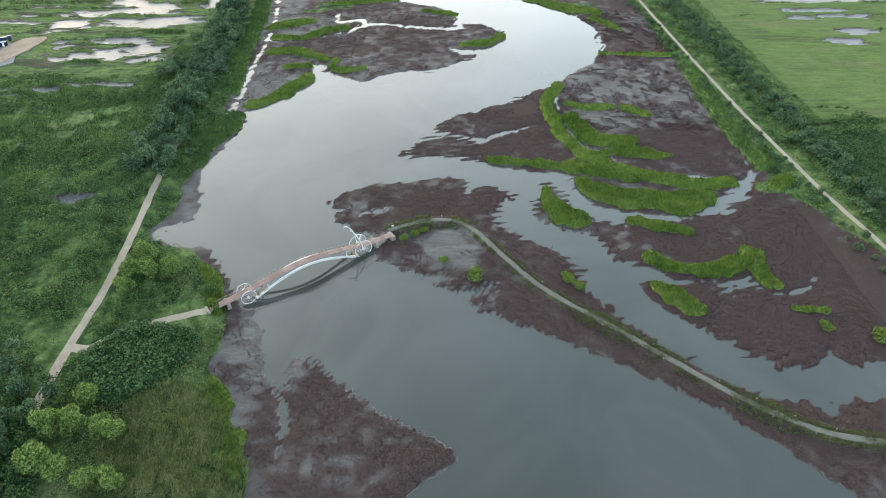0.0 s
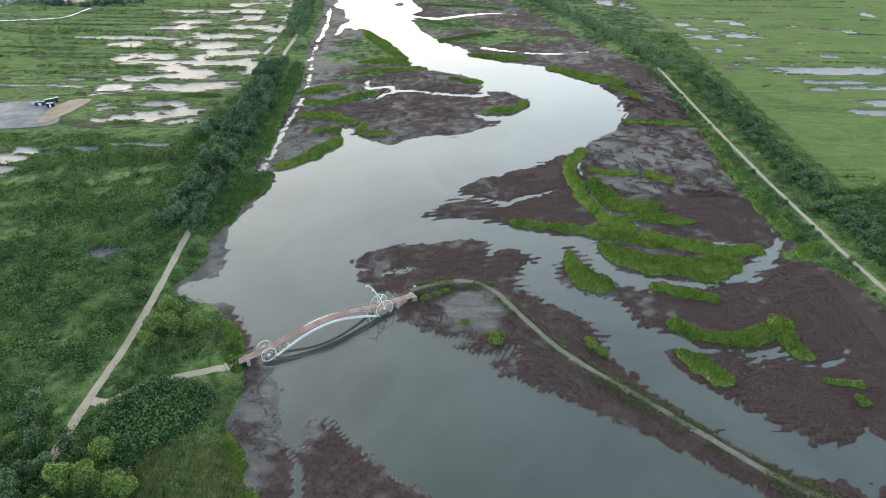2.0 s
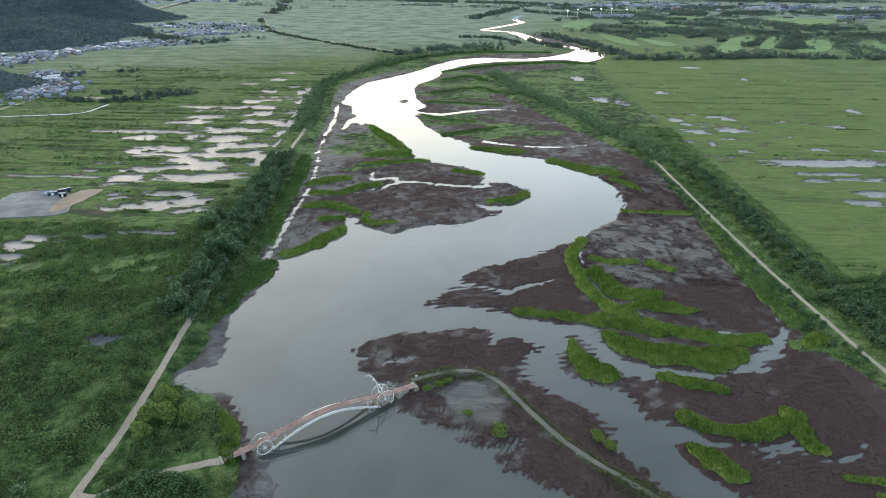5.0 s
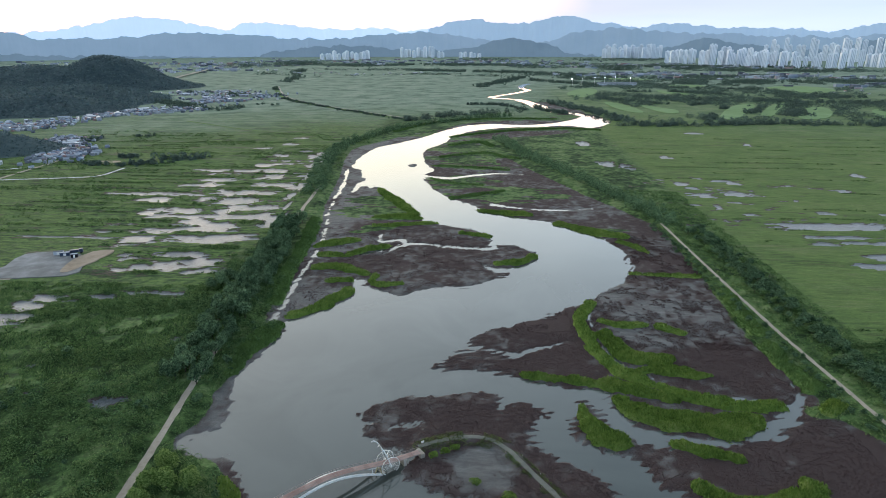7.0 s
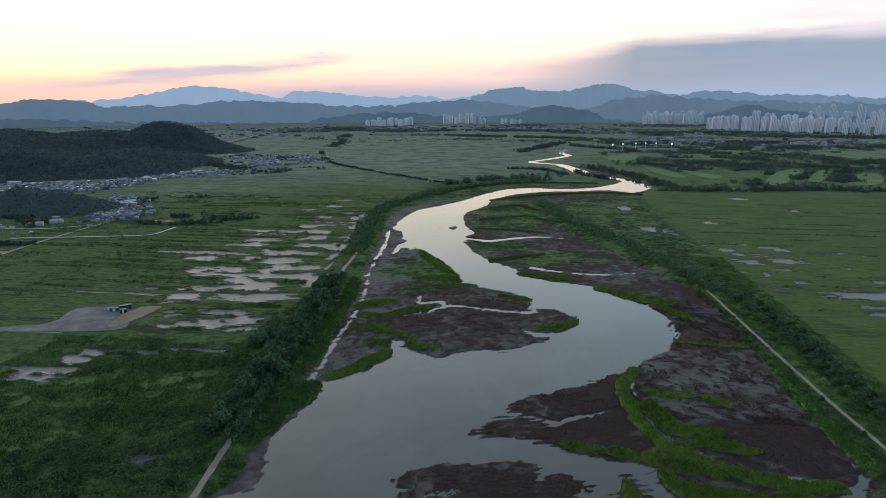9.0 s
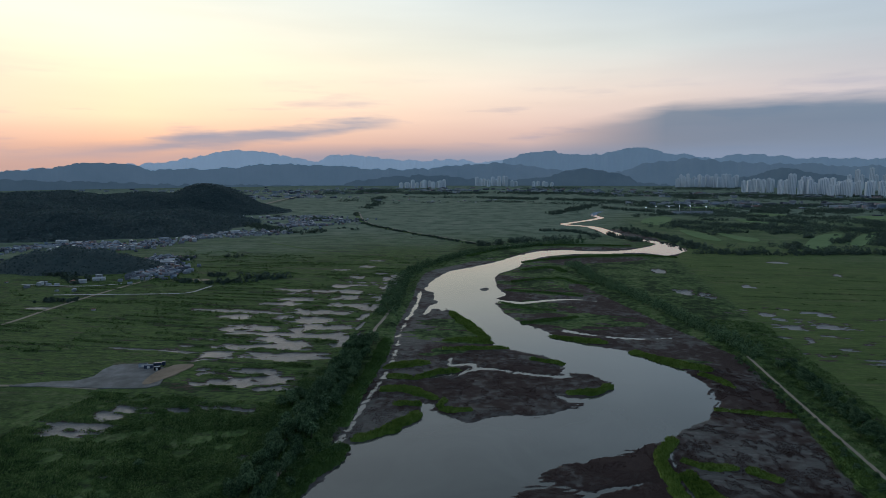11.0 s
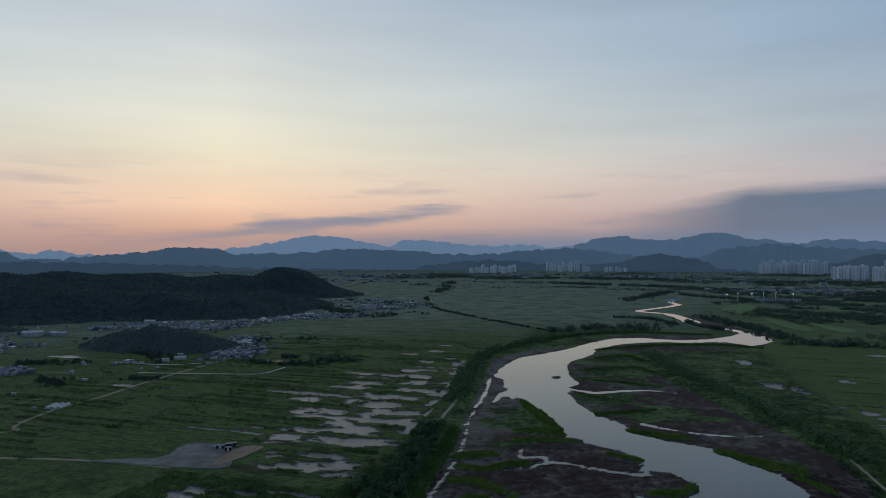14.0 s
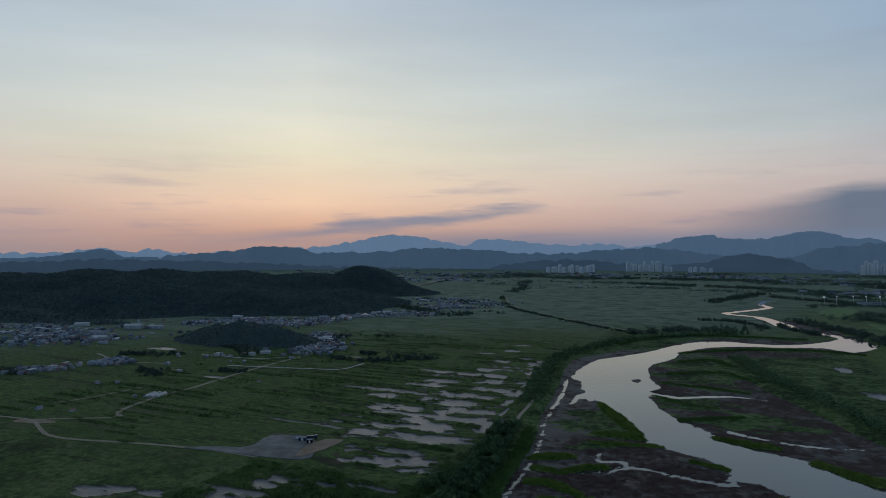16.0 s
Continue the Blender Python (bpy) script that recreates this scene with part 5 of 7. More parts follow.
def crown_mesh(seed, radius, height, base, lobes, leaves, size, mat):
    rng = np.random.default_rng(seed)
    cs, ns = [], []
    for i in range(lobes):
        a = 2 * math.pi * (i / lobes + rng.uniform(-0.08, 0.08))
        rr = radius * rng.uniform(0.25, 0.62) * (0 if i == 0 else 1)
        cz = base + (height - base) * (rng.uniform(0.3, 0.72) if i else 0.66)
        lr = radius * rng.uniform(0.42, 0.62)
        d = dome_points(leaves // lobes, rng, -0.5)
        c = np.array([rr * math.cos(a), rr * math.sin(a), cz]) + d * np.array([lr, lr, (height - base) * rng.uniform(0.26, 0.36)]) * rng.uniform(0.8, 1.08, (len(d), 1))
        cs.append(c)
        ns.append(d)
    v, f = leaf_quads(np.vstack(cs), np.vstack(ns), size, rng)
    return mesh_from("crown", v, f, mat)


def trunk_mesh(seed, radius, top):
    rng = random.Random(seed)
    bm = bmesh.new()

    def limb(a, b, ra, rb):
        d = (b - a)
        m = Matrix.Translation((a + b) / 2) @ d.to_track_quat("Z", "Y").to_matrix().to_4x4()
        bmesh.ops.create_cone(bm, cap_ends=True, segments=6, radius1=ra, radius2=rb, depth=d.length, matrix=m)
    fork = Vector((rng.uniform(-0.2, 0.2), rng.uniform(-0.2, 0.2), top * 0.45))
    limb(Vector((0, 0, -0.5)), fork, radius, radius * 0.7)
    for i in range(4):
        a = i * 1.6 + rng.uniform(-0.4, 0.4)
        limb(fork, fork + Vector((math.cos(a) * top * 0.22, math.sin(a) * top * 0.22, top * 0.35)), radius * 0.6, radius * 0.2)
    return bm_mesh("trunk", bm, BARK)


def make_tree(kind, seed):
    """Prototype: a trunk with limbs under a crown of many leaves. Stands at the origin, about 8 m high."""
    mat, radius, height, base, lobes, leaves, size, label = {
        "belt": (LEAF_DARK, 3.6, 8.5, 1.2, 7, 1000, 0.85, "dark green broadleaf tree in the dike's tree belt"),
        "mid": (LEAF_MID, 3.4, 7.0, 0.6, 6, 560, 0.8, "green broadleaf tree beside the dike"),
        "willow": (LEAF_WILLOW, 3.6, 7.6, 0.4, 8, 2600, 0.62, "pale yellow-green willow tree with a rounded crown"),
        "shrub": (LEAF_SHRUB, 2.2, 3.2, 0.0, 5, 300, 0.65, "dense green shrub beside the dike road"),
        "darkshrub": (LEAF_DARK, 2.3, 3.6, 0.0, 5, 300, 0.7, "dark green shrub beside the dike road"),
        "reedbush": (REED, 2.6, 2.4, 0.0, 5, 700, 0.5, "bright green bush on the marsh"),
    }[kind]
    root = new("tree" if kind in ("belt", "mid", "willow") else "shrub")
    tagged(root, label, "tree" if kind in ("belt", "mid", "willow") else "shrub")
    part("trunk", trunk_mesh(seed, 0.22 if height > 5 else 0.1, height), root, "grey-brown trunk")
    part("crown", crown_mesh(seed, radius, height, base, lobes, leaves, size, mat), root)
    root.location = (0, -900 - seed * 12, 1.2)
    return root


PROTO = {k: [make_tree(k, s + 10 * i) for s in range(n)] for i, (k, n) in enumerate((("belt", 5), ("mid", 3), ("willow", 4), ("shrub", 3), ("darkshrub", 3), ("reedbush", 2)))}
used_proto = set()


def plant(kind, x, y, scale, rng, group="", label=""):
    proto = rng.choice(PROTO[kind])
    z = float(ground(np.array(x), np.array(y))) - 0.15
    m = pose(x, y, z, 0, 0, rng.uniform(0, 360))
    if proto.name not in used_proto:
        used_proto.add(proto.name)
        ob = proto
        ob.matrix_basis = m
    else:
        ob = copy_thing(proto, m)
    ob.scale = (scale * rng.uniform(0.9, 1.1), scale * rng.uniform(0.9, 1.1), scale * rng.uniform(0.88, 1.15))
    return tagged(ob, label, group=group)


def along(pts, spacing, spread, rng, jitter=0.5):
    """Places scattered along a line, by rows."""
    p = soften(pts)
    s = np.concatenate([[0], np.cumsum(np.hypot(*np.diff(p, axis=0).T))])
    t, out = 0.0, []
    while t < s[-1]:
        x, y = np.interp(t, s, p[:, 0]), np.interp(t, s, p[:, 1])
        for o in spread:
            out.append((x + o + rng.uniform(-1, 1) * jitter * spacing, y + rng.uniform(-1, 1) * jitter * spacing))
        t += spacing
    return out


def scatter(n, x0, x1, y0, y1, seed, test):
    g = np.random.default_rng(seed)
    x, y = g.uniform(x0, x1, n), g.uniform(y0, y1, n)
    k = test(x, y)
    return np.stack([x[k], y[k]], 1)


def off_paths(x, y, gap=2.6):
    ok = np.ones(len(x), bool)
    for pts, width, _ in PATHS:
        ok &= line_distance(x, y, soften(pts)) > width / 2 + gap
    return ok


rng = random.Random(4)
for x, y in along(BELT_LEFT, 5.4, (-9, -2.5, 4.0), rng):
    if rng.random() < (0.95 if x > -200 and y > 300 else 0.75):
        plant("belt", x, y, rng.uniform(0.8, 1.25), rng, "tree belt on the left dike")
for x, y in along(BELT_RIGHT, 6.0, (1, 6.5, 12), rng):
    r = rng.random()
    plant("darkshrub" if r < 0.8 else "shrub", x, y, rng.uniform(0.85, 1.6), rng, "hedge along the right dike")
for x, y in along(ROAD_RIGHT, 7, (-5.0, -8.5), rng, 0.4):
    plant("darkshrub", x, y, rng.uniform(0.45, 0.95), rng, "hedge along the right dike")
for x, y in along(BELT_RIGHT, 9, (5, 11), rng):
    plant("belt", x, y, rng.uniform(0.45, 0.75), rng, "hedge along the right dike")
for x, y in WILLOWS:
    plant("willow", x, y, rng.uniform(0.9, 1.25), rng, "willows below the dike")
for x, y in scatter(640, -245, -78, 90, 420, 61, lambda x, y: (sample(SILT, x, y) < 0.15) & (sample(GREEN, x, y) > 0.7) & (sample(FIELD, x, y) < 0.5) & ~((x > -94) & (y < 120)) & (fbm(x, y, 34.0, 3, 91) > 0.06) & off_paths(x, y, 3.0)):
    plant(rng.choice(("shrub", "darkshrub", "shrub")), x, y, rng.uniform(0.6, 1.35), rng, "shrubs on the left bank")
for x, y, s in BUSHES:
    plant("reedbush", x, y, s, rng)
for x, y in ((-112, 131), (-109.5, 133.5), (-106.5, 137), (-103.5, 139.8), (-100.5, 142.2), (-97.5, 143.8)):
    plant("darkshrub", x, y, rng.uniform(0.85, 1.1), rng, "shrubs on the left bank")
for x, y in ((-122.6, 115.5), (-121.1, 106.6), (-115.7, 108.6), (-117.5, 96.7), (-113.1, 114.5), (-130.5, 124.0), (-126, 98), (-132, 110), (-119, 89), (-125, 118)):
    plant("belt", x, y, rng.uniform(0.65, 0.85), rng, "dark trees beside the willows", "dark broadleaf tree at the foot of the track")
for x, y, s in DARK_TREES:
    plant("mid" if s < 0.9 else "belt", x, y, s, rng)


def leafy_stuff(name, xy, radius, height, size, leaves, mat, label, category, seed=1, lift=0.0):
    """Many leafy clumps in one mesh."""
    g = np.random.default_rng(seed)
    k = len(xy)
    d = dome_points(k * leaves, g, -0.1)
    r = np.repeat(radius * g.uniform(0.6, 1.4, k), leaves)
    hh = np.repeat(height * g.uniform(0.6, 1.35, k), leaves)
    base = np.repeat(ground(xy[:, 0], xy[:, 1]) + lift, leaves)
    c = np.stack([np.repeat(xy[:, 0], leaves) + d[:, 0] * r, np.repeat(xy[:, 1], leaves) + d[:, 1] * r, base + np.maximum(d[:, 2], 0) * hh], 1)
    v, f = leaf_quads(c, d, size, g, 0.5)
    tagged(new(name, mesh_from(name, v, f, mat)), label, category, kind="stuff")


def in_grass(x, y):
    """The feathery grass slope between the willows and the mud."""
    return (y < 122 + 0.3 * (x + 70) + 4 * vnoise(x, y, 8.0, 5)) & (x > -94 + 0.15 * (y - 80) + 4 * vnoise(x, y, 7.0, 6))


weeds = scatter(16000, -245, -48, 78, 400, 3, lambda x, y: (sample(SILT, x, y) < 0.15) & (sample(GREEN, x, y) > 0.7) & ~in_grass(x, y) & (fbm(x, y, 22.0, 3, 31) > -0.22) & (sample(FIELD, x, y) < 0.6) & off_paths(x, y, 1.6))
leafy_stuff("undergrowth", weeds, 1.7, 1.9, 0.52, 30, WEED, "tangled green weeds and grasses covering the bank", "weeds", 5)
pale = scatter(9000, -100, -48, 78, 200, 4, lambda x, y: (sample(GREEN, x, y) > 0.6) & (fbm(x, y, 15.0, 3, 131) > -0.1) & off_paths(x, y, 1.6))
leafy_stuff("tall_grass", pale, 0.8, 1.5, 0.42, 14, GRASS, "feathery yellow-green grasses on the low bank", "grass", 15)


def blades(name, xy, tall, wide, mat, label, category, seed):
    """Upright bent blades, many to a mesh."""
    g = np.random.default_rng(seed)
    k = len(xy)
    c = np.column_stack([xy, ground(xy[:, 0], xy[:, 1]) - 0.05])
    turn, hh, ww = g.uniform(0, math.pi, k), tall * g.uniform(0.5, 1.3, k), wide * g.uniform(0.6, 1.4, k)
    side = np.stack([np.cos(turn) * ww, np.sin(turn) * ww, 0 * ww], 1)
    bend = np.stack([g.normal(0.25, 0.3, k) * hh, g.normal(0.1, 0.3, k) * hh, hh], 1)
    v = np.stack([c - side, c + side, c + side * 0.4 + bend, c - side * 0.4 + bend], 1).reshape(-1, 3)
    tagged(new(name, mesh_from(name, v, np.arange(4 * k).reshape(-1, 4), mat)), label, category, kind="stuff")


slope = scatter(150000, -100, -46, 62, 126, 61, lambda x, y: in_grass(x, y) & (sample(GREEN, x, y) > 0.5) & (vnoise(x, y, 2.0, 9) + 0.7 * vnoise(x, y, 6.0, 10) > -0.75))
blades("tall_grass", slope[:80000], 1.5, 0.12, GRASS, "feathery olive grasses on the low slope", "grass", 62)


bramble = scatter(15000, -245, -84, 80, 400, 44, lambda x, y: (sample(SILT, x, y) < 0.15) & (sample(GREEN, x, y) > 0.7) & ~in_grass(x, y) & (fbm(x, y, 11.0, 3, 141) + 0.5 * fbm(x, y, 45.0, 2, 143) > 0.1) & (sample(FIELD, x, y) < 0.6) & off_paths(x, y, 2.2))
leafy_stuff("thicket", bramble, 1.5, 2.7, 0.6, 20, LEAF_KUDZU, "dark leafy vines climbing over the bank's weeds", "thicket", 45)


def mounds(n, x0, x1, y0, y1, seed, mat, label, test):
    """Rounded heaps of bramble, leaves facing outward over a dome."""
    g = np.random.default_rng(seed)
    xy = scatter(n, x0, x1, y0, y1, seed, test)
    leaves = 150
    d = dome_points(len(xy) * leaves, g, 0.02)
    r = np.repeat(g.uniform(1.6, 4.4, len(xy)) * g.uniform(0.7, 1.2, len(xy)), leaves)
    hh = r * np.repeat(g.uniform(0.5, 0.95, len(xy)), leaves)
    wob = 1 + 0.3 * vnoise(np.repeat(xy[:, 0], leaves) * 3 + d[:, 0] * 2.2, np.repeat(xy[:, 1], leaves) * 3 + d[:, 1] * 2.2, 1.0, seed)
    c = np.stack([np.repeat(xy[:, 0], leaves) + d[:, 0] * r * wob, np.repeat(xy[:, 1], leaves) + d[:, 1] * r * wob,
                  np.repeat(ground(xy[:, 0], xy[:, 1]), leaves) + 0.2 + d[:, 2] * hh * wob], 1)
    v, f = leaf_quads(c, d, 0.55, g, 0.35)
    v = v.reshape(-1, 4, 3)
    v = (v - c[:, None]) * (0.55 + 0.22 * r)[:, None, None] + c[:, None]
    tagged(new("thicket", mesh_from("thicket", v.reshape(-1, 3), f, mat)), label, "thicket", kind="stuff")


def on_bank(x, y):
    return (sample(SILT, x, y) < 0.15) & (sample(GREEN, x, y) > 0.8) & (sample(FIELD, x, y) < 0.55) & off_paths(x, y, 4.0) & ~in_grass(x, y) & (inside_distance(x, y, soften(MOUND, True, 1)) < -3)


mounds(520, -245, -84, 80, 420, 201, LEAF_SHRUB, "rounded heaps of green bramble on the bank", lambda x, y: on_bank(x, y) & (fbm(x, y, 28.0, 3, 211) > 0.0))
mounds(420, -245, -84, 80, 420, 203, LEAF_KUDZU, "rounded heaps of dark green bramble on the bank", lambda x, y: on_bank(x, y) & (fbm(x, y, 28.0, 3, 213) > 0.05))
mounds(170, -290, -150, 235, 345, 205, LEAF_MID, "bramble heaps scattered over the meadow", lambda x, y: fbm(x, y, 30.0, 3, 217) > 0.15)
mounds(460, 174, 232, 120, 300, 207, LEAF_KUDZU, "dark bramble heaps beside the dike road", lambda x, y: off_paths(x, y, 4.0) & (fbm(x, y, 24.0, 3, 219) > -0.05))


def in_thicket(x, y):
    out = np.zeros(len(x), bool)
    for cx, cy, rx, ry in THICKETS:
        out |= np.hypot((x - cx) / rx, (y - cy) / ry) + fbm(x, y, 8.0, 2, 7) * 0.5 < 1
    return out


def on_bund(x, y, gap):
    q = (y + 3 * vnoise(x, y, 60.0, 5)) / gap
    yard = (x > -380) & (x < -255) & (y > 338) & (y < 416)
    return ~yard & (np.abs(q - np.round(q)) * gap < 1.3)


rushes = scatter(90000, -620, -158, 330, 980, 71, lambda x, y: (on_bund(x, y, 17.0) | on_bund(x, y + 6, 29.0)) & (fbm(x / 2.5, y, 22.0, 3, 73) > 0.06) & (sample(SILT, x, y) < 0.35) & (sample(GREEN, x, y) > 0.6))
leafy_stuff("rushes", rushes[:9000], 1.5, 1.3, 1.0, 9, LEAF_MID, "dark rushes lining the field bunds", "rushes", 74)
rushes = scatter(60000, 200, 620, 300, 980, 75, lambda x, y: on_bund(x, y, 31.0) & (fbm(x / 2.5, y, 30.0, 3, 77) > 0.12) & (sample(SILT, x, y) < 0.35))
leafy_stuff("rushes", rushes[:2600], 1.3, 0.9, 1.0, 8, LEAF_MID, "dark rushes lining the eastern field bunds", "rushes", 78)
loose = scatter(9000, -640, -160, 420, 1000, 79, lambda x, y: (fbm(x, y, 40.0, 3, 81) > 0.16) & (sample(SILT, x, y) < 0.3) & (sample(GREEN, x, y) > 0.6))
leafy_stuff("bushes", loose[:1500], 1.8, 2.2, 1.1, 14, LEAF_MID, "dark bushes dotted about the wet fields", "bushes", 82)
rough = scatter(120000, -300, -140, 222, 352, 91, lambda x, y: (sample(FIELD, x, y) > 0.35) & (sample(SILT, x, y) < 0.15) & (fbm(x, y, 9.0, 3, 93) > -0.2) & off_paths(x, y, 2.0))
blades("rough_grass", rough[:45000], 0.8, 0.22, WEED, "rough tussocky grass of the meadow", "grass", 94)
hedges = scatter(16000, -280, -140, 240, 520, 16, lambda x, y: in_thicket(x, y) & (sample(SILT, x, y) < 0.2))
leafy_stuff("thicket", hedges, 1.8, 2.3, 0.8, 16, LEAF_MID, "dark green bramble thickets across the meadow", "thicket", 18)
dark = scatter(9000, -240, -105, 80, 420, 8, lambda x, y: (sample(SILT, x, y) < 0.15) & (sample(GREEN, x, y) > 0.7) & (fbm(x, y, 30.0, 3, 91) > 0.06) & (sample(FIELD, x, y) < 0.5) & off_paths(x, y))
leafy_stuff("thicket", dark, 1.9, 2.5, 0.7, 22, LEAF_MID, "dark green bramble thickets on the bank", "thicket", 6)
mound = scatter(4200, -116, -74, 108, 148, 9, lambda x, y: (inside_distance(x, y, soften(MOUND, True, 1)) > -1.6) & off_paths(x, y, 1.0))
leafy_stuff("kudzu_mound", mound, 1.2, 3.0, 0.8, 18, LEAF_KUDZU, "dense dark mound of broad-leaved vines", "thicket", 7, 0.8)
corner = scatter(1500, -132, -98, 74, 112, 19, lambda x, y: (x + 0.25 * (y - 90) < -105) & off_paths(x, y, 1.0))
leafy_stuff("kudzu_mound", corner, 1.4, 2.4, 0.75, 15, LEAF_KUDZU, "dark broad-leaved vines below the willows", "thicket", 17, 0.6)
right = scatter(8000, 140, 198, 165, 620, 12, lambda x, y: (sample(GREEN, x, y) > 0.35) & off_paths(x, y, 0.9))
leafy_stuff("undergrowth", right, 1.2, 0.9, 0.7, 10, WEED, "tall green weeds along the dike slopes", "weeds", 8)
vines = scatter(9500, 176, 232, 120, 284, 52, lambda x, y: (fbm(x, y, 13.0, 3, 151) > -0.12) & off_paths(x, y, 2.0))
leafy_stuff("thicket", vines, 1.5, 1.6, 0.55, 18, LEAF_KUDZU, "broad-leaved green vines beside the dike road", "thicket", 53)
line = scatter(2600, 178, 262, 284, 300, 54, lambda x, y: np.abs(y - 290 - 0.12 * (x - 180) + 1.5 * vnoise(x, y, 9.0, 3)) < 1.8)
leafy_stuff("hedge", line, 1.2, 2.0, 0.6, 16, LEAF_MID, "dark green hedge along a field edge", "hedge", 55)
verge = scatter(60000, -25, 150, 95, 212, 14, lambda x, y: (np.abs(line_distance(x, y, soften(PATH_SPIT)) - 2.2) < 0.8 + np.maximum(0, fbm(x, y, 16.0, 2, 5)) * 3.5) & (fbm(x, y, 9.0, 2, 5) > -0.3))
leafy_stuff("verge_weeds", verge, 0.6, 0.7, 0.42, 7, VERGE, "low yellow-green weeds fringing the embankment path", "weeds", 9)


tufts = scatter(420000, -75, 150, 84, 300, 24, lambda x, y: (sample(H, x, y) > -0.2) & (vnoise(x, y, 0.8, 7) > -0.3) & (sample(GREEN, x, y) < 0.3) & (sample(RED, x, y) + 0.4 * vnoise(x, y, 5.0, 6) > 0.45) & off_paths(x, y, 1.2))
leafy_stuff("seepweed", tufts[:95000], 0.22, 0.16, 0.25, 3, SEEPWEED, "dark red seepweed tufts covering the tidal marsh", "saltmarsh", 25)
tufts = scatter(40000, -140, 60, 300, 480, 26, lambda x, y: (sample(H, x, y) > -0.15) & (sample(GREEN, x, y) < 0.3) & (vnoise(x, y, 6.0, 6) > -0.1))
leafy_stuff("seepweed", tufts[:12000], 0.45, 0.25, 0.5, 3, SEEPWEED, "dark red seepweed tufts on the far mudflats", "saltmarsh", 27)
tufts = scatter(90000, 60, 150, 285, 480, 36, lambda x, y: (sample(H, x, y) > -0.1) & (sample(GREEN, x, y) < 0.3) & (vnoise(x, y, 3.0, 6) + vnoise(x, y, 9.0, 16) > -0.1) & off_paths(x, y, 1.2))
leafy_stuff("seepweed", tufts[:26000], 0.35, 0.2, 0.36, 3, SEEPWEED, "dark red seepweed tufts scattered over grey mud", "saltmarsh", 37)
for i, (line, offs) in enumerate(((BELT_LEFT_FAR, (-9, -2, 5)), (BELT_RIGHT_FAR, (0, 6, 12)))):
    pts = np.array(along(line, 6.0, offs, rng, 0.7))
    leafy_stuff("tree_belt", pts, 3.2, 7.0, 1.5, 80, LEAF_DARK, "dark green continuous belt of trees on the dike", "trees", 33 + i, 0.5)


# ---------------------------------------------------------------- far woods, hills and mountains
def woods(pts, width, height, n, label, seed, size=3.2):
    g = np.random.default_rng(seed)
    p = soften(pts)
    s = np.concatenate([[0], np.cumsum(np.hypot(*np.diff(p, axis=0).T))])
    t = g.uniform(0, s[-1], n)
    xy = np.stack([np.interp(t, s, p[:, 0]) + g.normal(0, width, n), np.interp(t, s, p[:, 1]) + g.normal(0, width, n)], 1)
    xy = xy[fbm(xy[:, 0], xy[:, 1], 55.0, 2, 19) > -0.22]
    leafy_stuff("woodland", xy, height * 0.55, height, size, 30, HAZED_WOODS, label, "woods", seed)


for i, (pts, width, height) in enumerate(TREE_LINES):
    run = float(np.hypot(*np.diff(soften(pts), axis=0).T).sum())
    woods(pts, width, height * 0.8, int(8 + run / 2.6 * (0.6 + width / 14)), "dark far band of trees across the plain", 40 + i)


def off_fairways(x, y):
    ok = np.ones(len(x), bool)
    for outline in FAIRWAYS:
        ok &= inside_distance(x, y, soften(outline, True, 2)) < -4
    return ok


park = scatter(16000, 230, 1250, 1120, 2400, 301, lambda x, y: (fbm(x, y, 120.0, 3, 303) + 0.5 * vnoise(x, y * 0.4, 30.0, 305) > 0.02) & off_fairways(x, y))
leafy_stuff("woodland", park[:5200], 5.0, 6.5, 3.0, 16, HAZED_WOODS, "dark woods between the fairways", "woods", 306)
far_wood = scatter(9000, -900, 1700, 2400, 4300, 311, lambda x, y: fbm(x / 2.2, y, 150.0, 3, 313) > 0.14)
leafy_stuff("woodland", far_wood[:2600], 9.0, 7.0, 5.0, 12, HAZED_WOODS, "scattered dark groves over the far plain", "woods", 316)


def hill(x0, x1, y0, y1, step, bumps, label):
    xs, ys = np.arange(x0, x1, step), np.arange(y0, y1, step)
    X, Y = np.meshgrid(xs, ys)
    z = np.zeros_like(X)
    for bx, by, h, rx, ry in bumps:
        z = np.maximum(z, h * np.exp(-(((X - bx) / rx) ** 2 + ((Y - by) / ry) ** 2)) - h * 0.08) + 0.25 * np.minimum(z, h * np.exp(-(((X - bx) / rx) ** 2 + ((Y - by) / ry) ** 2)))
    z = z + smooth(z, 2, 14) * (fbm(X, Y, 70.0, 3, 15) * 7 + np.abs(vnoise(X, Y, step * 1.5, 4)) * 2.5) - 1.5
    f = grid_faces(len(xs), len(ys))
    f = f[(z.ravel()[f] > -1).any(1)]
    used = np.unique(f)
    remap = np.full(X.size, -1)
    remap[used] = np.arange(len(used))
    v = np.stack([X, Y, z], -1).reshape(-1, 3)[used]
    f = remap[f]
    # a leafy canopy over the slopes
    g = np.random.default_rng(len(v))
    c = np.repeat(v[v[:, 2] > 1.0], 3, 0)
    c = c + g.uniform(-0.6, 0.6, c.shape) * (step, step, 0) + np.array([0, 0, 1]) * g.uniform(0, step * 0.35, (len(c), 1))
    lv, lf = leaf_quads(c, np.tile([0, -0.4, 1.0], (len(c), 1)), step * 0.75, g, 0.6)
    f, v = np.vstack([f, lf + len(v)]), np.vstack([v, lv])
    tagged(new("hill", mesh_from("hill", v, f, HAZED_FOREST, False)), label, "hill", kind="structure")


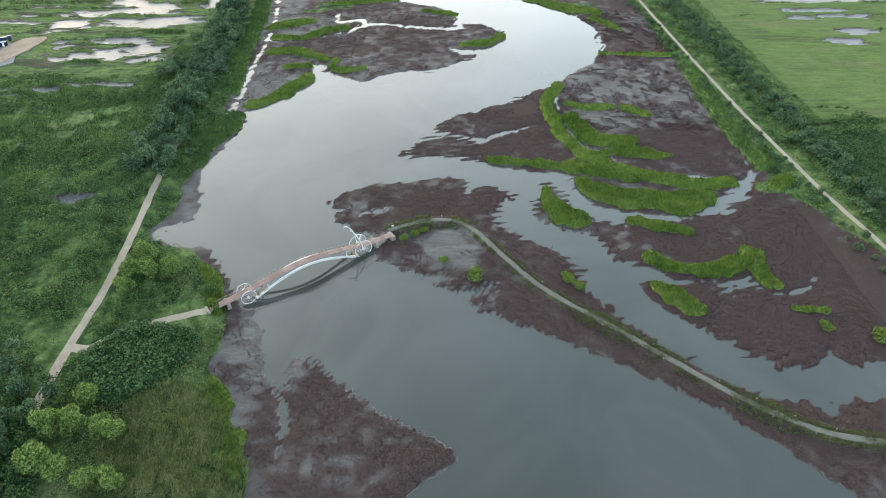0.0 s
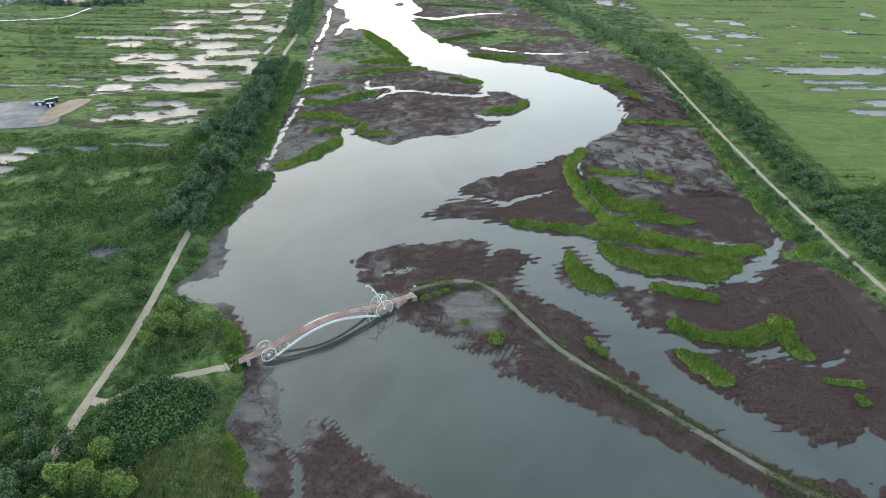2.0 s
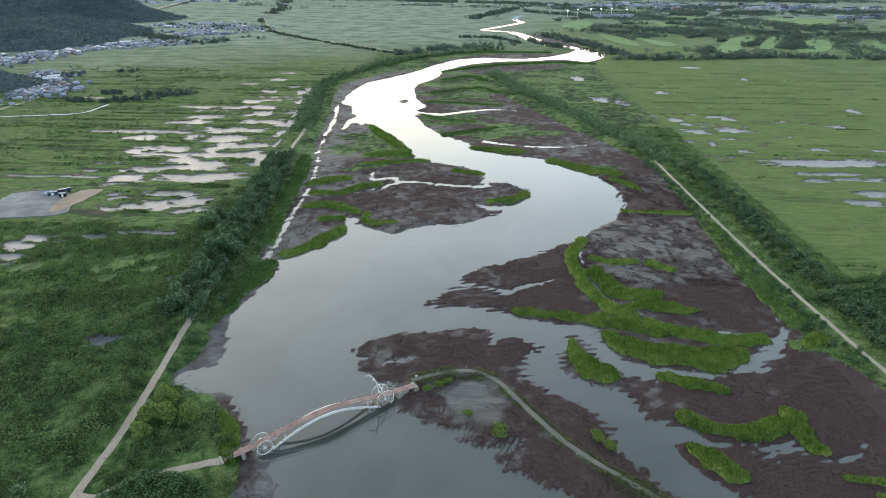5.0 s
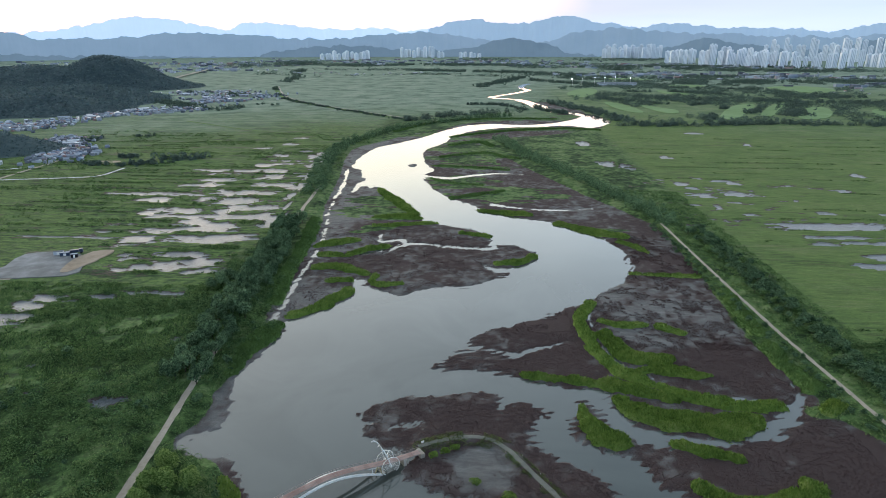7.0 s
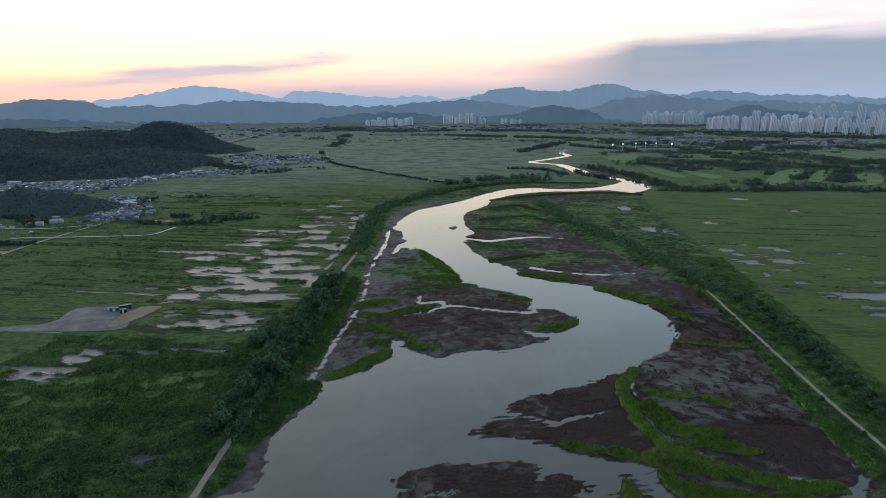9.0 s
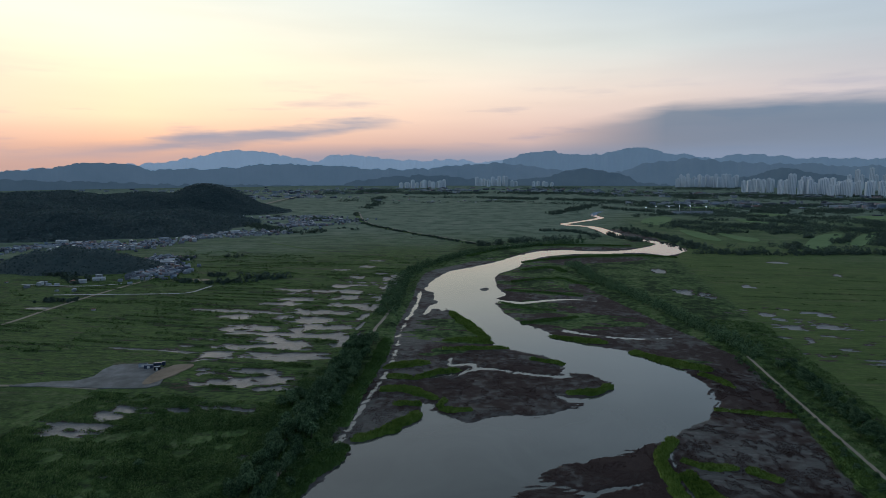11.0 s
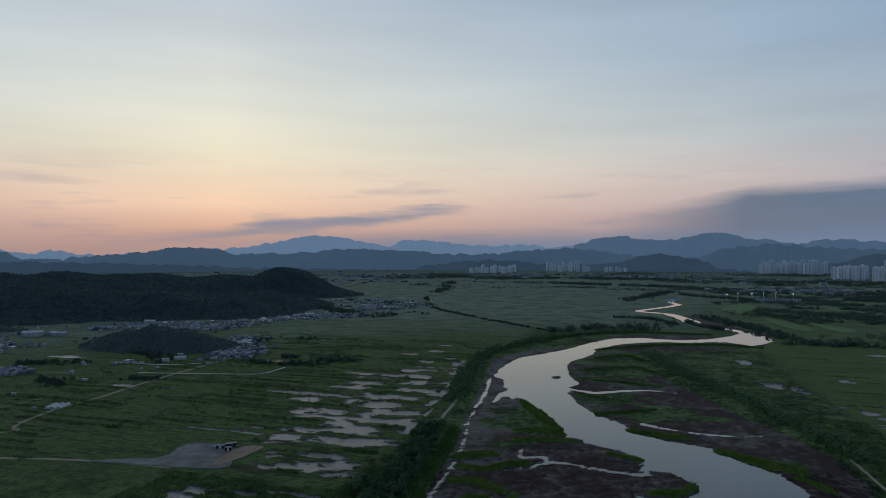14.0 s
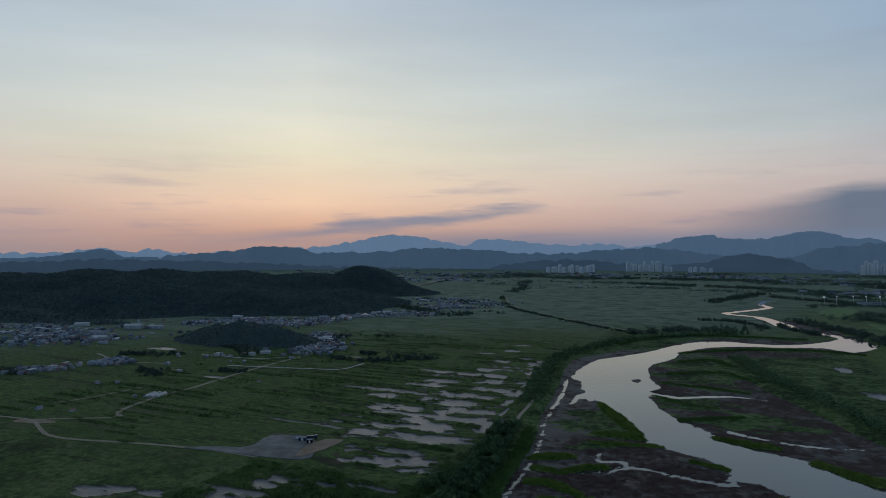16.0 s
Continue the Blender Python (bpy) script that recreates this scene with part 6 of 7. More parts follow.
def hill_height(x, y):
    """Rough height of the wooded hills at a place, to keep houses off them."""
    return max(h * math.exp(-((x - bx) / rx) ** 2 - ((y - by) / ry) ** 2) for bx, by, h, rx, ry in HILL_BUMPS + KNOLL_BUMPS + SPUR_BUMPS)


hill(-2600, -500, 850, 2600, 9.0, HILL_BUMPS, "low dark wooded ridge behind the village")
hill(-880, -540, 650, 960, 5.0, KNOLL_BUMPS, "low dark wooded knoll among the fields")
hill(-2600, -860, 480, 900, 9.0, SPUR_BUMPS, "dark wooded spur at the edge of the fields")


def backdrop(name, profile, dist, colours, seed, lean=260, label=""):
    # each range emits its own blue: airlight painted on as glow
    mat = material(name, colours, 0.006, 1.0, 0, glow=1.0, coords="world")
    az0, az1 = profile[0][0], profile[-1][0]
    az = np.unique(np.concatenate([np.linspace(az0, az1, 300), np.linspace(max(az0, -40), min(az1, 66), 1100)]))
    el = np.interp(az, [p[0] for p in profile], [p[1] for p in profile])
    el = el + fbm(az * 10, az * 0, 6.0, 5, seed) * 0.2 + fbm(az * 10, az * 0 + 5, 3.1, 3, seed + 40) * 0.06
    rows = []
    for k in np.linspace(0, 1, 7):
        r = dist + lean * k + fbm(az * 30, az * 0 + k * 9, 20.0, 3, seed + 3) * 60 * k * (1 - k)
        top = 150 + (dist + lean) * np.tan(np.radians(el))
        z = -15 + (top + 15) * k ** 0.85
        rows.append(np.stack([-np.sin(np.radians(az)) * r, np.cos(np.radians(az)) * r, z], 1))
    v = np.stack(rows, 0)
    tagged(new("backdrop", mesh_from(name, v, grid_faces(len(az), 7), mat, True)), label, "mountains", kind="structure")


# further ranges get paler glow, the haze being part of their colours
backdrop("far_mountain_glow", [q for q in FAR_RANGE if q[0] >= 4.6], 4830, [(0.50, 0.575, 0.65), (0.54, 0.61, 0.68)], 1, 110, "pale blue glowing mountain range far off, haze painted in")
backdrop("east_mountain_glow", [q for q in FAR_RANGE if q[0] <= 4.7], 4800, [(0.27, 0.34, 0.405), (0.305, 0.375, 0.435)], 4, 110, "blue craggy glowing mountain range beyond the towers, haze painted in")
backdrop("middle_mountain_glow", MID_RANGE, 4680, [(0.18, 0.235, 0.28), (0.225, 0.275, 0.32)], 2, 110, "blue glowing wooded hills in the distance, haze painted in")
backdrop("near_mountain_glow", NEAR_RANGE, 4540, [(0.112, 0.15, 0.178), (0.143, 0.182, 0.21)], 3, 110, "dim blue-green glowing hills at the edge of the plain, haze painted in")


# ---------------------------------------------------------------- the foot bridge with its giant bicycle wheels
BRIDGE_REAR, BRIDGE_FRONT = Vector((-68.2, 159.8, 0)), Vector((-31.2, 186.6, 0))
AX = (BRIDGE_FRONT - BRIDGE_REAR).normalized()
PERP = Vector((-AX.y, AX.x, 0))
SPAN0, SPAN1 = -13.0, 59.0


def deck_z(s):
    return float(np.interp(s, (-14, -8, -2, 5, 12, 19, 23, 27, 34, 41, 47, 53, 59), (2.6, 2.9, 3.45, 4.6, 5.7, 6.45, 6.6, 6.45, 5.5, 4.2, 3.2, 2.65, 2.3)))


def on_bridge(s, off, z):
    p = BRIDGE_REAR + AX * s + PERP * off
    return Vector((p.x, p.y, z))


def tube(name, pts, radius, mat, parent, label="", sides=8, closed=False):
    """A round bar through the points."""
    v, f = [], []
    pts = [Vector(p) for p in pts]
    n = len(pts)
    for i, p in enumerate(pts):
        a, b = pts[(i - 1) % n if closed else max(i - 1, 0)], pts[(i + 1) % n if closed else min(i + 1, n - 1)]
        t = (b - a).normalized()
        up = Vector((0, 0, 1)) if abs(t.z) < 0.9 else Vector((1, 0, 0))
        u = t.cross(up).normalized()
        w = u.cross(t)
        for k in range(sides):
            q = 2 * math.pi * k / sides
            v.append(p + (u * math.cos(q) + w * math.sin(q)) * radius)
    for i in range(n if closed else n - 1):
        j = (i + 1) % n
        for k in range(sides):
            m = (k + 1) % sides
            f.append((i * sides + k, i * sides + m, j * sides + m, j * sides + k))
    return part(name, mesh_from(name, [tuple(x) for x in v], f, mat, True), parent, label)


def loft(name, sections, mat, parent, label=""):
    """A bar through four-cornered sections."""
    v, f = [], []
    for sec in sections:
        v += [tuple(p) for p in sec]
    n = len(sections)
    for i in range(n - 1):
        for k in range(4):
            m = (k + 1) % 4
            f.append((i * 4 + k, i * 4 + m, i * 4 + 4 + m, i * 4 + 4 + k))
    f += [(3, 2, 1, 0), tuple(4 * (n - 1) + k for k in range(4))]
    return part(name, mesh_from(name, v, f, mat), parent, label)


def bar_section(s, off, z, w, h):
    return [on_bridge(s, off - w / 2, z - h / 2), on_bridge(s, off + w / 2, z - h / 2), on_bridge(s, off + w / 2, z + h / 2), on_bridge(s, off - w / 2, z + h / 2)]


def build_wheel(bridge, s, off, hub_z, radius, a0, a1, spokes):
    """Rim in the plane of the bridge's side, from angle a0 to a1 (degrees), with a hub and spokes."""
    def at(r, a, o=0.0):
        p = on_bridge(s + r * math.cos(radians(a)), off + o, 0)
        return Vector((p.x, p.y, hub_z + r * math.sin(radians(a))))
    closed = a1 - a0 >= 360
    steps = 44
    angles = [a0 + (a1 - a0) * i / (steps if closed else steps - 1) for i in range(steps)]
    rim = tube("wheel_rim", [at(radius, a) for a in angles], 0.12, STEEL, bridge, "white painted wheel rim", 8, closed)
    tube("hub", [at(0, 0, -0.45), at(0, 0, -0.2), at(0, 0, 0.2), at(0, 0, 0.45)], 0.42, STEEL, rim, "", 12)
    for i in range(spokes):
        a = a0 + (a1 - a0) * i / spokes
        tube("spoke", [at(0.35, a), at(radius - 0.1, a)], 0.026, STEEL, rim, "", 5)


def build_bridge():
    bridge = new("footbridge")
    tagged(bridge, "white arched footbridge shaped like a bicycle over the creek", "bridge")
    ss = np.linspace(SPAN0, SPAN1, 74)
    # the spans of the deck, each slab a part
    for a, b in zip(ss[:-1:2], list(ss[2::2]) + [ss[-1]]):
        loft("deck_slab", [bar_section(a + 0.02, 0, deck_z(a), 2.4, 0.16), bar_section((a + b) / 2, 0, deck_z((a + b) / 2), 2.4, 0.16), bar_section(b - 0.02, 0, deck_z(b), 2.4, 0.16)], DECKING, bridge, "")
    for off in (-1.3, 1.3):
        loft("edge_beam", [bar_section(s, off, deck_z(s) - 0.1, 0.14, 0.3) for s in ss], RAILING, bridge, "brownish steel edge beam")
        tube("handrail", [on_bridge(s, off, deck_z(s) + 1.15) for s in ss], 0.06, RAILING, bridge, "weathered handrail", 6)
        tube("mid_rail", [on_bridge(s, off, deck_z(s) + 0.65) for s in ss], 0.035, RAILING, bridge, "", 5)
        for s in np.arange(SPAN0 + 0.4, SPAN1, 1.9):
            loft("rail_post", [bar_section(s, off, deck_z(s) + 0.2, 0.12, 0.12), bar_section(s, off, deck_z(s) + 0.2, 0.12, 0.12)][:1] + [
                [on_bridge(s + dx, off + dy, deck_z(s) + 1.2) for dx, dy in ((0, -0.06), (0, 0.06), (0.1, 0.06), (0.1, -0.06))]], RAILING, bridge)
    for off in (-1.95, 1.95):
        arch = [(s, 0.7 + 5.2 * math.sin(math.pi * (s - 2.6) / 39.8)) for s in np.linspace(2.6, 42.4, 40)]
        loft("arch_rib", [bar_section(s, off, z, 0.6, 0.75) for s, z in arch], STEEL, bridge, "white painted arch rib")
        for s0, s1 in ((3.6, 6.6), (42.4, 39.4)):
            tube("strut", [on_bridge(s0, off, 0.9), on_bridge(s0 + (s1 - s0) * 0.25, off, deck_z(s0) - 0.4)], 0.2, RUST, bridge, "ochre painted strut")
            tube("strut", [on_bridge(s1, off, 1.6), on_bridge(s1 - (s1 - s0) * 0.4, off, deck_z(s1) - 0.3)], 0.2, RUST, bridge, "ochre painted strut")
            tube("strut", [on_bridge(s1 + (s1 - s0) * 0.25, off, 2.0), on_bridge(s1 + (s1 - s0) * 0.25, off, deck_z(s1) - 0.2)], 0.17, STEEL, bridge)
    for s in (3.0, 43.0, -7.0, 52.0):
        loft("pier", [bar_section(s, 0, -1.2, 3.6, 0.2), bar_section(s + 0.05, 0, 0.7, 3.6, 0.2)][:0] + [
            [on_bridge(s - 0.6, -1.9, z), on_bridge(s - 0.6, 1.9, z), on_bridge(s + 0.6, 1.9, z), on_bridge(s + 0.6, -1.9, z)] for z in (-1.3, 0.75 if 0 < s < 45 else deck_z(s) - 0.1)], CONCRETE, bridge, "concrete pier standing in the mud")
    for s in (SPAN0, SPAN1):
        d = -1.2 if s == SPAN0 else 1.2
        loft("abutment", [[on_bridge(s - 0.3, -1.9, z), on_bridge(s - 0.3, 1.9, z), on_bridge(s + d, 2.1, z), on_bridge(s + d, -2.1, z)] for z in (-0.4, deck_z(s) + 0.05)], CONCRETE, bridge, "concrete abutment")
    # rear pair, front pair
    for off in (-2.35, 2.35):
        build_wheel(bridge, 0.0, off, 2.75, 2.65, 0, 360, 20)
        build_wheel(bridge, 45.7, off, 3.0, 3.55, -50, 235, 18)
        # fork and handlebar of the front wheels
    fork = [(45.7, -2.6, 3.0), (45.0, -2.2, 6.2), (44.2, -1.2, 8.6), (43.4, 0.0, 10.2), (42.8, 0.2, 11.6)]
    tube("fork", [on_bridge(s, o, z) for s, o, z in fork], 0.2, STEEL, bridge, "white bent fork")
    tube("fork", [on_bridge(s, -o + 0.2, z) for s, o, z in fork[:-1]], 0.2, STEEL, bridge, "white bent fork")
    tube("handlebar", [on_bridge(s, o, z) for s, o, z in ((42.8, 0.2, 11.6), (42.2, 0.9, 12.5), (41.4, 1.8, 12.9), (40.6, 2.2, 12.6))], 0.17, STEEL, bridge, "white handlebar")
    tube("handlebar", [on_bridge(s, o, z) for s, o, z in ((42.8, 0.2, 11.6), (42.2, -0.6, 12.2), (41.5, -1.3, 12.3))], 0.17, STEEL, bridge, "white handlebar")
    tube("brace", [on_bridge(s, o, z) for s, o, z in ((44.6, -1.6, 7.6), (46.4, 0.0, 8.0), (44.6, 1.8, 7.6))], 0.16, STEEL, bridge)


build_bridge()


# ---------------------------------------------------------------- flat patches: scraped yard, sand, fairways
def patch(name, outline, z, mat, label, category, times=2, kind="structure"):
    p = soften(outline, True, times)
    bm = bmesh.new()
    top = [bm.verts.new((x + 0.8 * vnoise(x, y, 5.0, 3), y + 0.8 * vnoise(x, y, 5.0, 4), z)) for x, y in p]
    face = bm.faces.new(top)
    low = bmesh.ops.extrude_face_region(bm, geom=[face])
    for v in low["geom"]:
        if isinstance(v, bmesh.types.BMVert):
            v.co.z -= 0.9
    bmesh.ops.triangulate(bm, faces=bm.faces[:])
    return tagged(new(name, bm_mesh(name, bm, mat)), label, category, kind=kind)


YARD_OUT = [(-327, 399), (-314, 408), (-288, 408), (-270, 388), (-262, 364), (-291, 357), (-335, 354), (-372, 348), (-345, 361), (-318, 370)]
SAND_OUT = [(-284, 405), (-268, 417), (-262, 409), (-266, 386), (-271, 367), (-279, 369)]
patch("yard", YARD_OUT, 1.5, YARD, "bare grey scraped yard with wet patches", "yard", 1)
patch("sand", SAND_OUT, 1.62, SAND, "strip of raw beige sand beside the yard", "sand", 2)


def ellipse(x, y, rx, ry, turn=0.0, n=16, wobble=0.0):
    c, s = math.cos(turn), math.sin(turn)
    out = []
    for i in range(n):
        a = 2 * math.pi * i / n
        k = 1 + wobble * (math.sin(2 * a + x) + 0.7 * math.sin(3 * a + y) + 0.4 * math.sin(5 * a + x + y))
        out.append((x + k * (rx * math.cos(a) * c - ry * math.sin(a) * s), y + k * (rx * math.cos(a) * s + ry * math.sin(a) * c)))
    return out


for i, outline in enumerate(FAIRWAYS):
    patch("fairway", outline, 1.5 + 0.06 * i, FAIRWAY, "pale mown fairway among dark trees", "fairway", 3)
for x, y, rx, ry in SAND_STRIPS:
    patch("sand", ellipse(x, y, rx, ry, 0.25), 1.0, SAND, "bare pale sandy strip in the field", "sand", 1)


# ---------------------------------------------------------------- houses, sheds and apartment towers
def box_mesh(name, w, d, h, mat, z0=0.0):
    bm = bmesh.new()
    bmesh.ops.create_cube(bm, size=1, matrix=Matrix.Translation((0, 0, z0 + h / 2)) @ Matrix.Diagonal((w, d, h, 1)))
    return bm_mesh(name, bm, mat)


def gable_mesh(name, w, d, h, rise, mat):
    o = 0.4
    v = [(-w / 2 - o, -d / 2 - o, h), (w / 2 + o, -d / 2 - o, h), (w / 2 + o, d / 2 + o, h), (-w / 2 - o, d / 2 + o, h), (-w / 2 - o, 0, h + rise), (w / 2 + o, 0, h + rise)]
    bm = bmesh.new()
    q = [bm.verts.new(p) for p in v]
    for f in ((0, 1, 5, 4), (2, 3, 4, 5), (1, 2, 5), (3, 0, 4), (3, 2, 1, 0)):
        bm.faces.new([q[i] for i in f])
    return bm_mesh(name, bm, mat)


def hoop_mesh(name, w, d, h, mat):
    bm = bmesh.new()
    n = 8
    rings = [[bm.verts.new((x, d / 2 * math.cos(math.pi * i / n), h * math.sin(math.pi * i / n))) for i in range(n + 1)] for x in (-w / 2, w / 2)]
    for i in range(n):
        bm.faces.new((rings[0][i], rings[0][i + 1], rings[1][i + 1], rings[1][i]))
    bm.faces.new(rings[0])
    bm.faces.new(rings[1][::-1])
    return bm_mesh(name, bm, mat)


def make_house(w, d, h, rise, roof_mat, label, category="house"):
    root = new("house" if category == "house" else "shed")
    tagged(root, label, category)
    part("wall", box_mesh("wall", w, d, h + 0.5, WALLS, -0.5), root)
    part("roof", gable_mesh("roof", w, d, h, rise, roof_mat), root)
    for x in (-w / 4, w / 4):
        me = box_mesh("window", w * 0.16, 0.12, h * 0.35, TOWER_BAND, h * 0.4)
        part("window", me, root).location = (x, -d / 2 - 0.03, 0)
    return root


def make_greenhouse():
    root = new("greenhouse")
    tagged(root, "white plastic tunnel greenhouse", "greenhouse")
    part("cover", hoop_mesh("cover", 30, 8, 3.4, ROOF_WHITE), root)
    part("base_rail", box_mesh("base_rail", 30.4, 8.4, 0.35, CONCRETE, -0.1), root)
    return root


HOUSES = [make_house(11, 8, 4.0, 2.0, ROOF_GREY, "small grey-roofed village house"), make_house(10, 8, 3.6, 2.2, ROOF_RED, "small red-roofed village house"),
          make_house(12, 8, 6.5, 0.8, ROOF_WHITE, "two-storey pale flat-roofed house"), make_house(10, 9, 4.2, 1.8, ROOF_BLUE, "small blue-roofed village house")]
SHEDS = [make_house(28, 16, 6.5, 2.2, ROOF_WHITE, "large white metal-roofed shed", "shed"), make_house(34, 18, 7.0, 2.4, ROOF_BLUE, "large blue metal-roofed factory shed", "shed"),
         make_house(24, 14, 6.0, 2.0, ROOF_GREY, "grey metal-roofed workshop shed", "shed")]
GREENHOUSES = [make_greenhouse()]
placed = set()


def settle(kind, x, y, turn, group, scale=1.0):
    m = pose(x, y, float(ground(np.array(x), np.array(y))), 0, 0, turn)
    if kind.name not in placed:
        placed.add(kind.name)
        kind.matrix_basis = m
        ob = kind
    else:
        ob = copy_thing(kind, m)
    ob.scale = (scale, scale, scale)
    return tagged(ob, group=group)


rng = random.Random(11)
for pts, spread, houses, sheds in SETTLEMENTS:
    p = soften(pts)
    s = np.concatenate([[0], np.cumsum(np.hypot(*np.diff(p, axis=0).T))])
    for i in range(houses + sheds):
        t = rng.uniform(0, s[-1])
        x, y = np.interp(t, s, p[:, 0]) + rng.gauss(0, spread), np.interp(t, s, p[:, 1]) + rng.gauss(0, spread)
        if hill_height(x, y) > 4.5:
            continue
        kind = rng.choices(HOUSES, (5, 3, 4, 2))[0] if i < houses else rng.choice(SHEDS)
        settle(kind, x, y, rng.choice((20, 35, 110, -60)) + rng.uniform(-8, 8), "village below the hill", rng.uniform(0.42, 0.7))
for x, y, turn in GREENHOUSE_ROWS:
    for k in range(3):
        settle(GREENHOUSES[0], x + k * 5.6 * math.sin(radians(turn)), y + k * 5.6 * math.cos(radians(turn)), -turn, "greenhouses in the fields", 0.6)
FARMSTEADS = [(-693, 678), (-646, 662), (-625, 672), (-594, 564), (-534, 450), (-627, 480), (-607, 489), (-574, 379), (-540, 388), (-1107, 938), (-982, 889), (-948, 987), (-935, 1074), (-470, 560), (-585, 640)]
for x, y in FARMSTEADS:
    settle(rng.choice(HOUSES), x, y, rng.uniform(0, 180), "farmsteads among the fields", rng.uniform(0.35, 0.55))
for x, y, turn in ((-1123, 826, 30), (-928, 715, 24), (-995, 836, 30), (-956, 854, 30), (-947, 1060, 20)):
    settle(SHEDS[0], x, y, turn, "works below the hill", rng.uniform(0.7, 1.1))


def packed_roofs(seed, n):
    """The close-packed small houses of the village, too many to count."""
    g = np.random.default_rng(seed)
    v, f = [], []
    lines = [(soften(p), sp) for p, sp, h, s in SETTLEMENTS[:7]]
    while len(v) < n * 10:
        p, sp = lines[g.integers(len(lines))]
        k = g.integers(len(p))
        x, y = p[k] + g.normal(0, sp * 1.2, 2)
        if hill_height(x, y) > 4.5 or float(fbm(np.array(x), np.array(y), 60.0, 2, 27)) < -0.12:
            continue
        w, d, h, rise, t = g.uniform(3.6, 7.5), g.uniform(3.4, 5.5), g.uniform(1.8, 3.6), g.uniform(0.3, 1.8), g.choice((0.35, 1.92)) + g.normal(0, 0.12)
        c, s = math.cos(t), math.sin(t)
        z = float(ground(np.array(x), np.array(y)))
        b = len(v)
        for lx, ly, lz in ((-w, -d, -2), (w, -d, -2), (w, d, -2), (-w, d, -2), (-w, -d, h), (w, -d, h), (w, d, h), (-w, d, h), (-w, 0, h + rise), (w, 0, h + rise)):
            v.append((x + (lx * c - ly * s) / 2, y + (lx * s + ly * c) / 2, z + lz))
        for q in ((0, 1, 5, 4), (2, 3, 7, 6), (1, 2, 6, 5), (3, 0, 4, 7), (4, 5, 9, 8), (6, 7, 8, 9), (5, 6, 9, 9), (7, 4, 8, 8)):
            f.append([b + i for i in q])
    me = bpy.data.meshes.new("village_houses")
    me.from_pydata(v, [], [q[:3] if q[2] == q[3] else q for q in f])
    me.materials.append(ROOFSCAPE)
    tagged(new("village_houses", me), "close-packed grey, white and red village roofs", "houses", kind="stuff")


packed_roofs(3, 2300)
FAR_TOWNS = [(-1320, 2808, 170), (-1284, 3282, 220), (-900, 3700, 300), (600, 2560, 150), (1100, 2450, 200), (1300, 2000, 120), (700, 3300, 260), (1300, 3200, 260), (-300, 3700, 350), (150, 3600, 260), (-1900, 3300, 300)]


def far_town(seed, x0, y0, spread, n):
    """Low pale blocks of a town at the far edge of the plain."""
    g = np.random.default_rng(seed)
    corners = np.array([(-1, -1, 0), (1, -1, 0), (1, 1, 0), (-1, 1, 0), (-1, -1, 1), (1, -1, 1), (1, 1, 1), (-1, 1, 1)], float)
    quads = np.array([(0, 1, 5, 4), (1, 2, 6, 5), (2, 3, 7, 6), (3, 0, 4, 7), (4, 5, 6, 7)])
    c = np.column_stack([x0 + g.normal(0, spread, n), y0 + g.normal(0, spread * 0.5, n)])
    size = np.column_stack([g.uniform(4, 17, n), g.uniform(4, 9, n), g.uniform(4, 10, n)])
    v = corners[None] * size[:, None] + np.column_stack([c, ground(c[:, 0], c[:, 1]) - 0.3])[:, None]
    f = (quads[None] + 8 * np.arange(n)[:, None, None]).reshape(-1, 4)
    tagged(new("far_town", mesh_from("far_town", v, f, ROOFSCAPE)), "low pale buildings of a distant town", "buildings", kind="stuff")


for i, (x, y, spread) in enumerate(FAR_TOWNS):
    far_town(400 + i, x, y, spread, 70)


def make_tower(w, d, h, label):
    root = new("apartment_tower")
    tagged(root, label, "apartment tower")
    part("wall", box_mesh("wall", w, d, h, TOWER, 0), root)
    part("roof", box_mesh("roof", w * 0.4, d * 0.6, 5, TOWER, h), root)
    for k in (-1, 0, 1):
        part("window_band", box_mesh("window_band", w * 0.12, 0.6, h * 0.92, TOWER_BAND, h * 0.04), root).location = (k * w * 0.3, -d / 2 - 0.1, 0)
    return root


TOWERS = {}
for az0, az1, dist, height, n, width in TOWER_ROWS:
    for i in range(n):
        az = radians(az0 + (az1 - az0) * (i + rng.uniform(-0.3, 0.3)) / max(1, n - 1))
        r = dist + rng.uniform(-70, 70)
        key = (width, round(height * rng.choice((0.72, 0.86, 1.0, 1.06)) / 6) * 6)
        x, y = -math.sin(az) * r, math.cos(az) * r
        m = pose(x, y, 0.5, 0, 0, math.degrees(az) + rng.choice((-25, 0, 25)))
        if key not in TOWERS:
            TOWERS[key] = make_tower(width, 16, key[1], "pale high-rise apartment tower in haze")
            TOWERS[key].matrix_basis = m
            tagged(TOWERS[key], group="apartment towers on the plain's edge")
        else:
            copy_thing(TOWERS[key], m)


# ---------------------------------------------------------------- smaller things
def floodlight(x, y, h):
    root = new("floodlight_mast")
    tagged(root, "tall floodlight mast with a bright white lamp", "floodlight", "floodlights at the driving range")
    root.location = (x, y, 0.8)
    part("mast", box_mesh("mast", 0.8, 0.8, h, STEEL), root)
    part("lamp", box_mesh("lamp", 2.6, 0.8, 1.9, LAMP, h), root, "glowing white lamp")


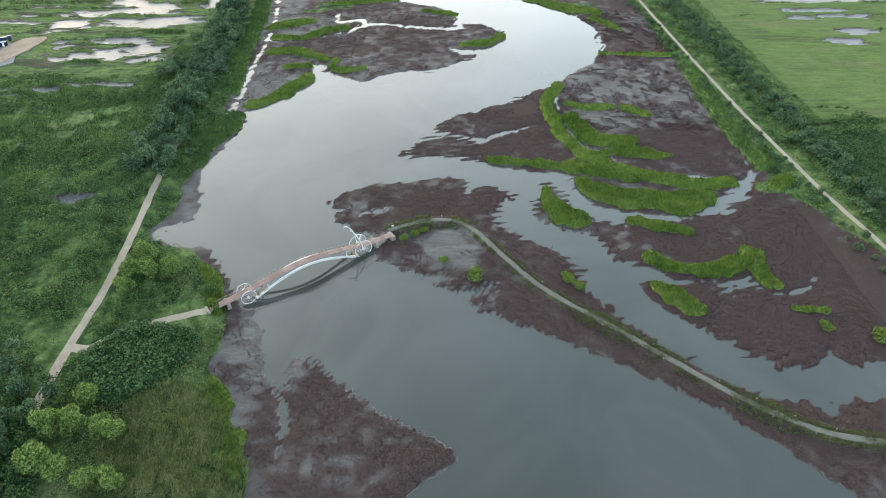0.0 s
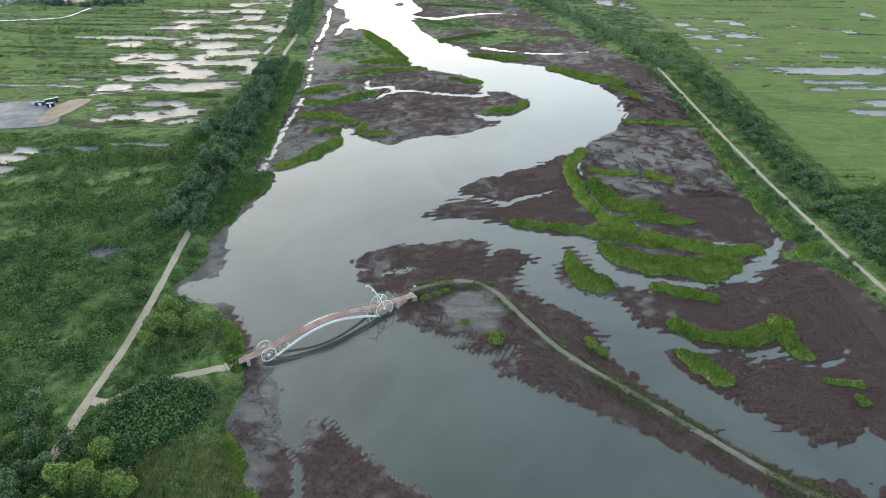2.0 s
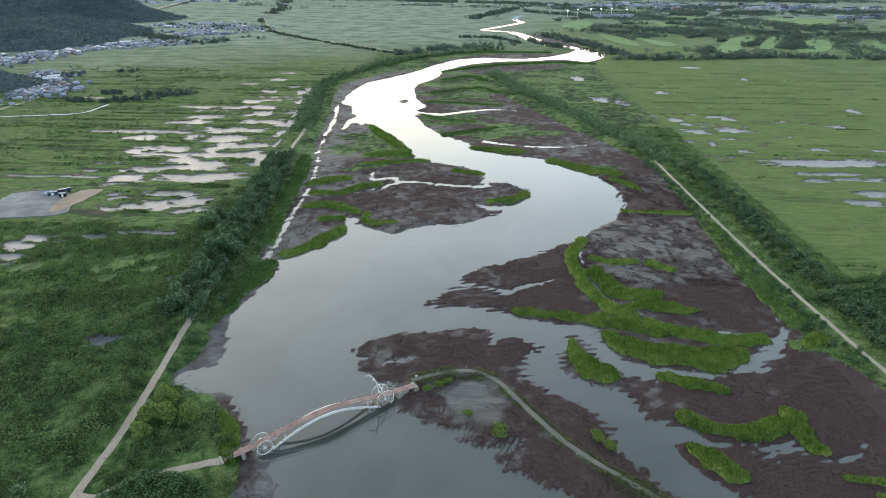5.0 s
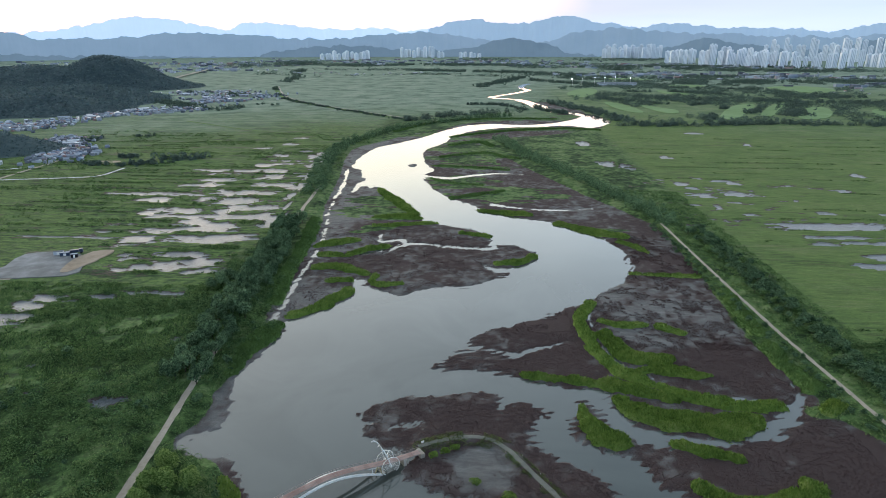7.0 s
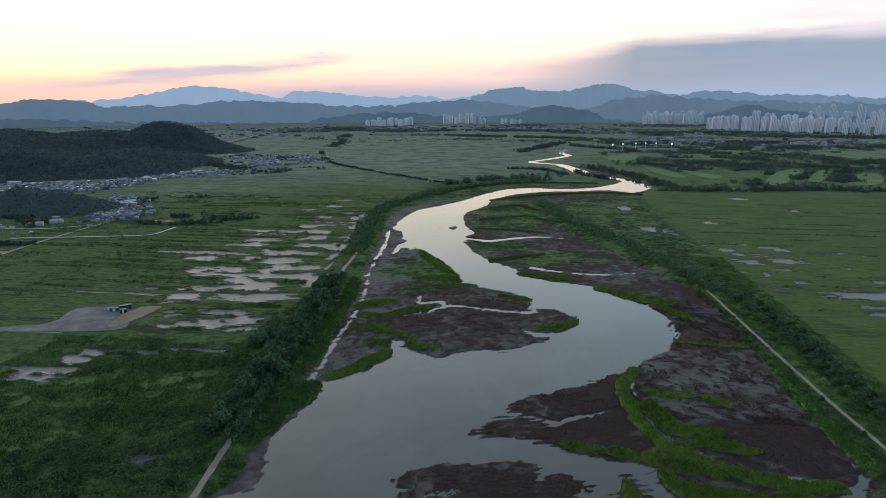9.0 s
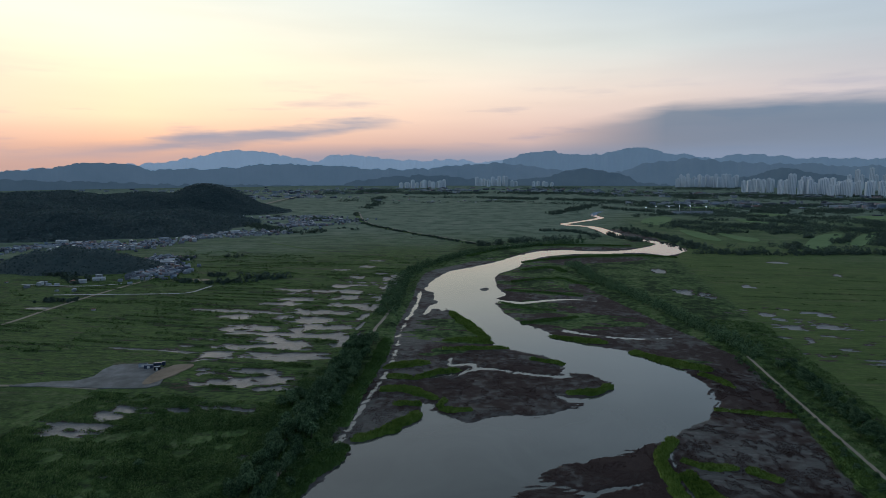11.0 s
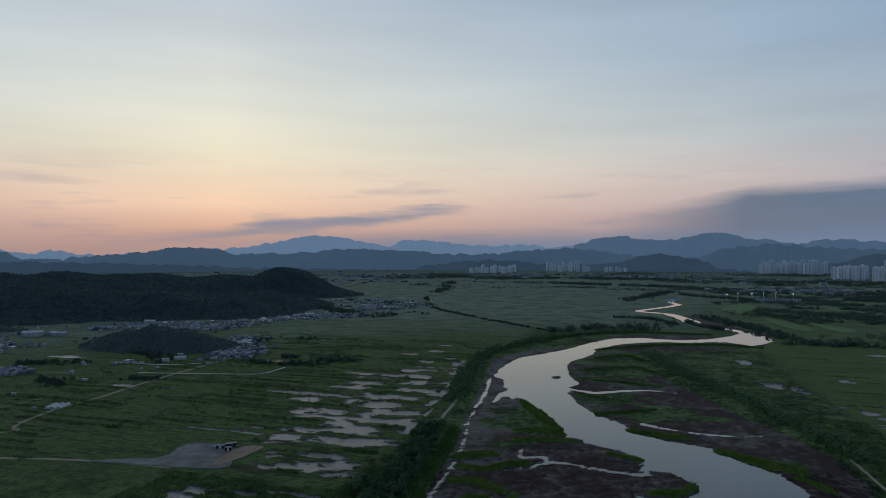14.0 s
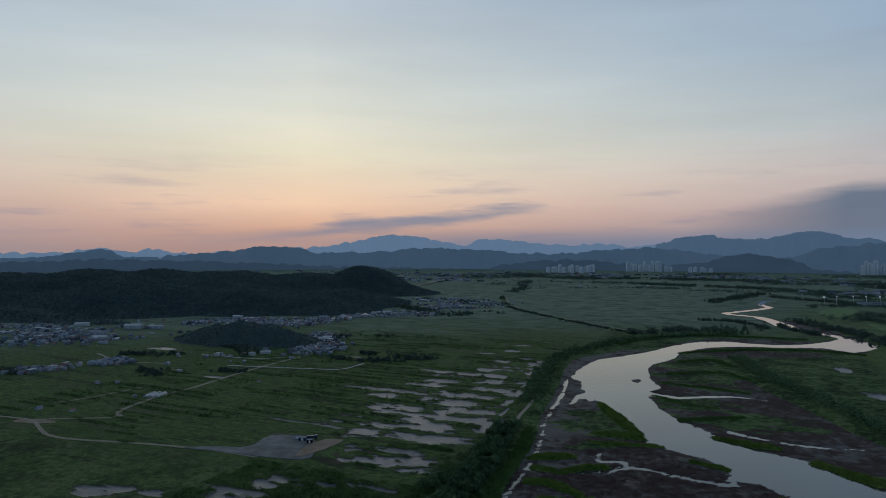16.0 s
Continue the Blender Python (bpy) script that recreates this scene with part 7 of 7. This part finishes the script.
LAMP = bpy.data.materials.new("floodlight_glow")
LAMP.use_nodes = True
LAMP.node_tree.nodes["Principled BSDF"].inputs["Emission Color"].default_value = (1, 0.97, 0.9, 1)
LAMP.node_tree.nodes["Principled BSDF"].inputs["Emission Strength"].default_value = 14
for x, y in ((275, 1950), (310, 1990), (352, 2010), (386, 2030), (420, 2040), (460, 2010)):
    floodlight(x, y, 22)
range_hall = new("driving_range")
tagged(range_hall, "long low pale driving range building", "building")
range_hall.matrix_basis = pose(420, 2010, 0.8, 0, 0, 4)
part("wall", box_mesh("wall", 120, 14, 8, WALLS), range_hall)
part("roof", gable_mesh("roof", 120, 14, 8, 2, ROOF_GREY), range_hall)
for i in range(12):
    part("window", box_mesh("window", 7, 0.4, 3, TOWER_BAND, 2.5), range_hall).location = (-55 + i * 10, -7.1, 0)


def wheel_mesh(r, w):
    bm = bmesh.new()
    bmesh.ops.create_cone(bm, cap_ends=True, segments=12, radius1=r, radius2=r, depth=w, matrix=Matrix.Rotation(math.pi / 2, 4, "X"))
    return bm_mesh("tyre", bm, TYRE)


TYRE = material("tyre_rubber", [(0.015, 0.015, 0.015), (0.03, 0.03, 0.03)], 3, 0.9, 0)
CAB = material("dark_blue_paint", [(0.02, 0.03, 0.06), (0.05, 0.07, 0.11)], 1, 0.4, 0)
truck = new("dump_truck")
tagged(truck, "dark dump truck parked on the scraped yard", "truck")
truck.matrix_basis = pose(-288, 405, 1.5, 0, 0, 25)
part("cab", box_mesh("cab", 2.2, 2.5, 2.6, CAB, 0.8), truck).location = (3.4, 0, 0)
bed = part("bed", box_mesh("bed", 5.8, 2.5, 1.8, CAB, 1.1), truck)
bed.location = (-1.0, 0, 0)
for x in (-2.8, -1.5, 3.2):
    for y in (-1.15, 1.15):
        part("wheel", wheel_mesh(0.55, 0.4), truck, "black tyre").location = (x, y, 0.55)
for x, y, w, d, h, mat, label in ((-299, 402, 6, 2.6, 2.4, ROOF_WHITE, "pale site container on the yard"), (-293, 400, 6, 2.6, 2.4, CAB, "dark site container on the yard"), (-284, 397, 4, 2.6, 2.6, TYRE, "dark excavator-sized machine cover on the yard")):
    root = new("container")
    tagged(root, label, "container")
    root.matrix_basis = pose(x, y, 1.5, 0, 0, 20)
    part("body", box_mesh("body", w, d, h, mat), root)
    part("lid", box_mesh("lid", w + 0.2, d + 0.2, 0.15, ROOF_GREY, h), root)
    part("door", box_mesh("door", w * 0.3, 0.12, h * 0.8, STEEL, 0.1), root).location = (0, -d / 2 - 0.03, 0)


def path_post(x, y):
    root = new("path_post")
    tagged(root, "short pale wooden post beside the embankment path", "post", "posts along the embankment path")
    root.location = (x, y, 1.3)
    part("shaft", box_mesh("shaft", 0.12, 0.12, 0.8, RAILING), root)
    part("cap", box_mesh("cap", 0.16, 0.16, 0.08, STEEL, 0.8), root)


p = soften(PATH_SPIT)
s = np.concatenate([[0], np.cumsum(np.hypot(*np.diff(p, axis=0).T))])
for k, t in enumerate(np.arange(6, s[-1] - 25, 5.5)):
    x, y = np.interp(t, s, p[:, 0]), np.interp(t, s, p[:, 1])
    x2, y2 = np.interp(t + 1, s, p[:, 0]), np.interp(t + 1, s, p[:, 1])
    side = 1.9 if k % 2 else -1.9
    path_post(x - (y2 - y) * side, y + (x2 - x) * side)

sign = new("sign_board")
tagged(sign, "small white notice board beside the footbridge", "sign")
sign.matrix_basis = pose(-19.6, 199.6, 1.4, 0, 0, 30)
part("post", box_mesh("post", 0.1, 0.1, 1.2, RAILING), sign)
part("board", box_mesh("board", 1.1, 0.08, 0.8, STEEL, 1.1), sign, "white board")
